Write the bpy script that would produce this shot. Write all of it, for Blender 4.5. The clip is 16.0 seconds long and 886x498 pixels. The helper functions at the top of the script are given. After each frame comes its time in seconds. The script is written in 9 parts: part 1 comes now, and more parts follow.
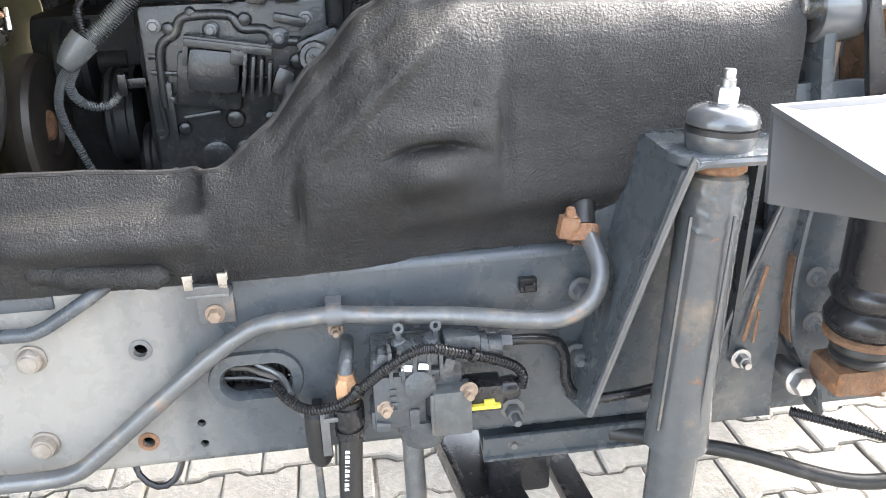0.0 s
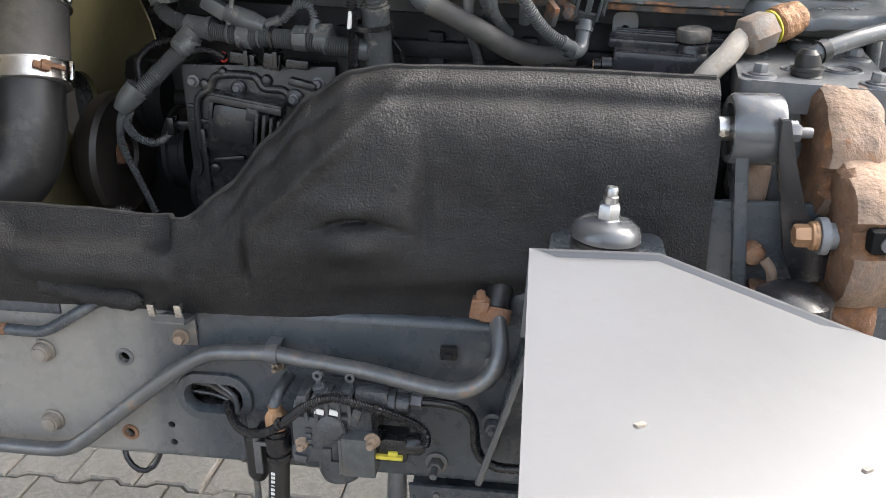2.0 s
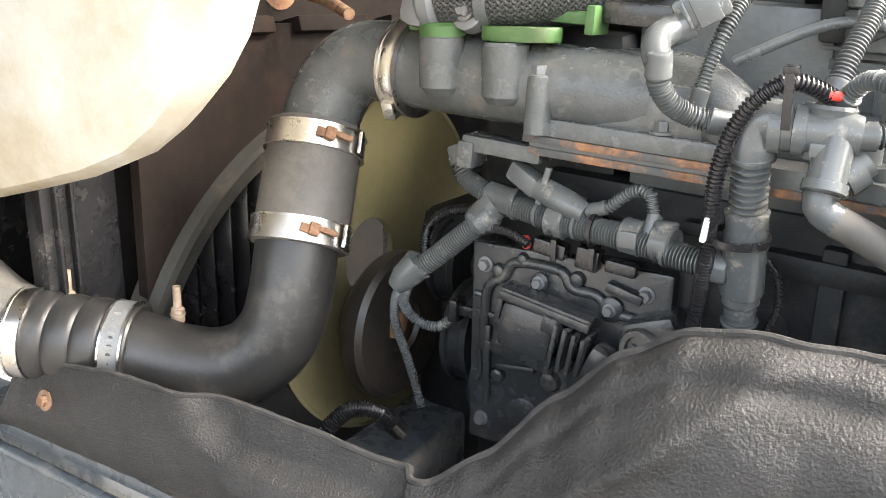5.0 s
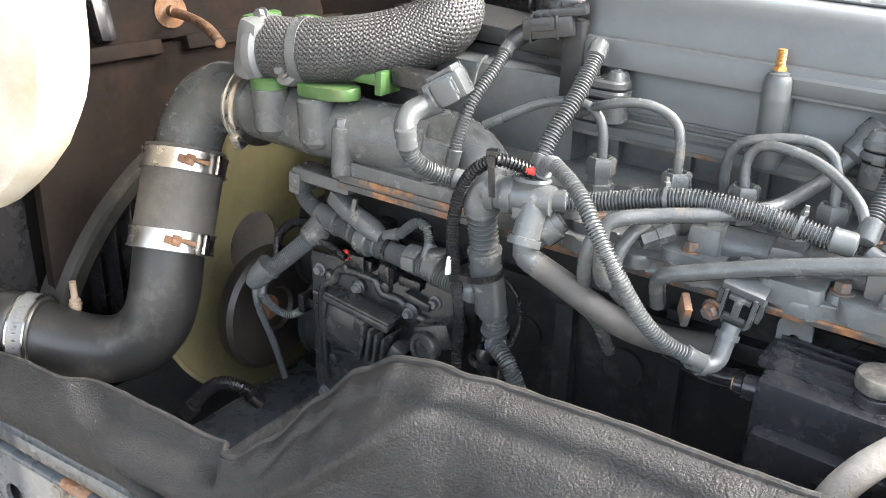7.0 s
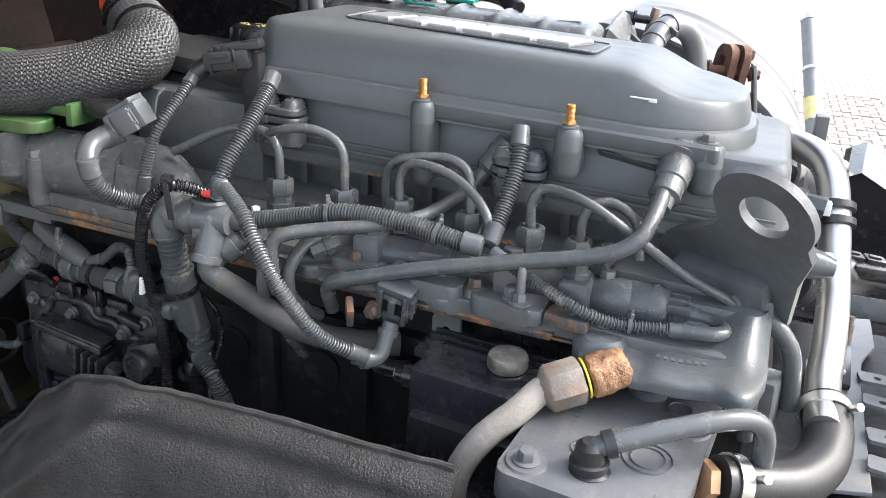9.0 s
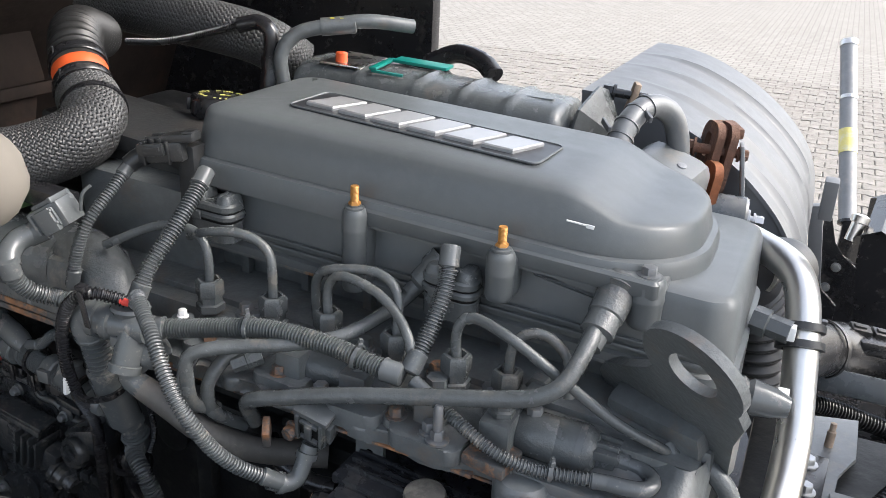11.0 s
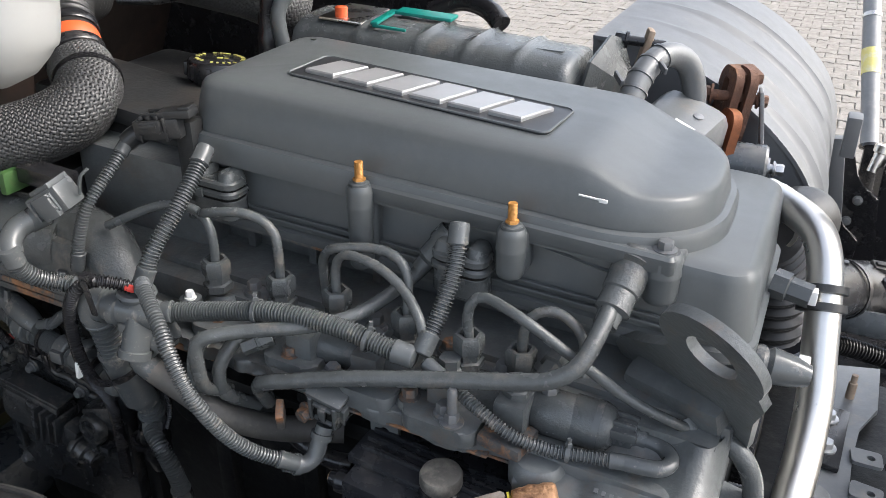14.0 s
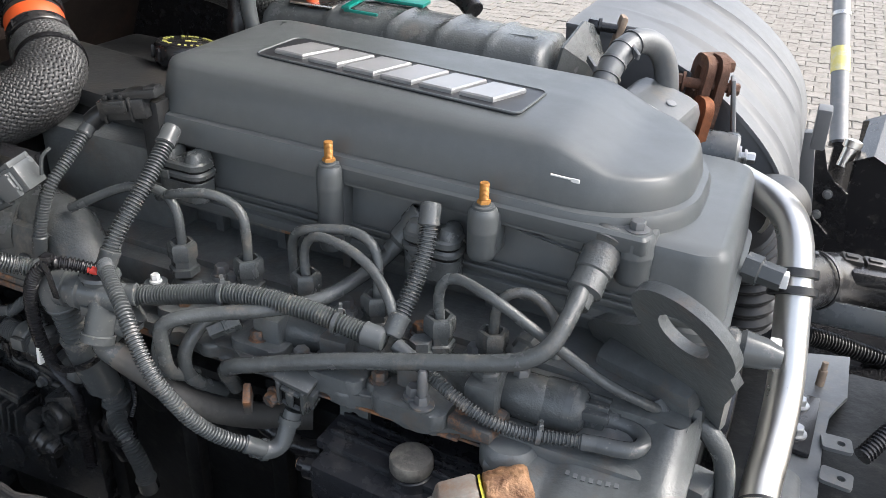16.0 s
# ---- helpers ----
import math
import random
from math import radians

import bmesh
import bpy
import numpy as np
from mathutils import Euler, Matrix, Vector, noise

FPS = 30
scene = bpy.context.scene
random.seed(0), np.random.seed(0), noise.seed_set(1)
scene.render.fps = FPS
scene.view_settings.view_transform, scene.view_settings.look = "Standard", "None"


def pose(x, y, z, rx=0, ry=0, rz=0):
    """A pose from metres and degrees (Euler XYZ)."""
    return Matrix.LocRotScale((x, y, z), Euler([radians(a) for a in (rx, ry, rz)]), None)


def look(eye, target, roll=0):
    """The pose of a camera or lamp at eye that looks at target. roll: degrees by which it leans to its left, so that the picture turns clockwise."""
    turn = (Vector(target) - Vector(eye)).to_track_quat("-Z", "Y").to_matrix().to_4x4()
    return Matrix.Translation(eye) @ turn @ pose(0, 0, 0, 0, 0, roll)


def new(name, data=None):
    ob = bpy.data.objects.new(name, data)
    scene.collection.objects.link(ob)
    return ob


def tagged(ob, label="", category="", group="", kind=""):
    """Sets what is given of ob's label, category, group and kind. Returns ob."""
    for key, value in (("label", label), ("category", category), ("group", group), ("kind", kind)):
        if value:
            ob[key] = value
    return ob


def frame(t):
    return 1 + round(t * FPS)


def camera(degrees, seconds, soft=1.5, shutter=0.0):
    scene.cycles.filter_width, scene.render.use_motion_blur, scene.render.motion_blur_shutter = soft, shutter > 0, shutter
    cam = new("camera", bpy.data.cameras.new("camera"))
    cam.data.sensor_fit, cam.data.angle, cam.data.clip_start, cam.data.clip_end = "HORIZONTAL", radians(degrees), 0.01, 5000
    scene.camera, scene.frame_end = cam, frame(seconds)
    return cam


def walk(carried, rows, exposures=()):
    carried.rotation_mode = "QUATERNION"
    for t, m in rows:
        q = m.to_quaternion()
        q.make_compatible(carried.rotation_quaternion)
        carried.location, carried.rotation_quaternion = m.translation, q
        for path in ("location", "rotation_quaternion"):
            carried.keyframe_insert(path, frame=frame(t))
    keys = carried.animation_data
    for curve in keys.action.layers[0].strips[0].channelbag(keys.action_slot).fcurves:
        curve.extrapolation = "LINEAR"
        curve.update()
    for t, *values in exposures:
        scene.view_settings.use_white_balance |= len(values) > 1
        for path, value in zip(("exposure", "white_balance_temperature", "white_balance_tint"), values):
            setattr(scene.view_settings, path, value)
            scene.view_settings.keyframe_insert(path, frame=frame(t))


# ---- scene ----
cam = camera(54.4, 16.0, 0.7)
# brightness of the picture, in stops
EXPOSURES = [(0.0, 4.0, 6550, 9), (0.5, 3.75, 6650, 9), (1.0, 3.6, 6650, 9), (1.5, 2.4, 6600, 10), (2.0, 2.65, 6600, 10), (2.5, 3.85, 6800, 10), (3.0, 4.35, 6850, 10), (3.5, 4.05, 7300, 10),
             (6.0, 3.85, 6750, 9), (7.0, 3.65, 6650, 9), (8.0, 2.9, 6350, 10), (9.0, 2.65, 6350, 10), (10.0, 2.45, 6350, 10), (12.5, 1.9, 6400, 10), (13.5, 2.1, 6400, 10), (14.5, 2.05, 6400, 10), (16.0, 2.1, 6400, 10)]
PATH = [
    (0, (0.182, -1.06, 1.416), (0.398, 0.776, 0.654), -2.2),
    (0.5, (0.248, -1.142, 1.471), (0.12, 0.707, 0.72), -1.3),
    (1, (0.345, -1.219, 1.539), (0.14, 0.624, 0.79), -1.4),
    (1.5, (0.509, -1.258, 1.576), (0.263, 0.579, 0.826), -1.5),
    (2, (0.588, -1.124, 1.546), (0.304, 0.705, 0.788), -0.6),
    (2.5, (0.539, -0.947, 1.549), (0.05, 0.842, 0.8), -0.3),
    (3, (0.477, -0.843, 1.577), (-0.207, 0.877, 0.818), -0.1),
    (3.5, (0.421, -0.742, 1.595), (-0.468, 0.937, 0.969), 0.4),
    (3.7, (0.401, -0.707, 1.584), (-0.546, 0.954, 0.998), 0.2),
    (5.8, (0.553, -0.639, 1.649), (-0.466, 0.987, 1.086), 1.2),
    (6, (0.583, -0.625, 1.688), (-0.433, 0.999, 1.111), 1.5),
    (6.5, (0.704, -0.639, 1.76), (-0.299, 0.944, 1.063), 1.2),
    (7, (0.797, -0.682, 1.819), (-0.195, 0.885, 1.072), 1.0),
    (7.5, (0.863, -0.704, 1.861), (-0.123, 0.858, 1.093), 0.9),
    (8, (0.933, -0.707, 1.871), (0.022, 0.899, 1.102), 1.6),
    (8.5, (0.994, -0.696, 1.855), (0.222, 1.01, 1.151), 2.3),
    (9, (1.012, -0.686, 1.862), (0.377, 1.074, 1.155), 2.2),
    (9.5, (1.016, -0.674, 1.862), (0.427, 1.102, 1.155), 1.5),
    (10, (1.061, -0.596, 1.889), (0.459, 1.181, 1.195), 1.1),
    (10.2, (1.075, -0.558, 1.912), (0.426, 1.202, 1.217), 1.9),
    (12.3, (1.12, -0.471, 2.11), (0.364, 1.146, 1.209), 2.0),
    (12.5, (1.115, -0.456, 2.086), (0.372, 1.161, 1.172), 1.9),
    (13, (1.093, -0.449, 2.062), (0.344, 1.161, 1.141), 1.5),
    (13.5, (1.085, -0.452, 2.063), (0.345, 1.159, 1.138), 0.7),
    (14, (1.09, -0.452, 2.065), (0.353, 1.158, 1.136), 0.4),
    (14.5, (1.068, -0.451, 2.053), (0.327, 1.155, 1.118), 0.3),
    (15, (1.058, -0.442, 2.037), (0.307, 1.153, 1.094), 0.2),
    (15.5, (1.084, -0.452, 2.041), (0.369, 1.168, 1.112), 0.9),
    (16, (1.094, -0.45, 2.036), (0.41, 1.187, 1.113), 1.4),
]
walk(cam, [(t, look(eye, target, roll)) for t, eye, target, roll in PATH], EXPOSURES)

# ---- world and light ----
world = bpy.data.worlds.new("sky")
scene.world = world
world.use_nodes = True
wn = world.node_tree
sky = wn.nodes.new("ShaderNodeTexSky")
sky.sky_type = "NISHITA"
sky.sun_disc = False
sky.sun_elevation = radians(43)
sky.sun_rotation = radians(64)
sky.air_density, sky.dust_density, sky.ozone_density = 1.0, 4.0, 1.0
wn.nodes["Background"].inputs["Strength"].default_value = 0.12
soft_sky = wn.nodes.new("ShaderNodeHueSaturation")
soft_sky.inputs["Saturation"].default_value = 0.55
wn.links.new(sky.outputs["Color"], soft_sky.inputs["Color"])
wn.links.new(soft_sky.outputs["Color"], wn.nodes["Background"].inputs["Color"])

sun_data = bpy.data.lights.new("sun", "SUN")
sun_data.energy, sun_data.angle, sun_data.color = 0.50, radians(20), (1.0, 0.96, 0.90)
sun = new("sun", sun_data)
sun.matrix_world = look((0.66, 0.32, 0.68), (0.0, 0.0, 0.0))


# ---- materials ----
def mat(name, col, rough=0.5, metal=0.0, var=0.25, dirt=None, dirt_amt=0.0, dirt_scale=6.0,
        bump=0.0, bump_scale=120.0, rust=0.0, coat=0.0, spec=0.5, grain=60.0, relief=0.002):
    m = bpy.data.materials.new(name)
    m.use_nodes = True
    nt = m.node_tree
    b = nt.nodes["Principled BSDF"]
    b.inputs["Metallic"].default_value = metal
    b.inputs["Specular IOR Level"].default_value = spec
    b.inputs["Coat Weight"].default_value = coat
    tc = nt.nodes.new("ShaderNodeTexCoord")

    def nz(scale, detail=5.0, ro=0.6):
        n = nt.nodes.new("ShaderNodeTexNoise")
        n.inputs["Scale"].default_value, n.inputs["Detail"].default_value, n.inputs["Roughness"].default_value = scale, detail, ro
        nt.links.new(tc.outputs["Object"], n.inputs["Vector"])
        return n.outputs["Fac"]

    def ramp(fac, lo, hi):
        r = nt.nodes.new("ShaderNodeMapRange")
        r.inputs["From Min"].default_value, r.inputs["From Max"].default_value = lo, hi
        nt.links.new(fac, r.inputs["Value"])
        return r.outputs["Result"]

    def mix(fac, a, c):
        x = nt.nodes.new("ShaderNodeMix")
        x.data_type = "RGBA"
        nt.links.new(fac, x.inputs["Factor"])
        for sock, v in ((x.inputs["A"], a), (x.inputs["B"], c)):
            if isinstance(v, tuple):
                sock.default_value = (*v, 1.0)
            else:
                nt.links.new(v, sock)
        return x.outputs["Result"]

    lo = tuple(c * (1 - var) for c in col)
    hi = tuple(min(1.0, c * (1 + var)) for c in col)
    out = mix(ramp(nz(7.0), 0.3, 0.7), lo, hi)
    out = mix(ramp(nz(grain, 3.0), 0.45, 0.85), out, tuple(min(1.0, c * (1 + 1.2 * var)) for c in col))
    if dirt:
        out = mix(ramp(nz(dirt_scale, 8.0, 0.7), 0.62 - 0.35 * dirt_amt, 0.80 - 0.2 * dirt_amt), out, dirt)
        # fine grit and dust specks
        if sum(col) < 0.9:
            out = mix(ramp(nz(300.0, 2.0, 0.5), 0.66, 0.78), out, tuple(0.35 * a + 0.65 * c for a, c in zip(dirt, hi)))
    rough_out = ramp(nz(25.0), 0.0, 1.0)
    if rust:
        fac = ramp(nz(22.0, 8.0, 0.75), 0.66 - 0.35 * rust, 0.74 - 0.3 * rust)
        rc = mix(ramp(nz(70.0), 0.3, 0.7), (0.10, 0.045, 0.022), (0.36, 0.17, 0.075))
        out = mix(fac, out, rc)
    nt.links.new(out, b.inputs["Base Color"])
    rr = nt.nodes.new("ShaderNodeMapRange")
    rr.inputs["To Min"].default_value, rr.inputs["To Max"].default_value = max(0.05, rough - 0.1), min(1.0, rough + 0.12)
    nt.links.new(rough_out, rr.inputs["Value"])
    nt.links.new(rr.outputs["Result"], b.inputs["Roughness"])
    if bump:
        bp = nt.nodes.new("ShaderNodeBump")
        bp.inputs["Strength"].default_value, bp.inputs["Distance"].default_value = bump, relief
        nt.links.new(nz(bump_scale, 4.0), bp.inputs["Height"])
        nt.links.new(bp.outputs["Normal"], b.inputs["Normal"])
    return m


DUST = (0.30, 0.27, 0.23)
M_ENG = mat("engine_paint", (0.074, 0.080, 0.081), 0.24, 0.0, 0.22, (0.15, 0.135, 0.115), 0.22, 18.0, 0.45, 260.0)
M_ENGD = mat("engine_paint_cast", (0.086, 0.093, 0.095), 0.32, 0.0, 0.28, (0.12, 0.095, 0.075), 0.24, 18.0, 0.45, 170.0, relief=0.0016)
M_COVER = mat("cover_paint", (0.082, 0.089, 0.091), 0.40, 0.0, 0.09, (0.10, 0.10, 0.10), 0.10, 14.0, 0.07, 420.0, coat=0.06)
# near-black stands in for deep shade on the grey engine casting
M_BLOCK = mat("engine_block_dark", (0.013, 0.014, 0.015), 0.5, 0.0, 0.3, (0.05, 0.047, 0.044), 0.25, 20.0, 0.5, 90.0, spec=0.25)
M_RAIL = mat("chassis_paint", (0.062, 0.071, 0.079), 0.27, 0.0, 0.10, (0.17, 0.165, 0.155), 0.16, 8.0, 0.10, 200.0)
M_FELT = mat("felted_shield", (0.0195, 0.0191, 0.0187), 0.46, 0.0, 0.35, (0.030, 0.028, 0.026), 0.26, 16.0, 0.80, 290.0, spec=0.40, relief=0.0044)
M_FELTEDGE = mat("frayed_felt", (0.021, 0.020, 0.0195), 0.85, 0.0, 0.4, (0.05, 0.046, 0.042), 0.3, 60.0, 0.9, 300.0)
M_CONDUIT = mat("painted_conduit", (0.080, 0.086, 0.088), 0.23, 0.0, 0.12, DUST, 0.12, 30.0)
M_BLACK = mat("black_plastic", (0.014, 0.014, 0.0155), 0.24, 0.0, 0.2, (0.07, 0.065, 0.06), 0.15, 18.0, 0.1, 200.0)
M_RUBBER = mat("black_rubber", (0.018, 0.018, 0.018), 0.40, 0.0, 0.25, (0.10, 0.09, 0.078), 0.16, 7.0, 0.15, 150.0)
M_HOSE = mat("silicone_hose", (0.075, 0.07, 0.064), 0.62, 0.0, 0.2, (0.16, 0.145, 0.12), 0.3, 5.0, 0.12, 200.0)
M_STEEL = mat("bright_steel", (0.62, 0.60, 0.57), 0.28, 1.0, 0.12, (0.25, 0.2, 0.15), 0.12, 20.0, 0.08, 200.0)
M_STAIN = mat("brushed_stainless", (0.66, 0.64, 0.60), 0.30, 1.0, 0.05, None, 0, 5, 0.05, 500.0)
M_PIPE = mat("weathered_pipe", (0.13, 0.135, 0.138), 0.34, 0.45, 0.2, (0.30, 0.27, 0.23), 0.3, 22.0, 0.15, 160.0, rust=0.22)
M_RUST = mat("rusty_steel", (0.20, 0.105, 0.06), 0.8, 0.1, 0.4, (0.30, 0.21, 0.14), 0.4, 30.0, 0.9, 90.0, rust=0.4, relief=0.004)
M_RUSTBOLT = mat("rusty_bolt", (0.27, 0.20, 0.145), 0.75, 0.1, 0.3, (0.36, 0.28, 0.21), 0.4, 40.0, 0.4, 200.0)
M_ZINC = mat("zinc_bolt", (0.42, 0.42, 0.42), 0.35, 0.9, 0.15, (0.25, 0.2, 0.15), 0.2, 40.0)
M_GREYBOLT = mat("painted_bolt", (0.12, 0.125, 0.13), 0.4, 0.2, 0.15, (0.25, 0.18, 0.12), 0.2, 60.0)
M_BRASS = mat("brass_fitting", (0.40, 0.235, 0.13), 0.42, 0.35, 0.2, (0.30, 0.17, 0.09), 0.35, 40.0)
M_STUD = mat("yellow_passivated_stud", (0.42, 0.20, 0.05), 0.4, 0.35, 0.2, (0.3, 0.2, 0.1), 0.2, 60.0)
M_WHITE = mat("white_paint", (0.78, 0.78, 0.76), 0.35, 0.0, 0.03, (0.55, 0.50, 0.42), 0.08, 5.0, coat=0.2)
M_CREAM = mat("dirty_white_panel", (0.52, 0.50, 0.44), 0.5, 0.0, 0.08, (0.34, 0.27, 0.16), 0.50, 3.0, 0.08, 60.0)
M_GREEN = mat("green_cast", (0.045, 0.105, 0.030), 0.5, 0.0, 0.2, (0.10, 0.10, 0.05), 0.25, 20.0, 0.3, 150.0)
M_TEAL = mat("teal_plastic", (0.0, 0.16, 0.13), 0.35, 0.0, 0.15)
M_ORANGE = mat("orange_band", (0.62, 0.09, 0.02), 0.5, 0.0, 0.15)
M_RED = mat("red_tip", (0.6, 0.05, 0.035), 0.5, 0.0, 0.1)
M_YELLOW = mat("yellow_plastic", (0.58, 0.50, 0.06), 0.5, 0.0, 0.1)
M_LABEL = mat("white_label", (0.75, 0.75, 0.73), 0.5, 0.0, 0.05)
M_BLUE = mat("blue_clip", (0.03, 0.12, 0.5), 0.4)
M_SILVER = mat("silver_emblem", (0.40, 0.40, 0.40), 0.35, 0.5, 0.05)
M_PLATE = mat("emblem_plate", (0.022, 0.023, 0.025), 0.4, 0.0, 0.1)
M_FENDER = mat("grey_fender_plastic", (0.100, 0.106, 0.114), 0.52, 0.0, 0.06, (0.13, 0.13, 0.125), 0.2, 4.0, 0.1, 300.0)
M_FAN = mat("cream_fan_plastic", (0.15, 0.135, 0.070), 0.5, 0.0, 0.15, (0.2, 0.18, 0.1), 0.3, 4.0)
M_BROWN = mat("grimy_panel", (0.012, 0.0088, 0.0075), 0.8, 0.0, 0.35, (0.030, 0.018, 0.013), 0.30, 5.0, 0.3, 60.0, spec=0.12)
M_BRAID = mat("glass_braid", (0.044, 0.044, 0.044), 0.45, 0.0, 0.25, (0.04, 0.04, 0.04), 0.25, 30.0)
# near-black, also drawn as inserts where slots and gaps lie in shade
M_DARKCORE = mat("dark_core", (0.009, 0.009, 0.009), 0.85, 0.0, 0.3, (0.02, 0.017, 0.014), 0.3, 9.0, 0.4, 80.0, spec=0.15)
M_GREYALU = mat("cast_aluminium", (0.22, 0.225, 0.23), 0.5, 0.3, 0.12, (0.32, 0.30, 0.27), 0.25, 14.0, 0.4, 180.0)
M_PAVER = mat("concrete_paver", (0.222, 0.204, 0.180), 0.9, 0.0, 0.25, (0.15, 0.135, 0.112), 0.42, 11.0, 0.9, 70.0, relief=0.004)
M_JOINT = mat("sandy_joint", (0.12, 0.11, 0.095), 0.95, 0.0, 0.25, (0.1, 0.1, 0.07), 0.3, 10.0, 0.5, 120.0)


M_PANEL = mat("dull_white_paint", (0.25, 0.25, 0.24), 0.4, 0.0, 0.04, (0.23, 0.22, 0.195), 0.12, 3.0, 0.05, 60.0, coat=0.1)
# white paint lowered to dark grey, standing in for weaker light on it
M_WING = mat("shaded_white_paint", (0.092, 0.094, 0.097), 0.34, 0.0, 0.04, (0.086, 0.085, 0.081), 0.15, 3.0, 0.05, 60.0)
M_BEIGE = mat("matt_beige_plastic", (0.150, 0.135, 0.115), 0.85, 0.0, 0.05, (0.12, 0.11, 0.095), 0.2, 8.0, spec=0.2)
M_VALVE = mat("oversprayed_casting", (0.060, 0.066, 0.071), 0.20, 0.0, 0.25, (0.12, 0.11, 0.10), 0.2, 30.0, 0.75, 110.0, relief=0.004)
M_SHROUD = mat("dusty_shroud", (0.026, 0.026, 0.023), 0.6, 0.0, 0.2, (0.10, 0.08, 0.06), 0.3, 9.0)
M_RUSTPALE = mat("caked_rust", (0.24, 0.165, 0.115), 0.9, 0.0, 0.35, (0.15, 0.12, 0.10), 0.45, 14.0, 1.0, 70.0, rust=0.22, relief=0.006)
M_FILTER = mat("dark_housing_plastic", (0.019, 0.020, 0.023), 0.26, 0.0, 0.2, (0.08, 0.075, 0.07), 0.2, 22.0, 0.12, 220.0)
M_SHEET = mat("grey_sheet_metal", (0.13, 0.136, 0.14), 0.38, 0.1, 0.12, (0.2, 0.18, 0.15), 0.2, 16.0, 0.15, 200.0)
M_ECU = mat("dark_painted_casting", (0.024, 0.026, 0.028), 0.24, 0.0, 0.25, (0.09, 0.085, 0.075), 0.2, 26.0, 0.35, 160.0)
M_CAP = mat("glossy_grey_steel", (0.105, 0.110, 0.115), 0.20, 0.3, 0.15, (0.2, 0.18, 0.15), 0.2, 20.0, 0.1, 160.0)
M_CAKED = mat("caked_grey_mud", (0.24, 0.215, 0.185), 0.85, 0.0, 0.25, (0.14, 0.105, 0.075), 0.45, 16.0, 0.7, 90.0, rust=0.12, relief=0.004)
M_RUSTFACE = mat("flaking_rust", (0.15, 0.085, 0.05), 0.85, 0.0, 0.45, (0.06, 0.045, 0.035), 0.5, 22.0, 1.0, 80.0, rust=0.45, relief=0.006)
# darker than the engine paint, with faint brown patches
M_DARKCAST = mat("dark_cast_cover", (0.024, 0.025, 0.026), 0.42, 0.0, 0.3, (0.042, 0.036, 0.031), 0.35, 9.0, 0.3, 150.0, spec=0.25)
M_PLUG = mat("black_connector_plastic", (0.022, 0.023, 0.024), 0.30, 0.0, 0.2, (0.09, 0.085, 0.08), 0.2, 40.0, 0.1, 200.0)
M_INK = mat("yellow_print", (0.46, 0.42, 0.10), 0.6, 0.0, 0.2)
M_CASTMARK = mat("worn_cast_edge", (0.13, 0.135, 0.138), 0.4, 0.0, 0.1)
M_GASKET = mat("rusting_gasket", (0.060, 0.060, 0.060), 0.6, 0.0, 0.3, (0.12, 0.09, 0.07), 0.3, 30.0, 0.4, 150.0, rust=0.55)


# dusty front stretch of the chassis rail
def dusty_rail():
    m = M_RAIL.copy()
    m.name = "chassis_paint_dusty"
    nt = m.node_tree
    b = nt.nodes["Principled BSDF"]
    src = b.inputs["Base Color"].links[0].from_socket
    tc = nt.nodes.new("ShaderNodeTexCoord")
    sep = nt.nodes.new("ShaderNodeSeparateXYZ")
    nt.links.new(tc.outputs["Object"], sep.inputs[0])
    n = nt.nodes.new("ShaderNodeTexNoise")
    mp = nt.nodes.new("ShaderNodeMapping")
    mp.inputs["Scale"].default_value = (9.0, 1.0, 1.6)
    n.inputs["Scale"].default_value, n.inputs["Detail"].default_value = 1.6, 6.0
    nt.links.new(tc.outputs["Object"], mp.inputs[0])
    nt.links.new(mp.outputs[0], n.inputs["Vector"])
    mad = nt.nodes.new("ShaderNodeMath")
    mad.operation = "MULTIPLY_ADD"
    mad.inputs[1].default_value = 0.35
    nt.links.new(n.outputs["Fac"], mad.inputs[0])
    nt.links.new(sep.outputs[0], mad.inputs[2])
    mr = nt.nodes.new("ShaderNodeMapRange")
    mr.inputs["From Min"].default_value, mr.inputs["From Max"].default_value = 0.20, 0.02
    mr.inputs["To Max"].default_value = 0.85
    nt.links.new(mad.outputs[0], mr.inputs["Value"])
    front = nt.nodes.new("ShaderNodeMapRange")
    front.inputs["From Min"].default_value, front.inputs["From Max"].default_value = -0.40, -0.29
    nt.links.new(mad.outputs[0], front.inputs["Value"])
    both = nt.nodes.new("ShaderNodeMath")
    both.operation = "MULTIPLY"
    nt.links.new(mr.outputs[0], both.inputs[0])
    nt.links.new(front.outputs[0], both.inputs[1])
    x = nt.nodes.new("ShaderNodeMix")
    x.data_type = "RGBA"
    nt.links.new(both.outputs[0], x.inputs["Factor"])
    nt.links.new(src, x.inputs["A"])
    x.inputs["B"].default_value = (0.28, 0.268, 0.245, 1)
    nt.links.new(x.outputs["Result"], b.inputs["Base Color"])
    return m


M_RAILD = dusty_rail()


# ---- building helpers ----
def link_mesh(name, bm, material, smooth=True):
    me = bpy.data.meshes.new(name)
    bmesh.ops.recalc_face_normals(bm, faces=bm.faces[:])
    bm.to_mesh(me)
    bm.free()
    me.materials.append(material)
    if smooth:
        for p in me.polygons:
            p.use_smooth = True
        me.set_sharp_from_angle(angle=radians(38))
    return new(name, me)


def thing(name, loc, label, category, group="", kind=""):
    ob = new(name)
    ob.location = loc
    ob.empty_display_size = 0.02
    return tagged(ob, label, category, group, kind)


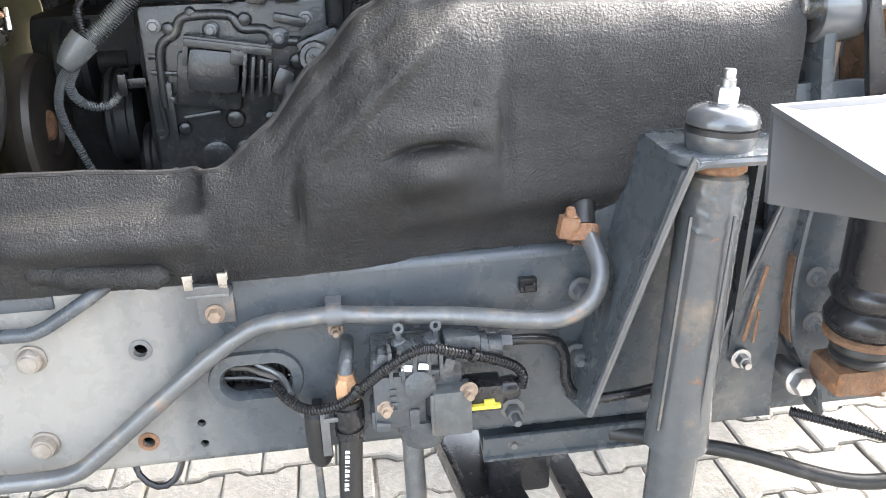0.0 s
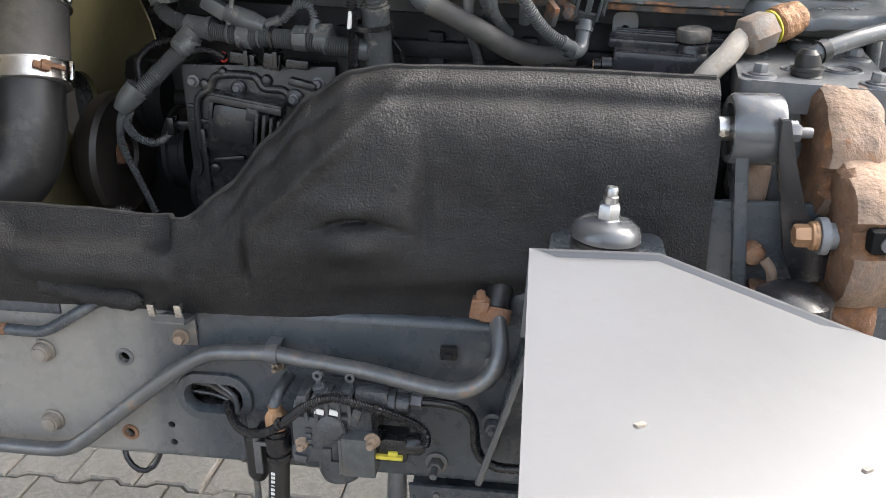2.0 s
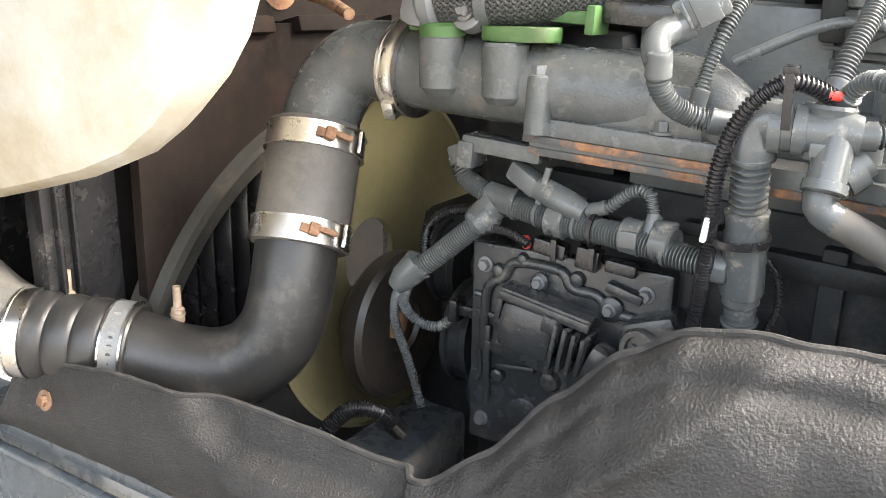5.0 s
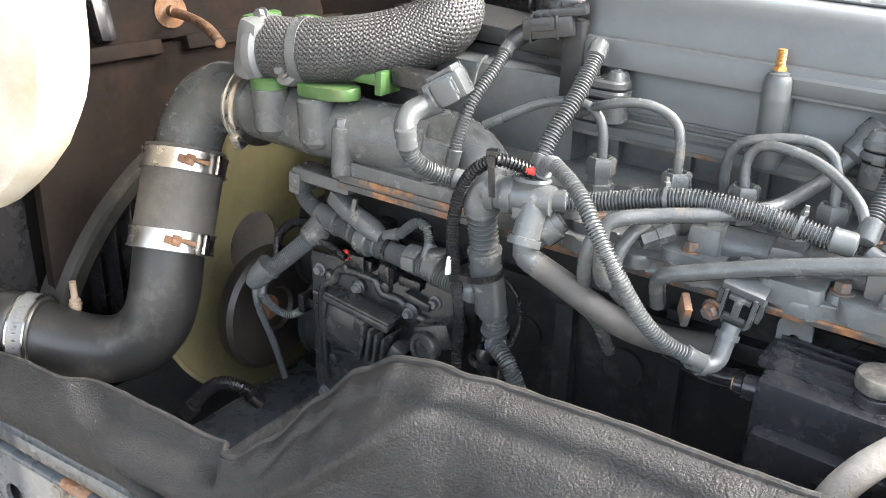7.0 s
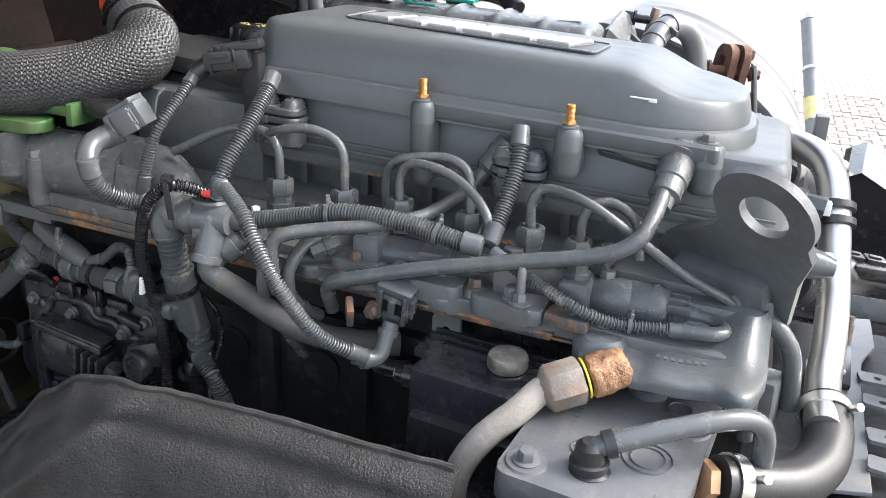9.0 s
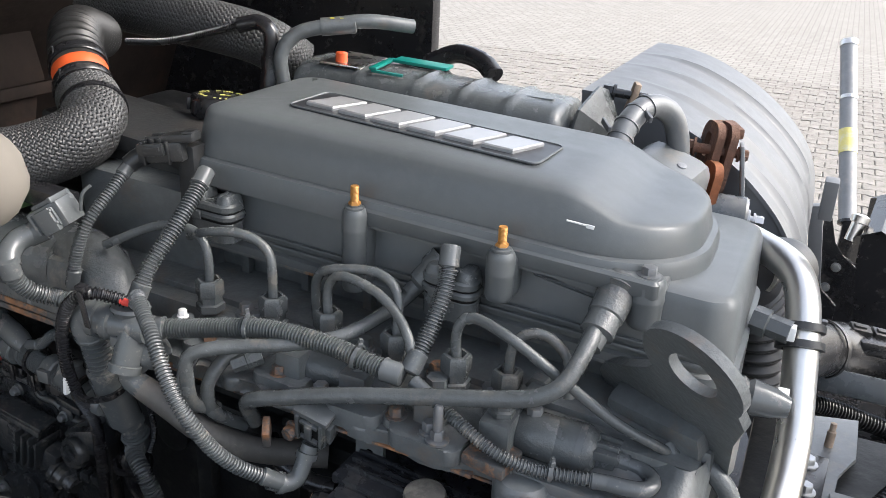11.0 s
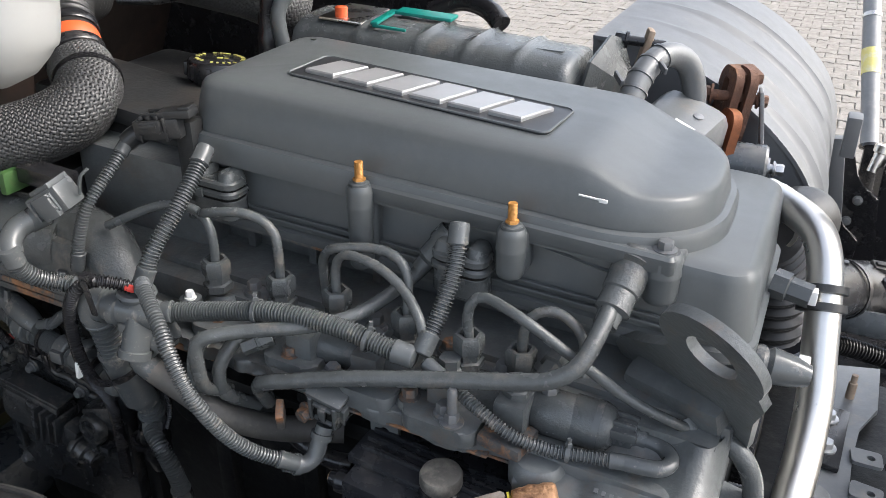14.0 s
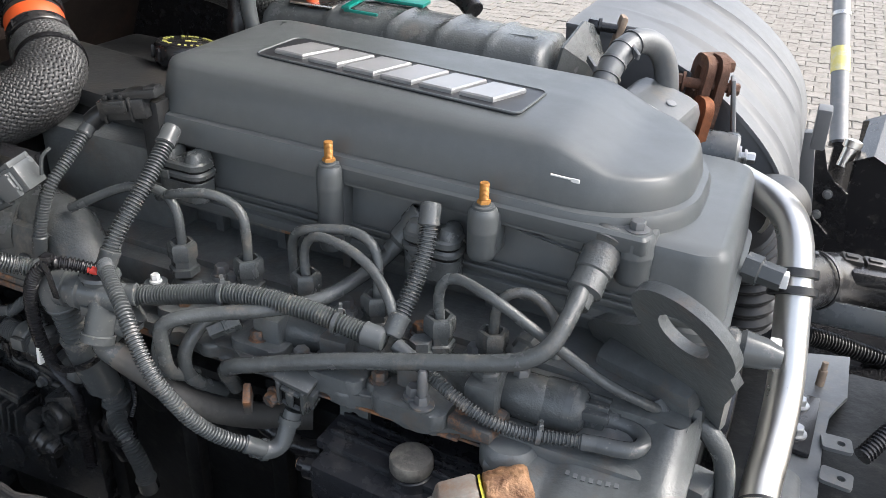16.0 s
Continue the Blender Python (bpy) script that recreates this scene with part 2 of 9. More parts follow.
def part(name, bm, material, parent, label="", smooth=True):
    ob = link_mesh(name, bm, material, smooth)
    ob.parent = parent
    w, p = Vector(parent.location), parent.parent
    ob.matrix_parent_inverse = Matrix.Translation(-w) if p is None else Matrix.Identity(4)
    return tagged(ob, label)


def solo(name, bm, material, label, category, group="", kind="", smooth=True):
    return tagged(link_mesh(name, bm, material, smooth), label, category, group, kind)


def V(*a):
    return Vector(a)


def spline(pts, step=0.012):
    P = [Vector(p) for p in pts]
    P = [P[0] * 2 - P[1]] + P + [P[-1] * 2 - P[-2]]
    out = []
    for i in range(1, len(P) - 2):
        a, b, c, d = P[i - 1:i + 3]
        n = max(2, int((c - b).length / step))
        for k in range(n):
            t = k / n
            out.append(0.5 * ((2 * b) + (c - a) * t + (2 * a - 5 * b + 4 * c - d) * t * t + (3 * b - a - 3 * c + d) * t ** 3))
    out.append(P[-2])
    return out


def frames(path):
    n = len(path)
    tan = [(path[min(i + 1, n - 1)] - path[max(i - 1, 0)]).normalized() for i in range(n)]
    up = Vector((0, 0, 1)) if abs(tan[0].z) < 0.9 else Vector((0, 1, 0))
    u = tan[0].cross(up).normalized()
    res = []
    for i in range(n):
        u = (u - tan[i] * u.dot(tan[i])).normalized()
        res.append((u, tan[i].cross(u)))
    return tan, res


def sweep(bm, path, radii, seg=12, caps=True):
    _, fr = frames(path)
    rings = []
    for p, r, (u, w) in zip(path, radii, fr):
        rings.append([bm.verts.new(p + (u * math.cos(2 * math.pi * k / seg) + w * math.sin(2 * math.pi * k / seg)) * r) for k in range(seg)])
    for a, b in zip(rings, rings[1:]):
        for k in range(seg):
            bm.faces.new((a[k], a[(k + 1) % seg], b[(k + 1) % seg], b[k]))
    if caps:
        bm.faces.new(rings[0][::-1])
        bm.faces.new(rings[-1])
    return bm


def tube(pts, r, seg=12, step=0.012, bm=None, r_end=None):
    bm = bm or bmesh.new()
    path = spline(pts, step)
    n = len(path)
    return sweep(bm, path, [r + ((r_end or r) - r) * i / (n - 1) for i in range(n)], seg)


def arc_len(path):
    s = [0.0]
    for a, b in zip(path, path[1:]):
        s.append(s[-1] + (b - a).length)
    return s


def resample(path, step):
    s = arc_len(path)
    n = max(2, int(s[-1] / step))
    out, j = [], 0
    for i in range(n + 1):
        d = s[-1] * i / n
        while j < len(s) - 2 and s[j + 1] < d:
            j += 1
        f = (d - s[j]) / max(1e-9, s[j + 1] - s[j])
        out.append(path[j].lerp(path[j + 1], min(1.0, f)))
    return out


def corrugated(pts, r, pitch=0.0050, depth=0.16, seg=12, bm=None):
    bm = bm or bmesh.new()
    path = resample(spline(pts), pitch / 4)
    prof = (1.0, 1.0, 1 - 1.35 * depth, 1 - 1.35 * depth)
    return sweep(bm, path, [r * prof[i % 4] for i in range(len(path))], seg)


def lathe(bm, p, axis, profile, seg=20):
    """profile: (radius, height along axis) from the base up."""
    axis = Vector(axis).normalized()
    u = axis.cross(Vector((0, 0, 1)) if abs(axis.z) < 0.9 else Vector((1, 0, 0))).normalized()
    w = axis.cross(u)
    rings = []
    for r, h in profile:
        c = Vector(p) + axis * h
        rings.append([bm.verts.new(c + (u * math.cos(2 * math.pi * k / seg) + w * math.sin(2 * math.pi * k / seg)) * max(r, 1e-5)) for k in range(seg)])
    for a, b in zip(rings, rings[1:]):
        for k in range(seg):
            bm.faces.new((a[k], a[(k + 1) % seg], b[(k + 1) % seg], b[k]))
    bm.faces.new(rings[0][::-1])
    bm.faces.new(rings[-1])
    return bm


def ring_lathe(bm, p, axis, profile, seg=24):
    """A closed ring profile turned round the axis."""
    axis = Vector(axis).normalized()
    u = axis.cross(Vector((0, 0, 1)) if abs(axis.z) < 0.9 else Vector((1, 0, 0))).normalized()
    w = axis.cross(u)
    cols = []
    for k in range(seg):
        d = u * math.cos(2 * math.pi * k / seg) + w * math.sin(2 * math.pi * k / seg)
        cols.append([bm.verts.new(Vector(p) + axis * h + d * r) for r, h in profile])
    m = len(profile)
    for k in range(seg):
        a, b = cols[k], cols[(k + 1) % seg]
        for j in range(m):
            bm.faces.new((a[j], b[j], b[(j + 1) % m], a[(j + 1) % m]))
    return bm


def box(bm, c, size, rot=(0, 0, 0), bevel=0.004, m=None):
    r = bmesh.ops.create_cube(bm, size=1.0)
    vs = r["verts"]
    M = pose(*c, *rot) @ Matrix.Diagonal((*size, 1))
    if m is not None:
        M = m @ M
    bmesh.ops.transform(bm, matrix=M, verts=vs)
    if bevel:
        es = list({e for v in vs for e in v.link_edges})
        bmesh.ops.bevel(bm, geom=es, offset=min(bevel, 0.4 * min(size)), segments=2, affect="EDGES", profile=0.6)
    return bm


def hexhead(bm, p, axis, r, h, flange=1.35, washer=0.25):
    """A hexagon head with its flange, sitting at p."""
    lathe(bm, p, axis, [(r * flange, 0), (r * flange, h * washer), (r * 1.05, h * (washer + 0.08))], 16)
    base = Vector(p) + Vector(axis).normalized() * h * washer
    lathe(bm, base, axis, [(r, 0), (r, h * 0.85), (r * 0.86, h)], 6)
    return bm


def extrude_poly(bm, pts, origin, u, v, depth, bevel=0.0):
    """A 2-D outline in the plane of u and v, extruded along u x v by depth."""
    o, u, v = Vector(origin), Vector(u).normalized(), Vector(v).normalized()
    n = u.cross(v)
    a = [bm.verts.new(o + u * x + v * y) for x, y in pts]
    b = [bm.verts.new(o + u * x + v * y + n * depth) for x, y in pts]
    k = len(pts)
    f1, f2 = bm.faces.new(a[::-1]), bm.faces.new(b)
    sides = [bm.faces.new((a[i], a[(i + 1) % k], b[(i + 1) % k], b[i])) for i in range(k)]
    if bevel:
        bmesh.ops.bevel(bm, geom=list(f1.edges) + list(f2.edges), offset=bevel, segments=2, affect="EDGES", profile=0.6)
    return bm


def circle(cx, cy, r, n=20, a0=0.0, a1=360.0):
    full = abs(a1 - a0) >= 360
    m = n if full else n + 1
    return [(cx + r * math.cos(radians(a0 + (a1 - a0) * k / n)), cy + r * math.sin(radians(a0 + (a1 - a0) * k / n))) for k in range(m)]


def rrect(x0, y0, x1, y1, r, n=6):
    rr = r if isinstance(r, (tuple, list)) else (r,) * 4
    return (circle(x0 + rr[0], y0 + rr[0], rr[0], n, 180, 270) + circle(x1 - rr[1], y0 + rr[1], rr[1], n, 270, 360)
            + circle(x1 - rr[2], y1 - rr[2], rr[2], n, 0, 90) + circle(x0 + rr[3], y1 - rr[3], rr[3], n, 90, 180))


def plate(bm, outer, holes, origin, u, v, depth):
    """A flat plate with holes that go through it; the front lies at origin, the back depth along u x v."""
    o, u, v = Vector(origin), Vector(u).normalized(), Vector(v).normalized()
    n = u.cross(v)
    loops = [outer] + list(holes)
    layers = []
    for d in (0.0, depth):
        edges, rings = [], []
        for lp in loops:
            vs = [bm.verts.new(o + u * x + v * y + n * d) for x, y in lp]
            rings.append(vs)
            edges += [bm.edges.new((vs[i], vs[(i + 1) % len(vs)])) for i in range(len(vs))]
        bmesh.ops.triangle_fill(bm, use_beauty=True, use_dissolve=False, edges=edges)
        layers.append(rings)
    for a, b in zip(*layers):
        for i in range(len(a)):
            j = (i + 1) % len(a)
            bm.faces.new((a[i], a[j], b[j], b[i]))
    return bm


def loft(bm, rings, cap_start=True, cap_end=True):
    vs = [[bm.verts.new(p) for p in ring] for ring in rings]
    k = len(vs[0])
    for a, b in zip(vs, vs[1:]):
        for i in range(k):
            bm.faces.new((a[i], a[(i + 1) % k], b[(i + 1) % k], b[i]))
    if cap_start:
        bm.faces.new(vs[0][::-1])
    if cap_end:
        bm.faces.new(vs[-1])
    return bm


def tilt(bm, slope=-0.052, x0=0.6):
    """The engine sits a little lower towards the truck's rear."""
    for w in bm.verts:
        w.co.z += slope * (w.co.x - x0)
    return bm


def B():
    return bmesh.new()


def sgn(x):
    return 1 if x >= 0 else -1


# ---- ground ----
def paver_outline(gap=0.0035, inset=0.0):
    w, n, e = 0.0925 - gap - inset, 0.0725 - gap - inset, 0.1 - gap - inset
    a, b = 0.064 + inset * 0.4, 0.042 + inset * 0.4
    low = [(-e, -w), (-a, -w), (-b, -n), (b, -n), (a, -w), (e, -w)]
    return low + [(x, -y) for x, y in reversed(low)]


def paver_rings():
    return [[(x, y, -0.03) for x, y in paver_outline()], [(x, y, -0.004) for x, y in paver_outline()], [(x, y, 0.0) for x, y in paver_outline(inset=0.006)]]


ground_bm = B()
bmesh.ops.create_grid(ground_bm, x_segments=4, y_segments=4, size=150)
for w in ground_bm.verts:
    w.co.z = -0.012
M_FAR = M_JOINT.copy()
M_FAR.name = "paved_yard"
_nt = M_FAR.node_tree
_tc, _br = _nt.nodes.new("ShaderNodeTexCoord"), _nt.nodes.new("ShaderNodeTexBrick")
_br.inputs["Scale"].default_value = 1.0
_br.inputs["Brick Width"].default_value, _br.inputs["Row Height"].default_value, _br.inputs["Mortar Size"].default_value = 0.2, 0.165, 0.008
_br.inputs["Color1"].default_value, _br.inputs["Color2"].default_value, _br.inputs["Mortar"].default_value = (0.27, 0.25, 0.222, 1), (0.23, 0.214, 0.19, 1), (0.13, 0.117, 0.098, 1)
_nt.links.new(_tc.outputs["Object"], _br.inputs["Vector"])
_nt.links.new(_br.outputs["Color"], _nt.nodes["Principled BSDF"].inputs["Base Color"])
ground = solo("ground", ground_bm, M_FAR, "sandy grey concrete block paving of a yard", "ground", kind="structure", smooth=False)


# ---- chassis rail ----
RAIL_T, RAIL_B = 0.966, 0.677


def rail_section(y0, sign, x0, x1, name, label, web_holes=(), material=None):
    """A C-section frame rail; the web's outer face lies at y0, the flanges point to +y * sign."""
    ob = thing(name, (0, y0, RAIL_B), label, "chassis rail")
    bm = B()
    outer = [(x0, RAIL_B + 0.014), (x1, RAIL_B + 0.014), (x1, RAIL_T - 0.014), (x0, RAIL_T - 0.014)]
    if sign > 0:
        plate(bm, outer, web_holes, (0, y0 + 0.008, 0), (1, 0, 0), (0, 0, 1), 0.008)
    else:
        plate(bm, outer, web_holes, (0, y0, 0), (1, 0, 0), (0, 0, 1), 0.008)
    part("web", bm, material or M_RAIL, ob)
    for nm, z, s in (("top_flange", RAIL_T, -1), ("bottom_flange", RAIL_B, 1)):
        prof = []
        for k in range(7):
            a = radians(90 * k / 6)
            prof.append((0.014 - 0.014 * math.cos(a), 0.014 - 0.014 * math.sin(a)))
        prof = [(y, dz) for y, dz in prof] + [(0.075, 0.0), (0.075, 0.008)]
        inner = []
        for k in range(7):
            a = radians(90 - 90 * k / 6)
            inner.append((0.014 - 0.006 * math.cos(a), 0.014 - 0.006 * math.sin(a)))
        prof += inner
        bm = B()
        loft(bm, [[(x, y0 + sign * y, z + s * dz) for y, dz in prof] for x in (x0, x1)])
        part(nm, bm, material or M_RAIL, ob)
    return ob


holes = [circle(-0.105, 0.867, 0.0095, 16), circle(-0.117, 0.723, 0.0085, 16), circle(-0.042, 0.744, 0.006, 12), circle(-0.042, 0.710, 0.006, 12),
         circle(-0.560, 0.785, 0.029, 22), circle(-0.472, 0.804, 0.0075, 12), circle(-0.470, 0.768, 0.006, 12),
         rrect(-0.010, 0.776, 0.092, 0.836, 0.029, 7)]
rail = rail_section(0.0, 1, -2.2, 2.6, "chassis_rail", "blue-grey painted steel chassis rail with dusty front and rusty bolts", holes, M_RAILD)
for x, z, r in ((-0.105, 0.867, 0.0125), (-0.117, 0.723, 0.0115), (-0.472, 0.804, 0.0105)):
    bm = B()
    ring_lathe(bm, (x, 0.0, z), (0, -1, 0), [(r - 0.003, -0.004), (r + 0.003, -0.001), (r + 0.003, 0.002), (r - 0.003, 0.003)], 18)
    part("hole_rim", bm, M_GREYBOLT if z > 0.8 else M_RUST, rail)
bm = B()
o1, o2 = rrect(-0.024, 0.762, 0.106, 0.850, 0.042, 7), rrect(-0.004, 0.782, 0.086, 0.830, 0.023, 7)
loft(bm, [[(x, -0.001, z) for x, z in o1], [(x, -0.007, z) for x, z in [(0.041 + (a - 0.041) * 0.97, 0.806 + (b - 0.806) * 0.96) for a, b in o1]],
          [(x, -0.009, z) for x, z in [(0.041 + (a - 0.041) * 1.1, 0.806 + (b - 0.806) * 1.14) for a, b in o2]], [(x, -0.002, z) for x, z in o2], [(x, 0.012, z) for x, z in o2]], False, False)
part("pressed_rim", bm, M_RAIL, rail, "pressed rim round an oval cable opening")
for x, z in ((-0.244, 0.869), (-0.394, 0.737), (-0.253, 0.736), (-0.388, 0.881)):
    bm = B()
    lathe(bm, (x, 0.0, z), (0, -1, 0), [(0.020, 0), (0.020, 0.004), (0.0175, 0.005)], 20)
    lathe(bm, (x, -0.004, z), (0, -1, 0), [(0.0168, 0), (0.0165, 0.004), (0.0160, 0.009), (0.0145, 0.0125), (0.0120, 0.0135), (0.0115, 0.0155), (0.006, 0.0165)], 24)
    for w in bm.verts:
        w.co += V(0.6, -0.5, 0.6) * 0.0024 * noise.noise(w.co * 90 + V(x * 40, 0, z * 30))
    part("flange_bolt", bm, M_CAKED, rail, "rusty flange bolt head")
for x, z in ((0.490, 0.803), (0.494, 0.905), (0.400, 0.715)):
    bm = B()
    hexhead(bm, (x, -0.012 if x > 0.45 else 0.0, z), (0, -1, 0), 0.0125, 0.017, 1.45)
    lathe(bm, (x, -0.02, z), (0, -1, 0), [(0.0065, 0), (0.0065, 0.02), (0.005, 0.022)], 10)
    part("hexagon_bolt", bm, M_GREYBOLT, rail, "grey painted hexagon bolt")
bm = B()
box(bm, (0.421, -0.006, 0.916), (0.024, 0.012, 0.021), bevel=0.002)
box(bm, (0.421, -0.014, 0.914), (0.013, 0.008, 0.010), bevel=0.002)
part("cage_nut", bm, M_BLACK, rail, "black square cage nut")
for x in (0.265, 0.315):
    bm = B()
    hexhead(bm, (x, 0.0, 0.872 - (x - 0.265) * 0.03), (0, -1, 0), 0.006, 0.008)
    part("small_bolt", bm, M_GREYBOLT, rail)

far_rail = rail_section(0.86, -1, -2.2, 2.6, "chassis_rail", "blue-grey painted steel chassis rail behind the engine")

# crossmembers between the rails, and a cable bundle inside the near one
for x in (-0.30, 1.62):
    bm = B()
    box(bm, (x, 0.43, 0.80), (0.12, 0.846, 0.16), bevel=0.012)
    solo("crossmember", bm, M_RAIL, "grey steel crossmember between the chassis rails", "crossmember")
bm = B()
corrugated([(-1.6, 0.048, 0.80), (-0.6, 0.048, 0.79), (0.0, 0.050, 0.800), (0.3, 0.050, 0.81), (1.4, 0.048, 0.80)], 0.026, 0.0085, 0.16, 14, bm)
solo("thick_cable", bm, M_RUBBER, "thick black corrugated cable inside the chassis rail", "cable")
# pipes back the web openings; the one at 0.762 hides bright ground
for z, r in ((0.868, 0.016), (0.722, 0.018), (0.762, 0.022)):
    bm = tube([(-1.6, 0.035, z), (0.0, 0.034, z), (1.4, 0.035, z)], r, 10, 0.1)
    solo("backing_pipe", bm, M_BLACK, "black pipe inside the chassis rail, backing its openings", "pipe")

for dz, m_ in ((0.012, M_PIPE), (-0.010, M_BLACK), (0.0, M_HOSE)):
    bm = tube([(-0.20, 0.030, 0.812 + dz), (0.0, 0.022 + dz, 0.815 + dz), (0.045, 0.012, 0.808 + dz), (0.075, -0.002, 0.800 + dz * 0.6), (0.088, -0.030, 0.791 + dz * 0.3)], 0.0042, 8)
    solo("wire", bm, m_, "thin wire coming out of the oval rail opening", "wire", "rail wires")

# cross plate that hangs under the rail
bm = B()
box(bm, (0.50, 0.03, 0.650), (0.29, 0.085, 0.008), (24, 0, 0), bevel=0.002)
box(bm, (0.50, -0.004, 0.656), (0.29, 0.008, 0.034), (8, 0, 0), bevel=0.002)
hang = thing("support_bracket", (0.50, 0.03, 0.64), "dark grey folded steel bracket hanging under the rail", "bracket")
part("folded_plate", bm, M_RAIL, hang)
for x in (0.40, 0.58):
    bm = B()
    hexhead(bm, (x, -0.007, 0.658), (0, -1, 0), 0.006, 0.007, 1.4)
    part("bolt", bm, M_GREYBOLT, hang)


# ---- noise shield ----
def shield_top(x):
    knots = [(-0.722, 0.990), (-0.712, 1.022), (-0.690, 1.052), (-0.655, 1.074), (-0.60, 1.090), (-0.45, 1.108), (-0.27, 1.112), (-0.15, 1.109), (-0.03, 1.101), (0.03, 1.106), (0.09, 1.150), (0.16, 1.226), (0.22, 1.284), (0.28, 1.319), (0.34, 1.329), (0.45, 1.328), (0.60, 1.326), (0.78, 1.320)]
    for (a, za), (b, zb) in zip(knots, knots[1:]):
        if x <= b:
            t = max(0.0, (x - a) / (b - a))
            return za + (zb - za) * t * t * (3 - 2 * t) * 0.5 + (zb - za) * t * 0.5
    return knots[-1][1]


def gauss(x, c, s):
    return math.exp(-((x - c) / s) ** 2)


def ssig(x, c, s):
    return 1 / (1 + math.exp(-max(-40, min(40, (x - c) / s))))


def shield_point(x, v, off=0.0):
    zt, zb = shield_top(x), 0.958
    z = zb + (zt - zb) * v
    h = zt - zb
    tall = ssig(x, 0.10, 0.03)
    # lower stretch stands nearly upright, the high one bulges and rolls over at its top
    y = -0.006 - 0.030 * math.sin(math.pi * min(1.0, v * 0.95)) * (0.6 + 0.4 * tall)
    y += tall * (0.055 * max(0.0, (v - 0.72) / 0.28) ** 2.2)
    # set-back band over the low stretch, with its ledge and slanted start
    low = ssig(0.004 - x, 0.0, 0.0025) * ssig(x + 0.9 * (z - 1.066), -0.275, 0.010)
    y += 0.024 * ssig(z, 1.066, 0.0025) * low
    y += 0.005 * gauss(z, 1.063, 0.005) * low
    y -= 0.012 * gauss(z, 1.030, 0.022) * low
    # upright crease where the shield begins to rise
    y += 0.014 * gauss(x, 0.125, 0.007) * gauss(z, 1.065, 0.045)
    y -= 0.006 * ssig(x, 0.13, 0.006) * gauss(z, 1.07, 0.05) * ssig(0.22 - x, 0.0, 0.03)
    # thumb-shaped bulge under a curved groove
    y -= 0.028 * gauss(x, 0.290, 0.050) * gauss(z, 1.092, 0.030)
    y += 0.020 * gauss(z, 1.127 - 3.0 * (x - 0.30) ** 2, 0.006) * gauss(x, 0.295, 0.050)
    y -= 0.013 * gauss(z, 1.150, 0.018) * gauss(x, 0.29, 0.06)
    # second upright crease and the flatter field behind it
    y += 0.020 * ssig(x, 0.385, 0.006) * gauss(z, 1.14, 0.085)
    y += 0.010 * gauss(x, 0.388, 0.010) * gauss(z, 1.14, 0.060)
    # long slanting fold and the undercut foot
    y -= 0.015 * gauss(z - 0.9 * (x - 0.25), 1.215, 0.020) * ssig(x, 0.14, 0.03) * ssig(0.36 - x, 0.0, 0.03)
    y += 0.022 * ssig(1.012 + 0.10 * max(0.0, x - 0.3) - z, 0.0, 0.008) * ssig(x, 0.26, 0.04)
    # rolled lip along the top with a groove under it
    y -= 0.007 * gauss(zt - z, 0.010, 0.010) * tall
    y += 0.007 * gauss(zt - z, 0.032, 0.008) * tall
    y += 0.004 * noise.noise((x * 9, z * 9, 0.3)) + 0.0020 * noise.noise((x * 31, z * 31, 2.3)) + 0.0008 * noise.noise((x * 110, z * 110, 4.1))
    return Vector((x, y + off, z))


bm = B()
cols, rows = 400, 100
xs = [-0.722 + (0.775 + 0.722) * i / cols for i in range(cols + 1)]
front = [[bm.verts.new(shield_point(x, j / rows)) for j in range(rows + 1)] for x in xs]
back = [[bm.verts.new(shield_point(x, j / rows, 0.010)) for j in range(rows + 1)] for x in xs]
for i in range(cols):
    for j in range(rows):
        bm.faces.new((front[i][j], front[i + 1][j], front[i + 1][j + 1], front[i][j + 1]))
        bm.faces.new((back[i][j], back[i][j + 1], back[i + 1][j + 1], back[i + 1][j]))
    for j in (0, rows):
        bm.faces.new((front[i][j], back[i][j], back[i + 1][j], front[i + 1][j]))
for i in (0, cols):
    for j in range(rows):
        bm.faces.new((front[i][j], front[i][j + 1], back[i][j + 1], back[i][j]))
shield = thing("noise_shield", (0, 0, 0.958), "black moulded felt noise shield standing on the chassis rail", "engine shield")
part("shield_sheet", bm, M_FELT, shield)
bm = B()
path = resample(spline([shield_point(x, 1.0, 0.005) + V(0, 0, 0.001) for x in xs[::3]]), 0.006)
sweep(bm, path, [0.0046 + 0.0008 * noise.noise((i * 0.23, 0, 0)) for i in range(len(path))], 8)
part("rim", bm, M_FELTEDGE, shield, "frayed greyish rim")
bm = B()
path = resample(spline([(-0.225, -0.006, 0.995), (-0.16, -0.016, 0.988), (-0.10, -0.022, 0.984), (-0.045, -0.026, 0.980)]), 0.004)
sweep(bm, path, [(0.016 + 0.0022 * noise.noise((i * 0.17, 1, 0))) * min(1.0, 0.35 + 0.25 * i, 0.3 + 0.22 * (len(path) - 1 - i)) for i in range(len(path))], 18)
for v in bm.verts:
    v.co += V(0, 1, 1) * 0.0022 * noise.noise(v.co * 160.0)
part("rolled_edge", bm, M_FELT, shield, "frayed rolled lower edge")
for p, r in (((0.353, -0.040, 1.179), 0.007),):
    bm = B()
    c = shield_point(p[0], (p[2] - 0.958) / (shield_top(p[0]) - 0.958))
    lathe(bm, c, (0, -1, 0), [(r, -0.002), (r * 0.8, 0.0012), (r * 0.3, 0.0016)], 9)
    part("dirt_spot", bm, M_FELTEDGE, shield)
bm = B()
c = shield_point(-0.60, 0.62)
hexhead(bm, c, (0, -1, 0.2), 0.009, 0.008, 1.7)
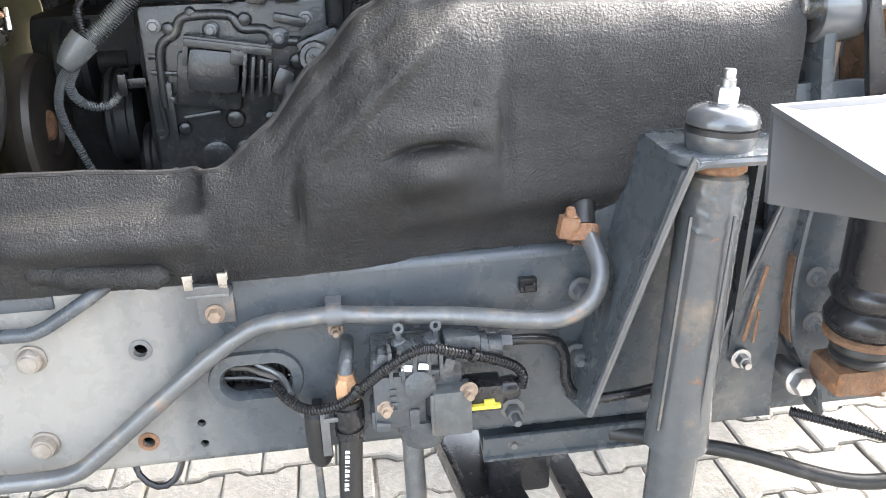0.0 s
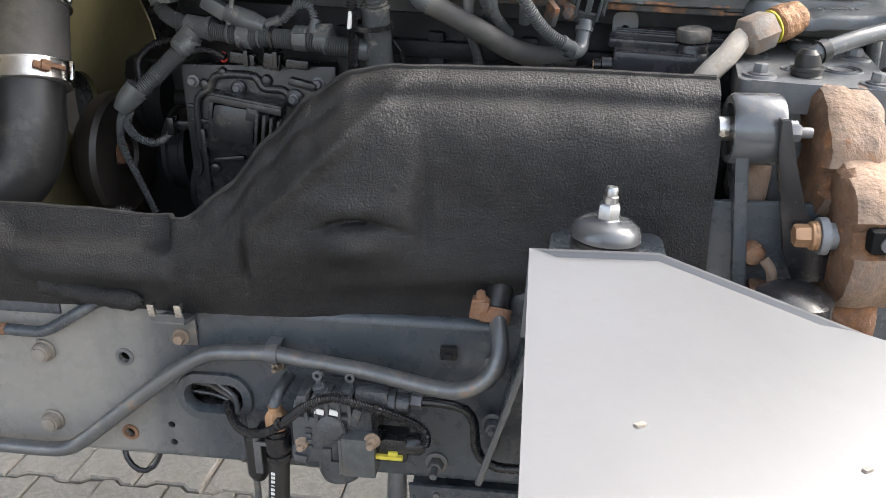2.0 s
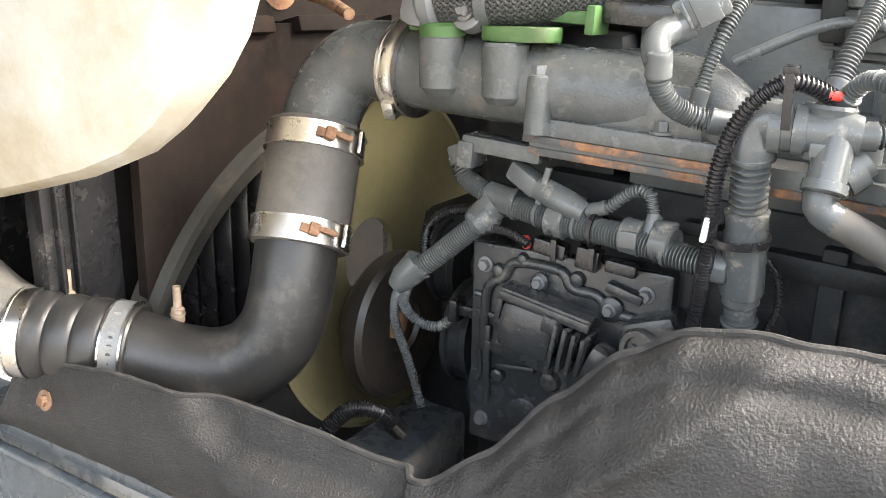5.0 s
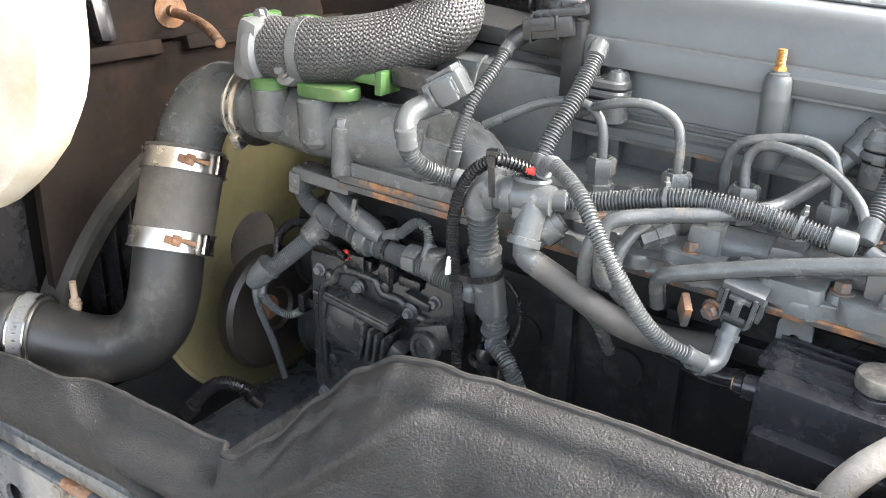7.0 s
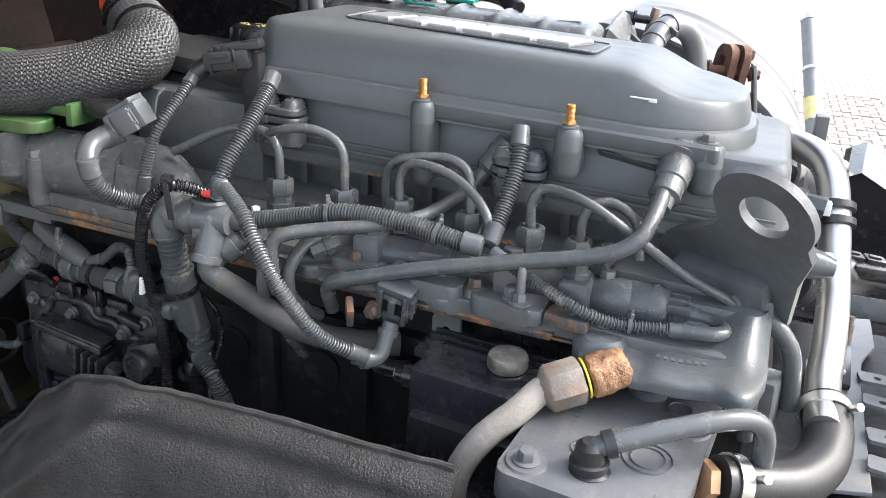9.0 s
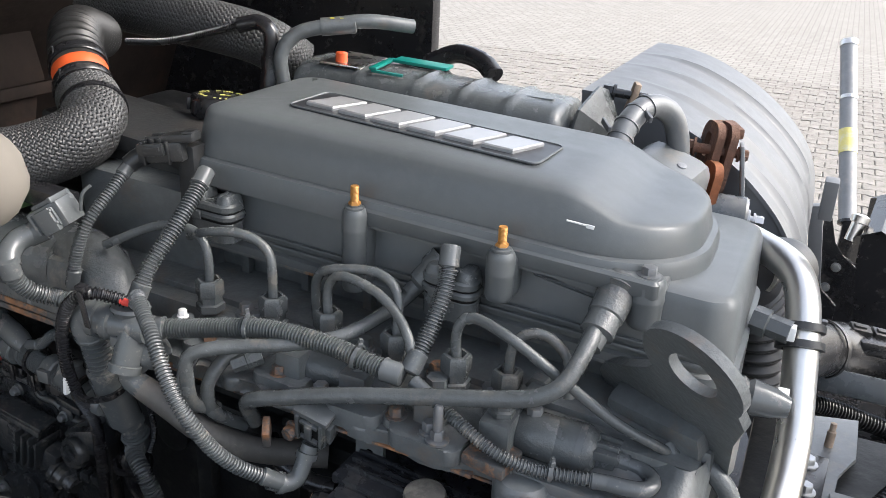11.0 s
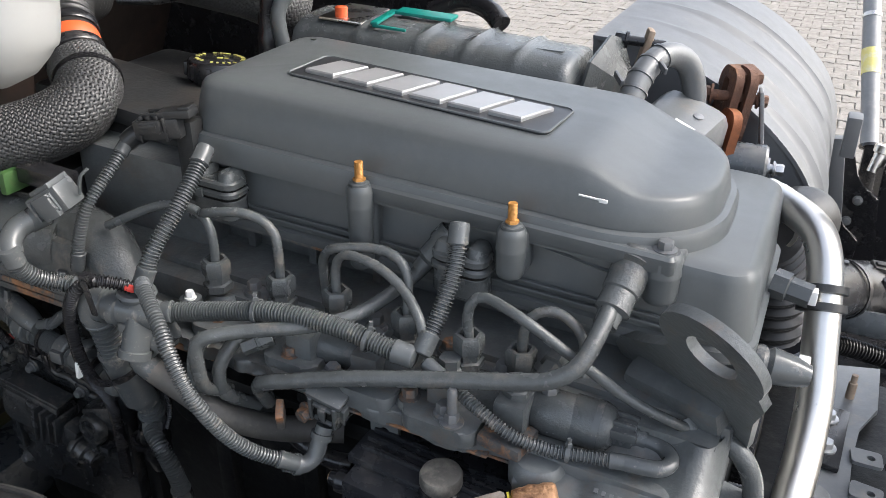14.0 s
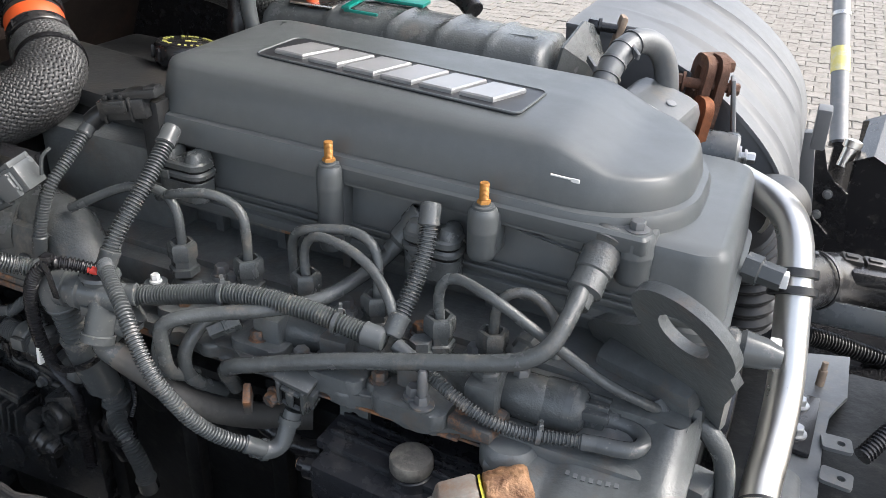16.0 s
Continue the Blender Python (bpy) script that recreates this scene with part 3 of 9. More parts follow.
part("fixing_bolt", bm, M_RUST, shield, "rusty fixing bolt")

# clip that holds the shield on the rail
clip = thing("shield_clip", (0.0, 0.0, 0.90), "zinc-plated sheet metal clip with rusty bolt on the rail", "clip")
bm = B()
box(bm, (0.002, -0.004, 0.925), (0.048, 0.005, 0.052), bevel=0.002)
box(bm, (0.0, -0.022, 0.953), (0.054, 0.044, 0.008), (-12, 0, 0), bevel=0.002)
box(bm, (0.0, -0.042, 0.962), (0.054, 0.004, 0.018), (8, 0, 0), bevel=0.001)
part("plate", bm, M_PIPE, clip)
for dx in (-0.017, 0.017):
    bm = B()
    box(bm, (dx * 1.25, -0.046, 0.978), (0.011, 0.004, 0.022), (10, 0, 0), bevel=0.001)
    box(bm, (dx * 1.25 + 0.006, -0.048, 0.986), (0.004, 0.010, 0.010), (10, 0, 0), bevel=0.001)
    part("prong", bm, M_STEEL, clip, "bright bent prong")
bm = B()
hexhead(bm, (0.0, -0.006, 0.914), (0, -1, 0), 0.0095, 0.012, 1.4)
part("bolt", bm, M_RUSTBOLT, clip, "rusty bolt")

# ---- pipe along the rail ----
pipe = thing("coolant_pipe", (0.15, -0.03, 0.70), "weathered grey steel pipe bent along the chassis rail", "pipe")
PIPE = [(-1.2, -0.035, 0.704), (-0.60, -0.035, 0.704), (-0.42, -0.035, 0.703), (-0.26, -0.035, 0.701), (-0.215, -0.035, 0.706), (-0.185, -0.034, 0.722), (-0.10, -0.030, 0.790), (-0.02, -0.030, 0.855), (0.030, -0.030, 0.889),
        (0.065, -0.030, 0.903), (0.11, -0.030, 0.906), (0.155, -0.030, 0.908), (0.20, -0.035, 0.905), (0.31, -0.060, 0.906), (0.40, -0.082, 0.902), (0.450, -0.090, 0.904), (0.487, -0.086, 0.922), (0.503, -0.072, 0.955), (0.498, -0.045, 0.985), (0.492, -0.020, 1.000)]
part("tube", tube(PIPE, 0.0125, 14), M_PIPE, pipe)
for x, z in ((0.155, 0.908),):
    bm = B()
    ring_lathe(bm, (x, -0.030, z), (1, 0, 0), [(0.0125, -0.010), (0.0155, -0.010), (0.0155, 0.010), (0.0125, 0.010)], 20)
    box(bm, (x, -0.008, z - 0.022), (0.020, 0.004, 0.036), bevel=0.001)
    box(bm, (x, -0.012, z + 0.012), (0.022, 0.022, 0.005), bevel=0.001)
    part("clamp", bm, M_GREYBOLT, pipe, "grey pipe clamp with bolt")
    bm = B()
    hexhead(bm, (x, -0.010, z - 0.030), (0, -1, 0), 0.007, 0.010, 1.5)
    lathe(bm, (x, -0.018, z - 0.030), (0, -1, 0), [(0.0038, 0), (0.0038, 0.014)], 8)
    part("clamp_bolt", bm, M_RUSTBOLT, pipe)
bm = B()
box(bm, (-0.470, -0.020, 0.730), (0.022, 0.012, 0.080), (20, 8, 0), bevel=0.002)
ring_lathe(bm, (-0.478, -0.035, 0.704), (1, 0, 0), [(0.0125, -0.011), (0.017, -0.011), (0.017, 0.011), (0.0125, 0.011)], 20)
part("bracket", bm, M_PIPE, pipe)
bm = B()
ring_lathe(bm, (0.492, -0.025, 0.990), (0.1, 0.5, 0.85), [(0.015, -0.010), (0.022, -0.010), (0.022, 0.012), (0.015, 0.012)], 20)
box(bm, (0.470, -0.030, 1.005), (0.026, 0.020, 0.030), (0, 10, 0), bevel=0.003)
hexhead(bm, (0.472, -0.032, 1.020), (0, -0.2, 1), 0.007, 0.010)
part("hose_clip", bm, M_RUST, pipe, "rusty worm-drive hose clip")
bm = tube([(0.492, -0.016, 1.000), (0.495, 0.000, 1.022), (0.505, 0.022, 1.038), (0.52, 0.05, 1.04)], 0.019, 14)
part("hose_end", bm, M_RUBBER, pipe, "black rubber hose end")

# bar along the top front of the rail
bm = tube([(-1.2, -0.02, 0.929), (-0.7, -0.02, 0.924), (-0.42, -0.02, 0.917), (-0.27, -0.02, 0.914), (-0.225, -0.02, 0.915), (-0.195, -0.02, 0.930), (-0.155, -0.02, 0.954), (-0.13, 0.0, 0.966)], 0.0095, 12)
bar = thing("support_bar", (-0.5, -0.02, 0.92), "dark steel bar along the rail top with a worn rusty stretch", "bar")
part("rod", bm, M_RAIL, bar)
bm = B()
sweep(bm, spline([(-0.357, -0.020, 0.9155), (-0.32, -0.020, 0.9150), (-0.287, -0.020, 0.9145)], 0.006), [0.0098] * 3 + [0.0101] * 60, 12)
part("rust_patch", bm, M_RUST, bar, "rusty worn patch")
bm = B()
box(bm, (-0.60, 0.006, 0.950), (0.80, 0.020, 0.026), bevel=0.005)
solo("mounting_angle", bm, M_RAIL, "dark blue-grey steel angle on the rail top", "bracket")

# ---- levelling valve with fittings ----
valve = thing("air_valve", (0.25, -0.05, 0.74), "dark grey cast air valve block bolted to the chassis rail", "valve")
bm = B()
box(bm, (0.258, -0.040, 0.812), (0.120, 0.078, 0.100), bevel=0.008)
box(bm, (0.232, -0.074, 0.800), (0.070, 0.030, 0.080), bevel=0.007)
box(bm, (0.215, -0.060, 0.772), (0.045, 0.050, 0.030), bevel=0.006)
box(bm, (0.258, -0.070, 0.862), (0.055, 0.040, 0.022), bevel=0.006)
lathe(bm, (0.205, -0.060, 0.838), (-1, 0, 0.1), [(0.024, -0.012), (0.024, 0.006), (0.019, 0.009)], 20)
lathe(bm, (0.258, -0.086, 0.826), (0, -1, 0.1), [(0.022, -0.01), (0.020, 0.010), (0.012, 0.013)], 20)
for x in (0.236, 0.278):
    lathe(bm, (x, -0.062, 0.868), (0, -0.3, 1), [(0.011, 0), (0.011, 0.010), (0.007, 0.014)], 14)
part("body", bm, M_VALVE, valve)
for x, y, z, sx, sy, sz, a in ((0.214, -0.070, 0.862, 0.018, 0.03, 0.018, 15), (0.243, -0.082, 0.874, 0.022, 0.03, 0.010, -12), (0.262, -0.084, 0.842, 0.060, 0.012, 0.008, 3),
                              (0.296, -0.080, 0.846, 0.014, 0.026, 0.030, 20), (0.276, -0.086, 0.812, 0.012, 0.014, 0.050, -8), (0.208, -0.080, 0.768, 0.020, 0.03, 0.014, 10), (0.250, -0.086, 0.775, 0.014, 0.016, 0.030, 0)):
    bm = B()
    box(bm, (x, y, z), (sx, sy, sz), (0, a, 0), bevel=0.003)
    part("cast_web", bm, M_VALVE, valve)
for x in (0.236, 0.285):
    bm = B()
    ring_lathe(bm, (x, -0.066, 0.898), (0, -1, 0.25), [(0.0035, -0.004), (0.0075, -0.004), (0.0075, 0.004), (0.0035, 0.004)], 14)
    box(bm, (x, -0.064, 0.884), (0.008, 0.006, 0.020), bevel=0.002)
    part("lug", bm, M_VALVE, valve)
for x in (0.222, 0.238, 0.254, 0.272, 0.288):
    bm = B()
    box(bm, (x, -0.072, 0.856), (0.006, 0.044, 0.044), bevel=0.002)
    part("rib", bm, M_VALVE, valve)
for z in (0.790, 0.800, 0.810, 0.820):
    bm = B()
    box(bm, (0.2235, -0.0905, z), (0.009, 0.004, 0.005), bevel=0.001)
    part("cast_mark", bm, M_VALVE, valve)
bm = B()
box(bm, (0.318, -0.060, 0.866), (0.050, 0.044, 0.040), bevel=0.007)
lathe(bm, (0.342, -0.062, 0.858), (1, 0, 0), [(0.021, 0), (0.021, 0.010), (0.016, 0.012), (0.016, 0.03)], 18)
part("port_block", bm, M_VALVE, valve)
bm = B()
box(bm, (0.300, -0.086, 0.783), (0.050, 0.034, 0.066), bevel=0.003)
box(bm, (0.273, -0.100, 0.783), (0.005, 0.006, 0.060), bevel=0.001)
part("solenoid_cover", bm, M_ENGD, valve)
bm = B()
lathe(bm, (0.262, -0.062, 0.768), (0, 0, -1), [(0.033, 0), (0.034, 0.030), (0.030, 0.042), (0.014, 0.048)], 22)
part("silencer", bm, M_VALVE, valve)
for x, z, m in ((0.213, 0.794, M_RUSTBOLT), (0.322, 0.815, M_RUSTBOLT)):
    bm = B()
    hexhead(bm, (x, -0.086 if x < 0.25 else -0.098, z), (0, -1, 0), 0.009, 0.010, 1.35)
    lathe(bm, (x, -0.094 if x < 0.25 else -0.106, z), (0, -1, 0), [(0.005, 0), (0.005, 0.012)], 10)
    part("bolt", bm, m, valve)
for dx in (0.0, 0.022):
    bm = B()
    box(bm, (0.243 + dx, -0.0925, 0.853), (0.014, 0.003, 0.009), (0, 10, 0), bevel=0.001)
    part("paint_mark", bm, M_LABEL, valve, "white paint mark")
bm = B()
box(bm, (0.345, -0.070, 0.792), (0.050, 0.040, 0.040), bevel=0.005)
lathe(bm, (0.368, -0.072, 0.795), (1, 0, 0.1), [(0.017, 0), (0.017, 0.020), (0.013, 0.026)], 14)
lathe(bm, (0.300, -0.055, 0.856), (1, 0, 0), [(0.014, 0), (0.014, 0.055), (0.010, 0.06)], 14)
part("connector", bm, M_BLACK, valve)
bm = B()
box(bm, (0.345, -0.090, 0.784), (0.040, 0.014, 0.006), bevel=0.001)
box(bm, (0.350, -0.092, 0.789), (0.014, 0.006, 0.008), bevel=0.001)
part("lock_tab", bm, M_YELLOW, valve, "yellow connector lock tab")
bm = B()
lathe(bm, (0.345, -0.050, 0.858), (1, 0, -0.05), [(0.016, 0), (0.016, 0.020), (0.012, 0.024)], 12)
lathe(bm, (0.372, -0.050, 0.857), (1, 0, -0.05), [(0.013, 0), (0.013, 0.016)], 6)
part("tube_union", bm, M_GREYBOLT, valve)

bm = corrugated([(0.065, -0.012, 0.802), (0.085, -0.040, 0.790), (0.115, -0.066, 0.788), (0.155, -0.078, 0.800), (0.185, -0.084, 0.826), (0.225, -0.094, 0.862), (0.265, -0.098, 0.882), (0.305, -0.096, 0.872), (0.345, -0.088, 0.856), (0.385, -0.082, 0.836), (0.398, -0.080, 0.818), (0.396, -0.078, 0.800)], 0.0075, 0.0045, 0.18, 10)
cond = thing("cable_conduit", (0.2, -0.09, 0.80), "black corrugated cable conduit over the valve block", "conduit")
part("sleeve", bm, M_BLACK, cond)
for p in ((0.178, -0.083, 0.820), (0.330, -0.091, 0.862)):
    bm = B()
    ring_lathe(bm, p, (0.75, -0.2, 0.6) if p[0] < 0.2 else (0.85, 0.1, -0.5), [(0.007, -0.003), (0.0095, -0.003), (0.0095, 0.003), (0.007, 0.003)], 14)
    box(bm, (p[0], p[1] - 0.006, p[2] + 0.010), (0.006, 0.006, 0.008), bevel=0.001)
    part("cable_tie", bm, M_BLACK, cond)
bm = tube([(0.385, -0.050, 0.856), (0.42, -0.050, 0.855), (0.452, -0.048, 0.846), (0.465, -0.045, 0.820), (0.466, -0.045, 0.790), (0.474, -0.048, 0.766), (0.50, -0.052, 0.752), (0.56, -0.055, 0.756), (0.60, -0.05, 0.758)], 0.0075, 10)
solo("air_line", bm, M_BLACK, "black plastic air line bent beside the rail", "air line")

hoseset = thing("air_hose", (0.16, -0.06, 0.6), "black printed air hose with brass union hanging below the rail", "hose")
bm = B()
lathe(bm, (0.164, -0.062, 0.822), (0.02, 0, -1), [(0.010, -0.01), (0.017, 0.0), (0.017, 0.022), (0.012, 0.026)], 6)
lathe(bm, (0.164, -0.062, 0.838), (0.02, 0, -1), [(0.011, 0), (0.011, 0.02)], 12)
part("brass_union", bm, M_BRASS, hoseset, "brass hexagon union")
part("elbow", tube([(0.164, -0.062, 0.835), (0.165, -0.055, 0.848), (0.167, -0.035, 0.853), (0.168, 0.004, 0.853)], 0.010, 12, 0.006), M_VALVE, hoseset)
part("hose", tube([(0.164, -0.062, 0.796), (0.163, -0.063, 0.74), (0.158, -0.064, 0.66), (0.155, -0.06, 0.55), (0.16, 0.0, 0.40)], 0.0165, 14), M_RUBBER, hoseset)
bm = B()
ring_lathe(bm, (0.164, -0.062, 0.775), (0.02, 0, -1), [(0.016, -0.014), (0.021, -0.014), (0.0205, 0.014), (0.016, 0.014)], 20)
ring_lathe(bm, (0.163, -0.062, 0.748), (0.02, 0, -1), [(0.016, -0.006), (0.020, -0.006), (0.0195, 0.006), (0.016, 0.006)], 20)
part("hose_sleeve", bm, M_BLACK, hoseset)
for k in range(9):
    bm = B()
    box(bm, (0.1575 - 0.0007 * k, -0.0795, 0.725 - 0.0075 * k), (0.006, 0.002, 0.0045 if k not in (3, 6) else 0.001), bevel=0)
    part("print_bar", bm, M_LABEL, hoseset)
bm = tube([(0.080, 0.004, 0.780), (0.10, -0.035, 0.77), (0.112, -0.04, 0.74), (0.115, -0.045, 0.68), (0.118, -0.045, 0.55), (0.13, 0.0, 0.4)], 0.0055, 8)
solo("grey_cable", bm, M_PIPE, "thin grey cable hanging from the grommet", "cable")
bm = B()
lathe(bm, (0.119, -0.045, 0.775), (0.02, 0, -1), [(0.012, 0), (0.017, 0.006), (0.017, 0.075), (0.011, 0.086)], 18)
box(bm, (0.119, -0.018, 0.755), (0.014, 0.05, 0.02), bevel=0.003)
solo("rubber_holder", bm, M_RUBBER, "black rubber cable holder under the rail", "holder")
bm = B()
box(bm, (0.131, -0.066, 0.752), (0.012, 0.005, 0.075), bevel=0.001)
box(bm, (0.146, -0.074, 0.775), (0.030, 0.004, 0.007), bevel=0.001)
solo("hose_strap", bm, M_PIPE, "grey plastic strap tying hose and cable", "strap")
bm = tube([(-0.15, 0.03, 0.690), (-0.145, 0.02, 0.655), (-0.12, 0.01, 0.638), (-0.095, 0.015, 0.645), (-0.075, 0.03, 0.690)], 0.005, 8)
solo("loose_cable", bm, M_BLACK, "black cable loop sagging below the rail", "cable")


# ---- cab suspension tower ----
tower = thing("cab_tower", (0.63, -0.05, 0.68), "grey painted steel cab mounting tower on the chassis rail", "bracket")
bm = B()
prof = [(0.468, 0.690), (0.72, 0.690), (0.735, 0.90), (0.720, 1.095), (0.700, 1.116), (0.585, 1.116), (0.566, 1.105), (0.545, 1.02), (0.520, 1.015), (0.505, 1.000), (0.468, 0.930)]
extrude_poly(bm, prof, (0, 0.001, 0), (1, 0, 0), (0, 0, 1), -0.012, 0.002)
part("back_plate", bm, M_RAIL, tower)
for sgnx, xs_ in ((1, (0.566, 0.470)), (-1, (0.704, 0.712))):
    bm = B()
    yf, yb = (-0.146, -0.118) if sgnx > 0 else (-0.100, -0.046)
    a = [(xs_[0], -0.004, 1.118), (xs_[0] + 0.006 * sgnx, yf, 1.110), (xs_[1] + 0.004 * sgnx, yb, 0.77), (xs_[1] + 0.008 * sgnx, -0.004, 0.73)]
    b = [(x + 0.008 * sgnx, y, z) for x, y, z in a]
    loft(bm, [a, b])
    part("side_web", bm, M_RAIL, tower)
    if sgnx > 0:
        # edge drawn in a lighter, glossier grey than the web
        bm = tube([(0.690, -0.152, 1.117), (xs_[0] + 0.045, -0.152, 1.118), (xs_[0] + 0.022, -0.150, 1.113), (xs_[0] + 0.010, -0.147, 1.095), (xs_[1] + 0.009, -0.118, 0.77)], 0.0055, 8, 0.006)
        part("edge_flange", bm, M_CAP, tower, "lighter grey flange edge")
bm = B()
extrude_poly(bm, rrect(0.566, -0.155, 0.712, 0.0, 0.04), (0, 0, 1.112), (1, 0, 0), (0, 1, 0), 0.012, 0.003)
part("top_plate", bm, M_RAIL, tower)

damper = thing("cab_damper", (0.62, -0.115, 0.60), "grey steel cab suspension strut with rust streaks and domed cap", "suspension strut")
TOPC = V(0.634, -0.105, 1.140)
ax = V(0.075, 0.03, 1.0).normalized()
bm = B()
lathe(bm, TOPC, ax, [(0.034, -0.022), (0.040, -0.020), (0.042, -0.008), (0.043, 0.0), (0.041, 0.004), (0.040, 0.008), (0.044, 0.011), (0.044, 0.016), (0.041, 0.025), (0.032, 0.032), (0.016, 0.035)], 32)
part("domed_cap", bm, M_CAP, damper)
bm = B()
ring_lathe(bm, TOPC + ax * 0.004, ax, [(0.036, -0.004), (0.0425, -0.004), (0.0425, 0.004), (0.036, 0.004)], 32)
part("rubber_bush", bm, M_RUBBER, damper)
bm = B()
lathe(bm, TOPC + ax * 0.032, ax, [(0.016, 0), (0.016, 0.003), (0.0145, 0.004), (0.0145, 0.020), (0.012, 0.023)], 6)
lathe(bm, TOPC + ax * 0.052, ax, [(0.0095, 0), (0.0095, 0.012), (0.008, 0.013), (0.008, 0.022), (0.0065, 0.024)], 14)
part("top_nut", bm, M_ZINC, damper, "rust-tinged nut on a threaded stud")
bm = B()
lathe(bm, TOPC - ax * 0.022, -ax, [(0.034, 0), (0.037, 0.004), (0.037, 0.020), (0.033, 0.024)], 28)
part("lower_collar", bm, M_RUST, damper, "rusty collar")
bm = B()
lathe(bm, TOPC - ax * 0.044, -ax, [(0.030, 0), (0.039, 0.006), (0.040, 0.30), (0.043, 0.36), (0.043, 0.385), (0.034, 0.39)], 32)
M_STRUT = mat("glossy_strut_paint", (0.080, 0.086, 0.090), 0.16, 0.0, 0.15, (0.2, 0.16, 0.12), 0.22, 12.0, 0.2, 120.0, rust=0.16)
part("tube", bm, M_STRUT, damper)
bm = B()
wr_ = []
for k in range(26):
    h_ = 0.052 + 0.070 * k / 25
    ring = []
    for q in range(40):
        a_ = radians(150 + 210 * q / 39)
        d_ = V(math.cos(a_), math.sin(a_), 0.0)
        p_ = TOPC - ax * h_ + d_ * 0.0393
        e_ = min(1.0, 3.0 * math.sin(math.pi * k / 25), 3.0 * math.sin(math.pi * q / 39))
        ring.append(bm.verts.new(p_ + d_ * (0.0022 * e_ * max(0.0, 0.35 + noise.noise(p_ * 130) + 0.6 * noise.noise(p_ * 300)))))
    wr_.append(ring)
for a_, b_ in zip(wr_, wr_[1:]):
    for q in range(39):
        bm.faces.new((a_[q], a_[q + 1], b_[q + 1], b_[q]))
part("rough_paint", bm, M_STRUT, damper, "blistered paint below the collar")
# two pale strips paint the tube's bright reflections; there is no joint
bm = B()
for k, a0 in enumerate((0.9, 1.35)):
    box(bm, TOPC - ax * 0.24 + V(-0.039 + 0.05 * k, -0.030 - 0.012 * k, 0), (0.004, 0.004, 0.30), (0, 4.3, 0), bevel=0.001)
part("shading_line", bm, M_CAP, damper)
bm = B()
lathe(bm, TOPC - ax * 0.43, -ax, [(0.033, 0), (0.033, 0.36)], 22)
part("rod", bm, M_STRUT, damper)

# brackets and spring strut beside the tower
brk = thing("frame_bracket", (0.78, 0.0, 0.68), "grey pressed steel brackets with rusty edges beside the tower", "bracket")
GUS = [(0.750, 1.017), (0.693, 0.850), (0.681, 0.772), (0.678, 0.690), (0.775, 0.690), (0.772, 0.885), (0.786, 1.017)]
bm = B()
extrude_poly(bm, GUS, (0, -0.050, 0), (1, 0, 0), (0, 0, 1), -0.008, 0.002)
part("gusset", bm, M_RAIL, brk)
bm = tube([(0.754, -0.054, 1.030), (0.750, -0.054, 1.015), (0.693, -0.054, 0.850), (0.681, -0.054, 0.772), (0.678, -0.054, 0.690)], 0.0045, 8)
part("gusset_flange", bm, M_CAP, brk)
bm = B()
box(bm, (0.728, -0.0585, 0.880), (0.006, 0.0015, 0.115), (0, 12, 0), bevel=0.0006)
box(bm, (0.733, -0.0585, 0.845), (0.004, 0.0015, 0.050), (0, 5, 0), bevel=0.0006)
part("rust_streak", bm, M_RUST, brk, "thin rust streak")
bm = B()
web = [(0.786, 1.030), (0.777, 0.950), (0.776, 0.885), (0.786, 0.820), (0.812, 0.775), (0.829, 0.757), (0.842, 0.690), (0.96, 0.690), (0.96, 1.030)]
extrude_poly(bm, web, (0, -0.030, 0), (1, 0, 0), (0, 0, 1), -0.010, 0.002)
part("strut_plate", bm, M_RAIL, brk)
bm = B()
fl = spline([(0.786, 0, 1.030), (0.777, 0, 0.950), (0.776, 0, 0.885), (0.786, 0, 0.820), (0.812, 0, 0.775), (0.829, 0, 0.757), (0.842, 0, 0.690)], 0.02)
loft(bm, [[(p.x - 0.003, -0.072, p.z), (p.x + 0.003, -0.072, p.z), (p.x + 0.003, -0.030, p.z), (p.x - 0.003, -0.030, p.z)] for p in fl])
part("strut_flange", bm, M_RAIL, brk)
bm = B()
loft(bm, [[(p.x - 0.0045, -0.068, p.z), (p.x - 0.003, -0.068, p.z), (p.x - 0.003, -0.034, p.z), (p.x - 0.0045, -0.034, p.z)] for p in fl if 0.80 < p.z < 0.965])
part("rust_patch", bm, M_RUSTFACE, brk, "rusted flange side")
bm = B()
box(bm, (0.91, 0.0, 0.92), (0.30, 0.012, 0.50), bevel=0.003)
part("base_plate", bm, M_RAIL, brk)
for x, y, z in ((0.716, -0.056, 0.796), (0.822, -0.040, 0.905), (0.826, -0.040, 0.835)):
    bm = B()
    hexhead(bm, (x, y, z), (0, -1, 0), 0.010, 0.013, 1.5)
    lathe(bm, (x, y - 0.012, z), (0, -1, 0), [(0.006, 0), (0.006, 0.012), (0.005, 0.014)], 12)
    part("bolt", bm, M_GREYBOLT if x > 0.8 else M_ZINC, brk)
for x, y, z in ((0.790, -0.085, 0.768), (0.900, -0.130, 0.778)):
    bm = B()
    lathe(bm, (x, -0.03, z), (0, -1, 0.05), [(0.012, 0), (0.012, -y - 0.03)], 14)
    hexhead(bm, (x, y, z), (0, -1, 0.1), 0.0165, 0.018, 1.25)
    part("large_bolt", bm, M_ZINC, brk, "bright zinc bolt head")

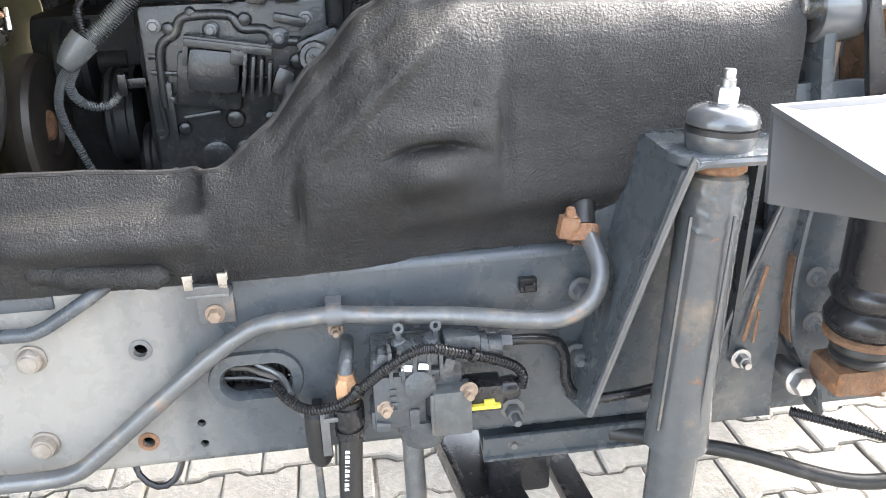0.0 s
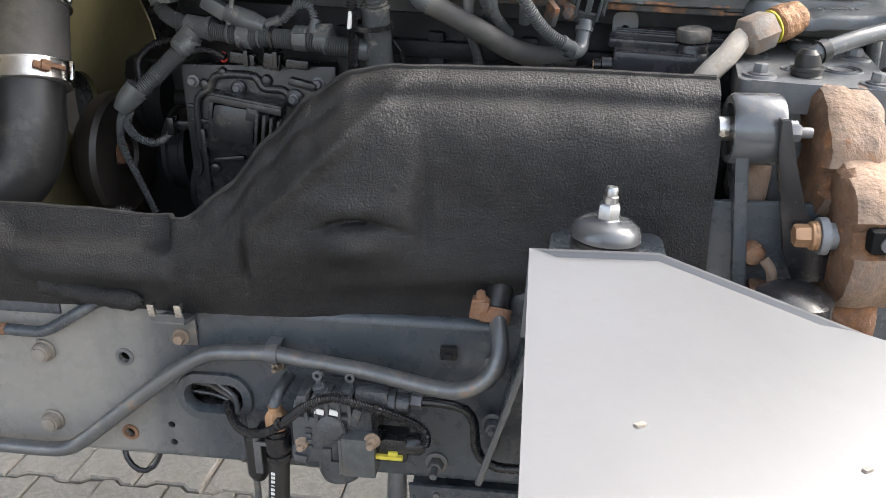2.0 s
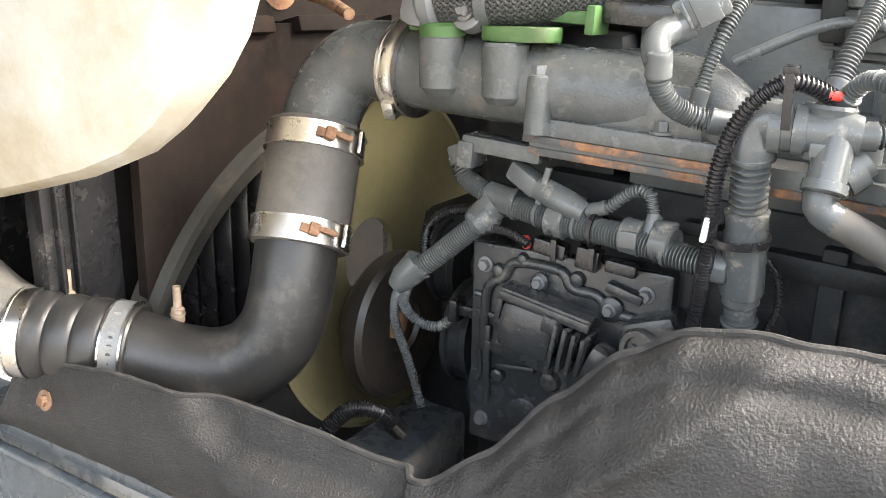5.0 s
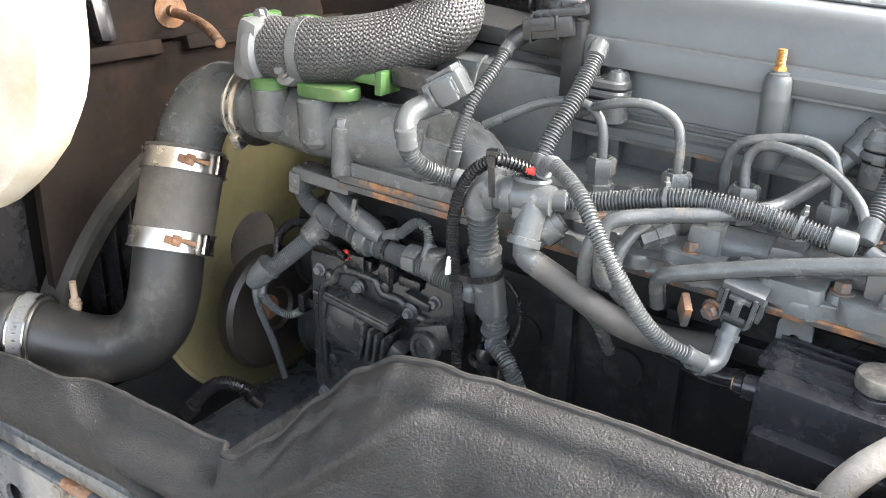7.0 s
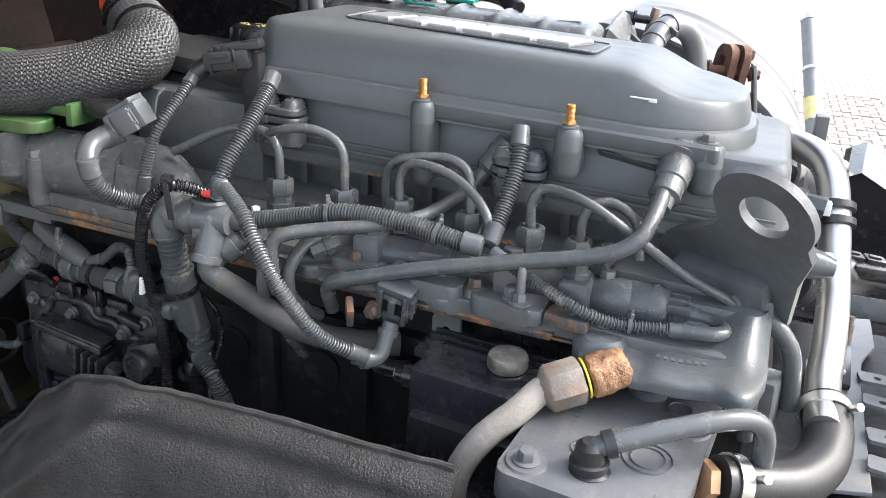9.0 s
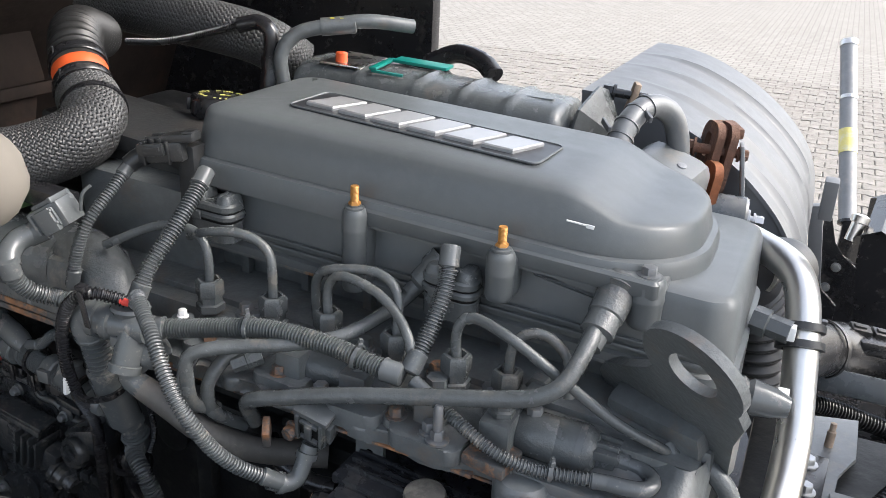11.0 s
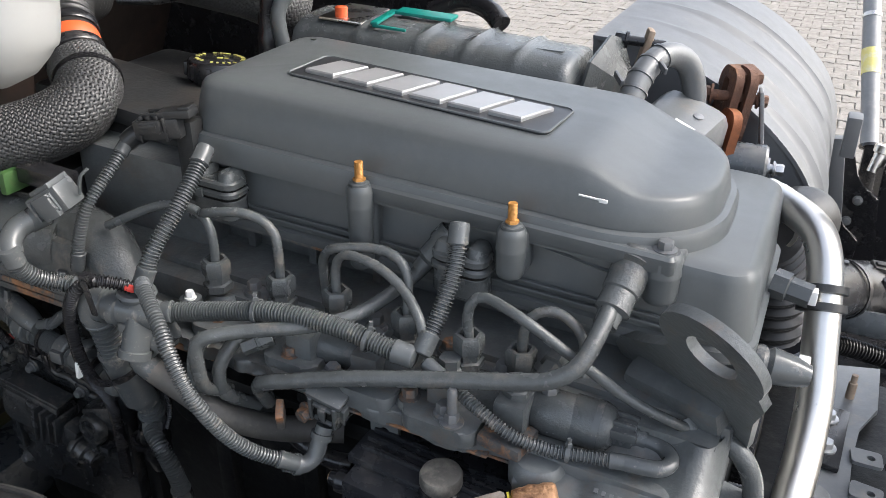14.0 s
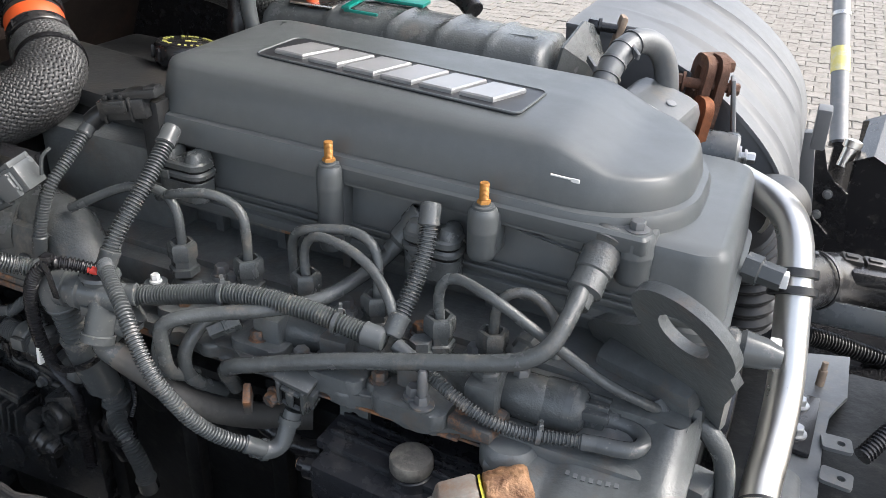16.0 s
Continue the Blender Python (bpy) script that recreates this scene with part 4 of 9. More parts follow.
spring = thing("air_spring", (0.86, -0.12, 0.72), "black rubber air spring with a rusty ring and mount", "air spring")
bm = B()
lathe(bm, (0.856, -0.115, 0.812), (0.04, 0, 1), [(0.034, 0), (0.040, 0.004), (0.041, 0.010), (0.037, 0.014), (0.042, 0.020), (0.042, 0.026), (0.038, 0.032)], 30)
part("lower_bellows", bm, M_RUBBER, spring)
bm = B()
lathe(bm, (0.857, -0.115, 0.844), (0.04, 0, 1), [(0.044, 0), (0.052, 0.003), (0.053, 0.010), (0.049, 0.014)], 32)
part("rust_ring", bm, M_RUSTFACE, spring, "rusty retaining ring")
bm = B()
lathe(bm, (0.858, -0.115, 0.858), (0.04, 0, 1), [(0.048, 0), (0.055, 0.008), (0.057, 0.020), (0.052, 0.032), (0.047, 0.038), (0.050, 0.044), (0.055, 0.054), (0.053, 0.064), (0.046, 0.072), (0.046, 0.23), (0.03, 0.24)], 34)
part("bellows", bm, M_BLACK, spring)
bm = B()
box(bm, (0.850, -0.11, 0.792), (0.085, 0.075, 0.040), bevel=0.012)
box(bm, (0.870, -0.11, 0.775), (0.10, 0.05, 0.030), (0, 8, 0), bevel=0.010)
part("mount", bm, M_RUSTFACE, spring, "rusty cast mount")
bm = corrugated([(0.80, -0.06, 0.70), (0.87, -0.12, 0.70), (0.95, -0.16, 0.69), (1.03, -0.17, 0.71), (1.06, -0.16, 0.78), (1.03, -0.14, 0.86)], 0.008, 0.005, 0.15, 10)
solo("cable_conduit", bm, M_BLACK, "black corrugated cable conduit by the air spring", "conduit")
bm = tube([(0.55, 0.0, 0.655), (0.72, -0.06, 0.64), (0.86, -0.12, 0.615), (0.96, -0.14, 0.62)], 0.012, 10)
solo("brake_hose", bm, M_RUBBER, "black brake hose under the chassis", "hose")

# stabiliser link, bush and rusty arms at the shield's rear end
link = thing("stabiliser_link", (0.80, 0.0, 1.10), "grey stabiliser link with a steel bush eye", "link")
bm = B()
ring_lathe(bm, (0.786, 0.0, 1.266), (1, 0.05, 0), [(0.034, 0.0), (0.043, -0.001), (0.046, 0.004), (0.046, 0.056), (0.043, 0.062), (0.034, 0.060)], 36)
part("eye", bm, M_CAP, link)
bm = B()
lathe(bm, (0.790, 0.0, 1.266), (1, 0.05, 0), [(0.034, 0), (0.034, 0.05)], 28)
part("rubber_bush", bm, M_RUBBER, link)
bm = B()
lathe(bm, (0.770, 0.0, 1.266), (1, 0.05, 0), [(0.012, 0), (0.016, 0.002), (0.016, 0.022), (0.012, 0.024), (0.012, 0.10)], 18)
part("sleeve", bm, M_STEEL, link, "bright steel sleeve")
bm = B()
a = [(-0.026, -0.29), (0.022, -0.29), (0.026, -0.05), (0.040, 0.0), (-0.040, 0.0), (-0.030, -0.05)]
extrude_poly(bm, a, (0.806, 0.0, 1.262), (0, 1, 0), (-0.10, 0, 1), -0.016, 0.003)
part("arm", bm, M_RAIL, link)
bm = tube([(0.830, 0.03, 1.235), (0.826, 0.03, 1.16), (0.822, 0.03, 1.06), (0.815, 0.03, 0.97)], 0.023, 18)
for v_ in bm.verts:
    v_.co += V(0.002, 0.002, 0) * noise.noise(v_.co * 60)
part("rusty_bar", bm, M_RUSTPALE, link, "rust-caked round bar")
bm = B()
a = [(0.836, 1.293), (0.850, 1.290), (0.862, 1.240), (0.878, 1.180), (0.892, 1.150), (0.902, 1.147), (0.915, 1.160), (0.935, 1.162), (0.948, 1.130), (0.915, 1.080), (0.880, 1.075), (0.862, 1.120), (0.850, 1.190), (0.840, 1.250)]
extrude_poly(bm, a, (0, -0.050, 0), (1, 0, 0), (0, 0, 1), -0.012, 0.003)
part("strap", bm, M_BLACK, link, "black cranked strap")
bm = B()
hexhead(bm, (0.852, -0.018, 1.268), (1, 0, 0), 0.012, 0.014, 1.25)
lathe(bm, (0.862, -0.018, 1.268), (1, 0, 0), [(0.007, 0), (0.007, 0.020), (0.006, 0.022)], 12)
part("nut", bm, M_GREYBOLT, link)
bm = B()
lathe(bm, (0.832, -0.005, 1.100), (0.2, -1, 0), [(0.017, 0), (0.017, 0.010), (0.013, 0.016), (0.006, 0.018)], 18)
part("rivet", bm, M_RUST, link)


def rusty_clamp(p, r, wdt, axis, slot_deg):
    ob = thing("rusty_clamp", p, "heavily rusted cast bearing clamp with a slotted rim", "clamp", "rusty clamps")
    a = Vector(axis).normalized()
    bm = B()
    lathe(bm, p, axis, [(r * 0.30, 0.004), (r * 0.34, 0.0), (r * 0.60, -0.002), (r * 0.86, 0.0), (r * 0.97, 0.006), (r, 0.014), (r * 1.0, wdt * 0.45), (r * 0.97, wdt * 0.55), (r * 0.98, wdt - 0.012), (r * 0.90, wdt), (r * 0.5, wdt + 0.002)], 56)
    u = a.cross(V(0, 0, 1)).normalized()
    for v_ in bm.verts:
        d = v_.co - Vector(p)
        d -= a * d.dot(a)
        ang = math.degrees(math.atan2(d.z, d.dot(u)))
        if d.length > r * 0.8 and abs((ang - slot_deg + 180) % 360 - 180) < 9:
            v_.co -= d * 0.16
        v_.co += d.normalized() * 0.006 * noise.noise(v_.co * 28) + a * 0.004 * noise.noise(v_.co * 40 + V(3, 1, 0))
    bm.faces.index_update()
    side = bm.copy()
    flat = [f for f in bm.faces if sum(((v.co - Vector(p)) - a * (v.co - Vector(p)).dot(a)).length for v in f.verts) / len(f.verts) < r * 0.955 and (f.calc_center_median() - Vector(p)).dot(a) < wdt * 0.4]
    keep = {f.index for f in flat}
    side.faces.ensure_lookup_table()
    bmesh.ops.delete(side, geom=[f for f in side.faces if f.index in keep], context="FACES")
    bmesh.ops.delete(bm, geom=[f for f in bm.faces if f.index not in keep], context="FACES")
    part("jaw_face", bm, M_RUSTFACE, ob, "flaking rusty face")
    part("jaw", side, M_RUSTPALE, ob, "mud-caked rim")
    # solid near-black block paints the shade inside the slot
    bm = B()
    c = Vector(p) + (u * math.cos(radians(slot_deg)) + V(0, 0, 1) * math.sin(radians(slot_deg))) * r * 0.93 + a * wdt * 0.5
    box(bm, c, (wdt * 0.55, 0.026, 0.030), (0, 0, math.degrees(math.atan2(a.y, a.x))), bevel=0.006)
    part("slot", bm, M_DARKCORE, ob, "near-black block drawn as the shaded rim slot")
    bm = B()
    lathe(bm, c - a * 0.005, a.cross(V(0, 0, 1)), [(0.010, -0.016), (0.010, 0.016)], 12)
    part("clamp_screw", bm, M_GREYBOLT, ob)
    return ob


rusty_clamp((0.898, 0.065, 1.215), 0.096, 0.075, (1, 0.05, 0), -8)
rusty_clamp((0.917, -0.020, 1.140), 0.098, 0.090, (1, 0.05, 0), 14)
lb = thing("link_bolt", (0.90, -0.06, 1.15), "yellow passivated bolt with washers in the clamp", "bolt")
bm = B()
lathe(bm, (0.892, -0.062, 1.148), (1, 0.05, 0), [(0.019, 0), (0.019, 0.004)], 20)
hexhead(bm, (0.893, -0.062, 1.148), (-1, -0.05, 0), 0.0150, 0.020, 1.2)
part("head", bm, M_BRASS, lb)
bm = B()
lathe(bm, (0.897, -0.062, 1.148), (1, 0.05, 0), [(0.023, 0), (0.024, 0.003), (0.024, 0.010), (0.017, 0.012), (0.017, 0.045)], 22)
part("washer", bm, M_GREYALU, lb)
axb = thing("axle_bracket", (0.87, 0.05, 0.97), "rusty axle bracket with bolts behind the rail", "bracket")
bm = B()
box(bm, (0.86, 0.10, 1.02), (0.09, 0.16, 0.10), bevel=0.01)
part("body", bm, M_RUSTPALE, axb)
bm = B()
box(bm, (0.875, -0.02, 1.050), (0.085, 0.05, 0.010), (12, 6, 0), bevel=0.003)
part("lip", bm, M_RUST, axb)
bm = B()
hexhead(bm, (0.872, -0.022, 1.056), (0, -0.2, 1), 0.010, 0.010, 1.4)
part("bolt", bm, M_ZINC, axb)
bm = B()
lathe(bm, (0.93, -0.03, 1.03), (1, -0.2, 0), [(0.03, 0), (0.034, 0.01), (0.034, 0.05), (0.028, 0.06)], 20)
part("rusty_drum", bm, M_RUST, axb)
bm = tube([(0.845, -0.03, 1.10), (0.855, -0.035, 1.085), (0.86, -0.03, 1.06)], 0.007, 10, 0.005)
solo("small_hose", bm, M_RUSTPALE, "small dusty bent hose behind the link", "hose")
bm = tube([(0.838, 0.05, 1.235), (0.850, 0.05, 1.19), (0.868, 0.06, 1.13), (0.90, 0.06, 1.05)], 0.016, 12)
solo("grey_pipe", bm, M_ENG, "grey pipe between link and clamp", "pipe")

# white folded panel that sticks out over the road side; shade in its colour
panel = thing("wing_panel", (0.9, -0.8, 1.1), "white painted sheet metal panel with a folded edge", "panel")
bm = B()
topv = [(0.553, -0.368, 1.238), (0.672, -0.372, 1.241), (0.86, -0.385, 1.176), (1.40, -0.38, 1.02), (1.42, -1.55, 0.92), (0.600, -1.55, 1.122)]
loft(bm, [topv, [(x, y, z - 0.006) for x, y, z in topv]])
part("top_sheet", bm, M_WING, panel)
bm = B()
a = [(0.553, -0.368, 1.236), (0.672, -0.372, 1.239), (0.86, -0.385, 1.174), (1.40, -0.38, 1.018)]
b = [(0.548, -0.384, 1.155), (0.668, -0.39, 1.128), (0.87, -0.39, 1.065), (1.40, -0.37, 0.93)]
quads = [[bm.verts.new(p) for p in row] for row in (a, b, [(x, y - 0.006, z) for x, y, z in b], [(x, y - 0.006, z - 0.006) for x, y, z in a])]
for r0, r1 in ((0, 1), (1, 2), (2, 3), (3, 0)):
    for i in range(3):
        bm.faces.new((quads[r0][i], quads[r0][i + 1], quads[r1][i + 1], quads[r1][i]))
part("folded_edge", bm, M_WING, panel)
part("stay", tube([(1.25, -0.42, 1.05), (1.22, -0.25, 1.0), (1.20, 0.002, 0.93)], 0.012, 10), M_RAIL, panel)
for p in ((0.79, -0.62, 1.195), (0.64, -0.64, 1.2295)):
    bm = B()
    box(bm, p, (0.009, 0.004, 0.003), (0, 8, 40), bevel=0.001)
    part("chip", bm, M_CAKED, panel)

# ---- under the truck ----
bm = B()
lathe(bm, (0.27, 0.28, 0.42), (0, 0.25, 1), [(0.02, -0.25), (0.02, 0.3)], 14)
solo("damper_rod", bm, M_PIPE, "grey damper rod under the chassis", "damper")
bm = B()
box(bm, (0.40, 0.30, 0.38), (0.11, 0.60, 0.03), (0, 0, 8), bevel=0.006)
box(bm, (0.46, 0.28, 0.42), (0.12, 0.10, 0.09), bevel=0.012)
box(bm, (0.34, 0.30, 0.40), (0.014, 0.60, 0.05), (0, 0, 8), bevel=0.003)
solo("leaf_spring", bm, M_BLACK, "black leaf spring pack below the chassis rail", "spring")
bm = B()
box(bm, (0.56, 0.30, 0.36), (0.05, 0.70, 0.03), (0, 0, 4), bevel=0.006)
solo("leaf_spring", bm, M_BLACK, "black leaf spring below the chassis rail", "spring")
bm = B()
box(bm, (-0.72, 0.06, 0.60), (0.26, 0.03, 0.12), (0, 14, 0), bevel=0.01)
solo("mud_flap", bm, M_RUBBER, "black rubber flap hanging under the rail", "mud flap")


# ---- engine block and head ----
engine = thing("engine_block", (0.5, 0.55, 0.75), "near-black cast iron engine block, shade put into its colour", "engine block")
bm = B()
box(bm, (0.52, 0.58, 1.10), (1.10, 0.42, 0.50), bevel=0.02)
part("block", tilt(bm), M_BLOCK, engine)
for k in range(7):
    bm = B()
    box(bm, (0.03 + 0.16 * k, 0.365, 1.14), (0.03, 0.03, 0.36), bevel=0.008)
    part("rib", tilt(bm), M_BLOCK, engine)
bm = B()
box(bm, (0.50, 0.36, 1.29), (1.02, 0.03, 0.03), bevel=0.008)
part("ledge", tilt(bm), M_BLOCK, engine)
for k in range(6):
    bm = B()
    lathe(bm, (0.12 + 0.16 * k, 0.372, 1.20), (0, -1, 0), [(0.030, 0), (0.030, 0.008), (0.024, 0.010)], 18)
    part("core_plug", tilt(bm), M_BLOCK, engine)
# gear case closes a bright gap; its near-black colour carries the shade
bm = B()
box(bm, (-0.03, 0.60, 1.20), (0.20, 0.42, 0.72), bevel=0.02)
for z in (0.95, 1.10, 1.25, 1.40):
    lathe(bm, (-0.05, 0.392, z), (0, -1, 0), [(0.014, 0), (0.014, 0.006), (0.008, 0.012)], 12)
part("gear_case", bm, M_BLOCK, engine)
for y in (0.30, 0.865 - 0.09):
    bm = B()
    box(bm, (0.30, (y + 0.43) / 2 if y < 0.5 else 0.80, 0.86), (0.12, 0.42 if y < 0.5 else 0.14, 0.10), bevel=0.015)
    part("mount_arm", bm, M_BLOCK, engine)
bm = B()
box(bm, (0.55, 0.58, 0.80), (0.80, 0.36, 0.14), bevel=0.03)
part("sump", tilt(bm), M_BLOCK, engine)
# drive case hides daylight between fan and block, shade in its colour
drive = thing("front_drive_case", (-0.24, 0.65, 0.75), "near-black accessory drive case added to close an engine front gap", "engine casting")
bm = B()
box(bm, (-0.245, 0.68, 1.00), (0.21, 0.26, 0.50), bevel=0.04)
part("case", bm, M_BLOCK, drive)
# plain dark sheet added behind the loom to block daylight
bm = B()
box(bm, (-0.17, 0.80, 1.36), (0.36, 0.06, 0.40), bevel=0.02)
part("gap_filler", bm, M_BLOCK, drive)
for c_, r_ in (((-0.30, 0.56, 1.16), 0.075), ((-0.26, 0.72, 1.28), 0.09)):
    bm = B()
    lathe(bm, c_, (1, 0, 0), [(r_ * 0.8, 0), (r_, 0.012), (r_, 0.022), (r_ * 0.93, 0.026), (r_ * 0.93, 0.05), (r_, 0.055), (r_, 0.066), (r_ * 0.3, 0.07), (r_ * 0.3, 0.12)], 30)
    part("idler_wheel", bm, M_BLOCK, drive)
# made-up dark sheet where only deep shade lies below the fan
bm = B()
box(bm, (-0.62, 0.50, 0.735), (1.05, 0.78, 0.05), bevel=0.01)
solo("under_fan_filler", bm, M_DARKCORE, "near-black sheet added below the fan to hide bright ground", "undertray")
head = thing("cylinder_head", (0.6, 0.5, 1.35), "dark grey painted cylinder head with rusty flange edges", "cylinder head")
bm = B()
box(bm, (0.58, 0.585, 1.395), (0.98, 0.41, 0.13), bevel=0.01)
box(bm, (0.19, 0.60, 1.50), (0.24, 0.34, 0.16), bevel=0.02)
box(bm, (0.64, 0.40, 1.425), (0.84, 0.10, 0.05), bevel=0.012)
for k in range(6):
    lathe(bm, (0.389 + 0.0865 * k, 0.352, 1.420), (0, 0.1, 1), [(0.028, -0.02), (0.026, 0.015), (0.019, 0.028)], 18)
part("casting", tilt(bm), M_ENGD, head)
bm = B()
box(bm, (0.665, 0.620, 1.480), (0.75, 0.285, 0.060), bevel=0.006)
for k in range(7):
    box(bm, (0.36 + 0.105 * k, 0.472, 1.478), (0.014, 0.020, 0.052), bevel=0.003)
part("upper_deck", tilt(bm), M_ENGD, head)
bm = B()
box(bm, (0.52, 0.335, 1.400), (1.06, 0.090, 0.026), bevel=0.006)
part("intake_plate", tilt(bm), M_ENGD, head)
lobes = []
for k in range(61):
    x = 0.36 + 0.50 * k / 60
    lobes.append((x, 0.285 - 0.016 * max(gauss(x, 0.405, 0.022), gauss(x, 0.470, 0.018), gauss(x, 0.532, 0.022), gauss(x, 0.600, 0.020), gauss(x, 0.663, 0.026), gauss(x, 0.770, 0.030)) - 0.010 * gauss(x, 0.72, 0.05)))
bm = B()
extrude_poly(bm, lobes + [(0.86, 0.36), (0.36, 0.36)], (0, 0, 1.394), (1, 0, 0), (0, 1, 0), 0.020, 0.005)
part("lobed_rim", tilt(bm), M_ENGD, head)
for x0_, y0_, x1_, y1_, z_ in ((0.372, 0.292, 0.455, 0.345, 1.428), (0.497, 0.280, 0.575, 0.345, 1.428), (0.615, 0.268, 0.690, 0.350, 1.432), (0.705, 0.262, 0.800, 0.350, 1.428)):
    bm = B()
    extrude_poly(bm, rrect(x0_, y0_, x1_, y1_, 0.016), (0, 0, 1.405), (1, 0, 0), (0, 1, 0), z_ - 1.405, 0.005)
    part("pad", tilt(bm), M_ENGD, head)
bm = B()
box(bm, (0.40, 0.2905, 1.386), (0.82, 0.006, 0.010), bevel=0.002)
box(bm, (0.715, 0.2775, 1.3965), (0.20, 0.012, 0.004), (0, 0, 1), bevel=0.001)
box(bm, (0.52, 0.320, 1.385), (1.05, 0.060, 0.004), bevel=0.0)
part("gasket_edge", tilt(bm), M_GASKET, head, "rusty gasket edge")
bm = B()
box(bm, (0.832, 0.296, 1.418), (0.056, 0.052, 0.016), (0, 0, -8), bevel=0.004)
part("rusty_shim", tilt(bm), M_GASKET, head)
bm = B()
plate(bm, rrect(-0.020, -0.026, 0.020, 0.022, 0.012), [circle(0, -0.006, 0.0075, 14)], (0.663, 0.305, 1.352), (1, 0, 0), (0, 0, 1), -0.008)
part("lug", bm, M_ENGD, head)
for x, y, z, m in ((0.370, 0.309, 1.470, M_LABEL), (0.455, 0.36, 1.462, M_GREYBOLT), (0.80, 0.36, 1.448, M_GREYBOLT), (0.655, 0.30, 1.428, M_GREYBOLT), (0.755, 0.285, 1.424, M_GREYBOLT)):
    bm = B()
    lathe(bm, (x, y, z - 0.03), (0, 0, 1), [(0.015, 0), (0.015, 0.028)], 14)
    part("bolt_seat", bm, M_ENGD, head)
    bm = B()
    hexhead(bm, (x, y, z - 0.002), (0, 0, 1), 0.0062 if m is M_LABEL else 0.0095, 0.009 if m is M_LABEL else 0.012, 1.3)
    part("head_bolt", bm, m, head, "white paint-marked bolt" if m is M_LABEL else "")
for x, y, z, m in ((0.405, 0.318, 1.432, M_GASKET), (0.470, 0.312, 1.430, M_GREYBOLT), (0.532, 0.300, 1.428, M_GASKET), (0.600, 0.292, 1.424, M_GREYBOLT), (0.705, 0.296, 1.420, M_GASKET), (0.428, 0.372, 1.460, M_GREYBOLT), (0.615, 0.378, 1.452, M_GREYBOLT), (0.722, 0.374, 1.446, M_GASKET), (0.865, 0.345, 1.440, M_GREYBOLT)):
    bm = B()
    box(bm, (x, y, z - 0.018), (0.046, 0.040, 0.020), (0, 3, 12), bevel=0.006)
    lathe(bm, (x, y, z - 0.010), (0, 0, 1), [(0.017, 0), (0.016, 0.010), (0.0145, 0.012)], 18)
    part("clamp_foot", bm, M_ENGD, head)
    bm = B()
    hexhead(bm, (x, y, z + 0.001), (0, 0, 1), 0.0100, 0.012, 1.35)
    part("clamp_bolt", bm, m, head)
for x, y, z, h in ((0.770, 0.275, 1.420, 0.045), (0.870, 0.300, 1.372, 0.034)):
    bm = B()
    hexhead(bm, (x, y, z), (0, 0, 1), 0.009, 0.012, 1.6)
    lathe(bm, (x, y, z), (0, 0, 1), [(0.006, 0), (0.006, h), (0.004, h + 0.004)], 10)
    part("stud", bm, M_GREYBOLT, head)
# lower front skirt of the head towards the rear
def shelf_front(x):
    return 0.262 - 0.030 * ssig(x, 0.890, 0.010) - 0.014 * gauss(x, 1.040, 0.018) - 0.006 * gauss(x, 0.965, 0.03) + 0.055 * max(0.0, (x - 1.050) / 0.020) ** 2


bm = B()
cols = []
for k in range(45):
    x = 0.852 + 0.218 * k / 44
    y0_ = shelf_front(x)
    sec = [(y0_ + 0.030, 1.357), (y0_ + 0.004, 1.358), (y0_, 1.361), (y0_ - 0.001, 1.373), (y0_ + 0.0015, 1.3775), (y0_ + 0.006, 1.3795), (y0_ + 0.020, 1.381)]
    sec += [(y0_ + 0.020 + q * 0.018, 1.381 + 0.042 * (q / 6) ** 2.2) for q in range(1, 7)]
    dip = 0.006 * gauss(x, 0.925, 0.014) - 0.004 * gauss(x, 1.035, 0.02)
    cols.append([(x, y, z - dip * ssig(z, 1.36, 0.006)) for y, z in sec + [(y0_ + 0.135, 1.357)]])
loft(bm, cols)
part("rear_shelf", bm, M_ENGD, head)
bm = B()
lathe(bm, (0.872, 0.292, 1.376), (0, 0, 1), [(0.034, 0), (0.034, 0.024), (0.028, 0.032), (0.018, 0.034)], 26)
part("shelf_boss", tilt(bm), M_ENGD, head)
for k in range(7):
    bm = B()
    x = 0.945 + 0.009 * k
    box(bm, (x, shelf_front(x) + 0.048, 1.3845), (0.0045, 0.0065, 0.0012), (6, 0, 4), bevel=0)
    part("cast_mark", bm, M_CASTMARK, head)

# ---- rocker cover ----
cover = thing("rocker_cover", (0.65, 0.58, 1.46), "satin dark grey rocker cover with a domed rounded rear end", "engine cover")


def outline_in(pts, d):
    n, out = len(pts), []
    for i in range(n):
        p, q = Vector(pts[i - 1]), Vector(pts[(i + 1) % n])
        t = (q - p).normalized()
        out.append((pts[i][0] - t.y * d, pts[i][1] + t.x * d))
    return out


base = rrect(0.285, 0.437, 1.068, 0.775, (0.035, 0.045, 0.045, 0.035), 8)
bm = B()
loft(bm, [[(x, y, 1.510) for x, y in outline_in(base, -0.007)], [(x, y, 1.521) for x, y in outline_in(base, -0.007)], [(x, y, 1.524) for x, y in base],
          [(x, y, 1.604) for x, y in outline_in(base, 0.004)], [(x, y, 1.614) for x, y in outline_in(base, 0.009)], [(x, y, 1.618) for x, y in outline_in(base, 0.018)]])
part("base_tray", tilt(bm), M_COVER, cover)
bm = B()
loft(bm, [[(x, y, 1.503) for x, y in outline_in(base, -0.003)], [(x, y, 1.5085) for x, y in outline_in(base, -0.003)]])
part("gasket", tilt(bm), M_PIPE, cover, "pale gasket line")

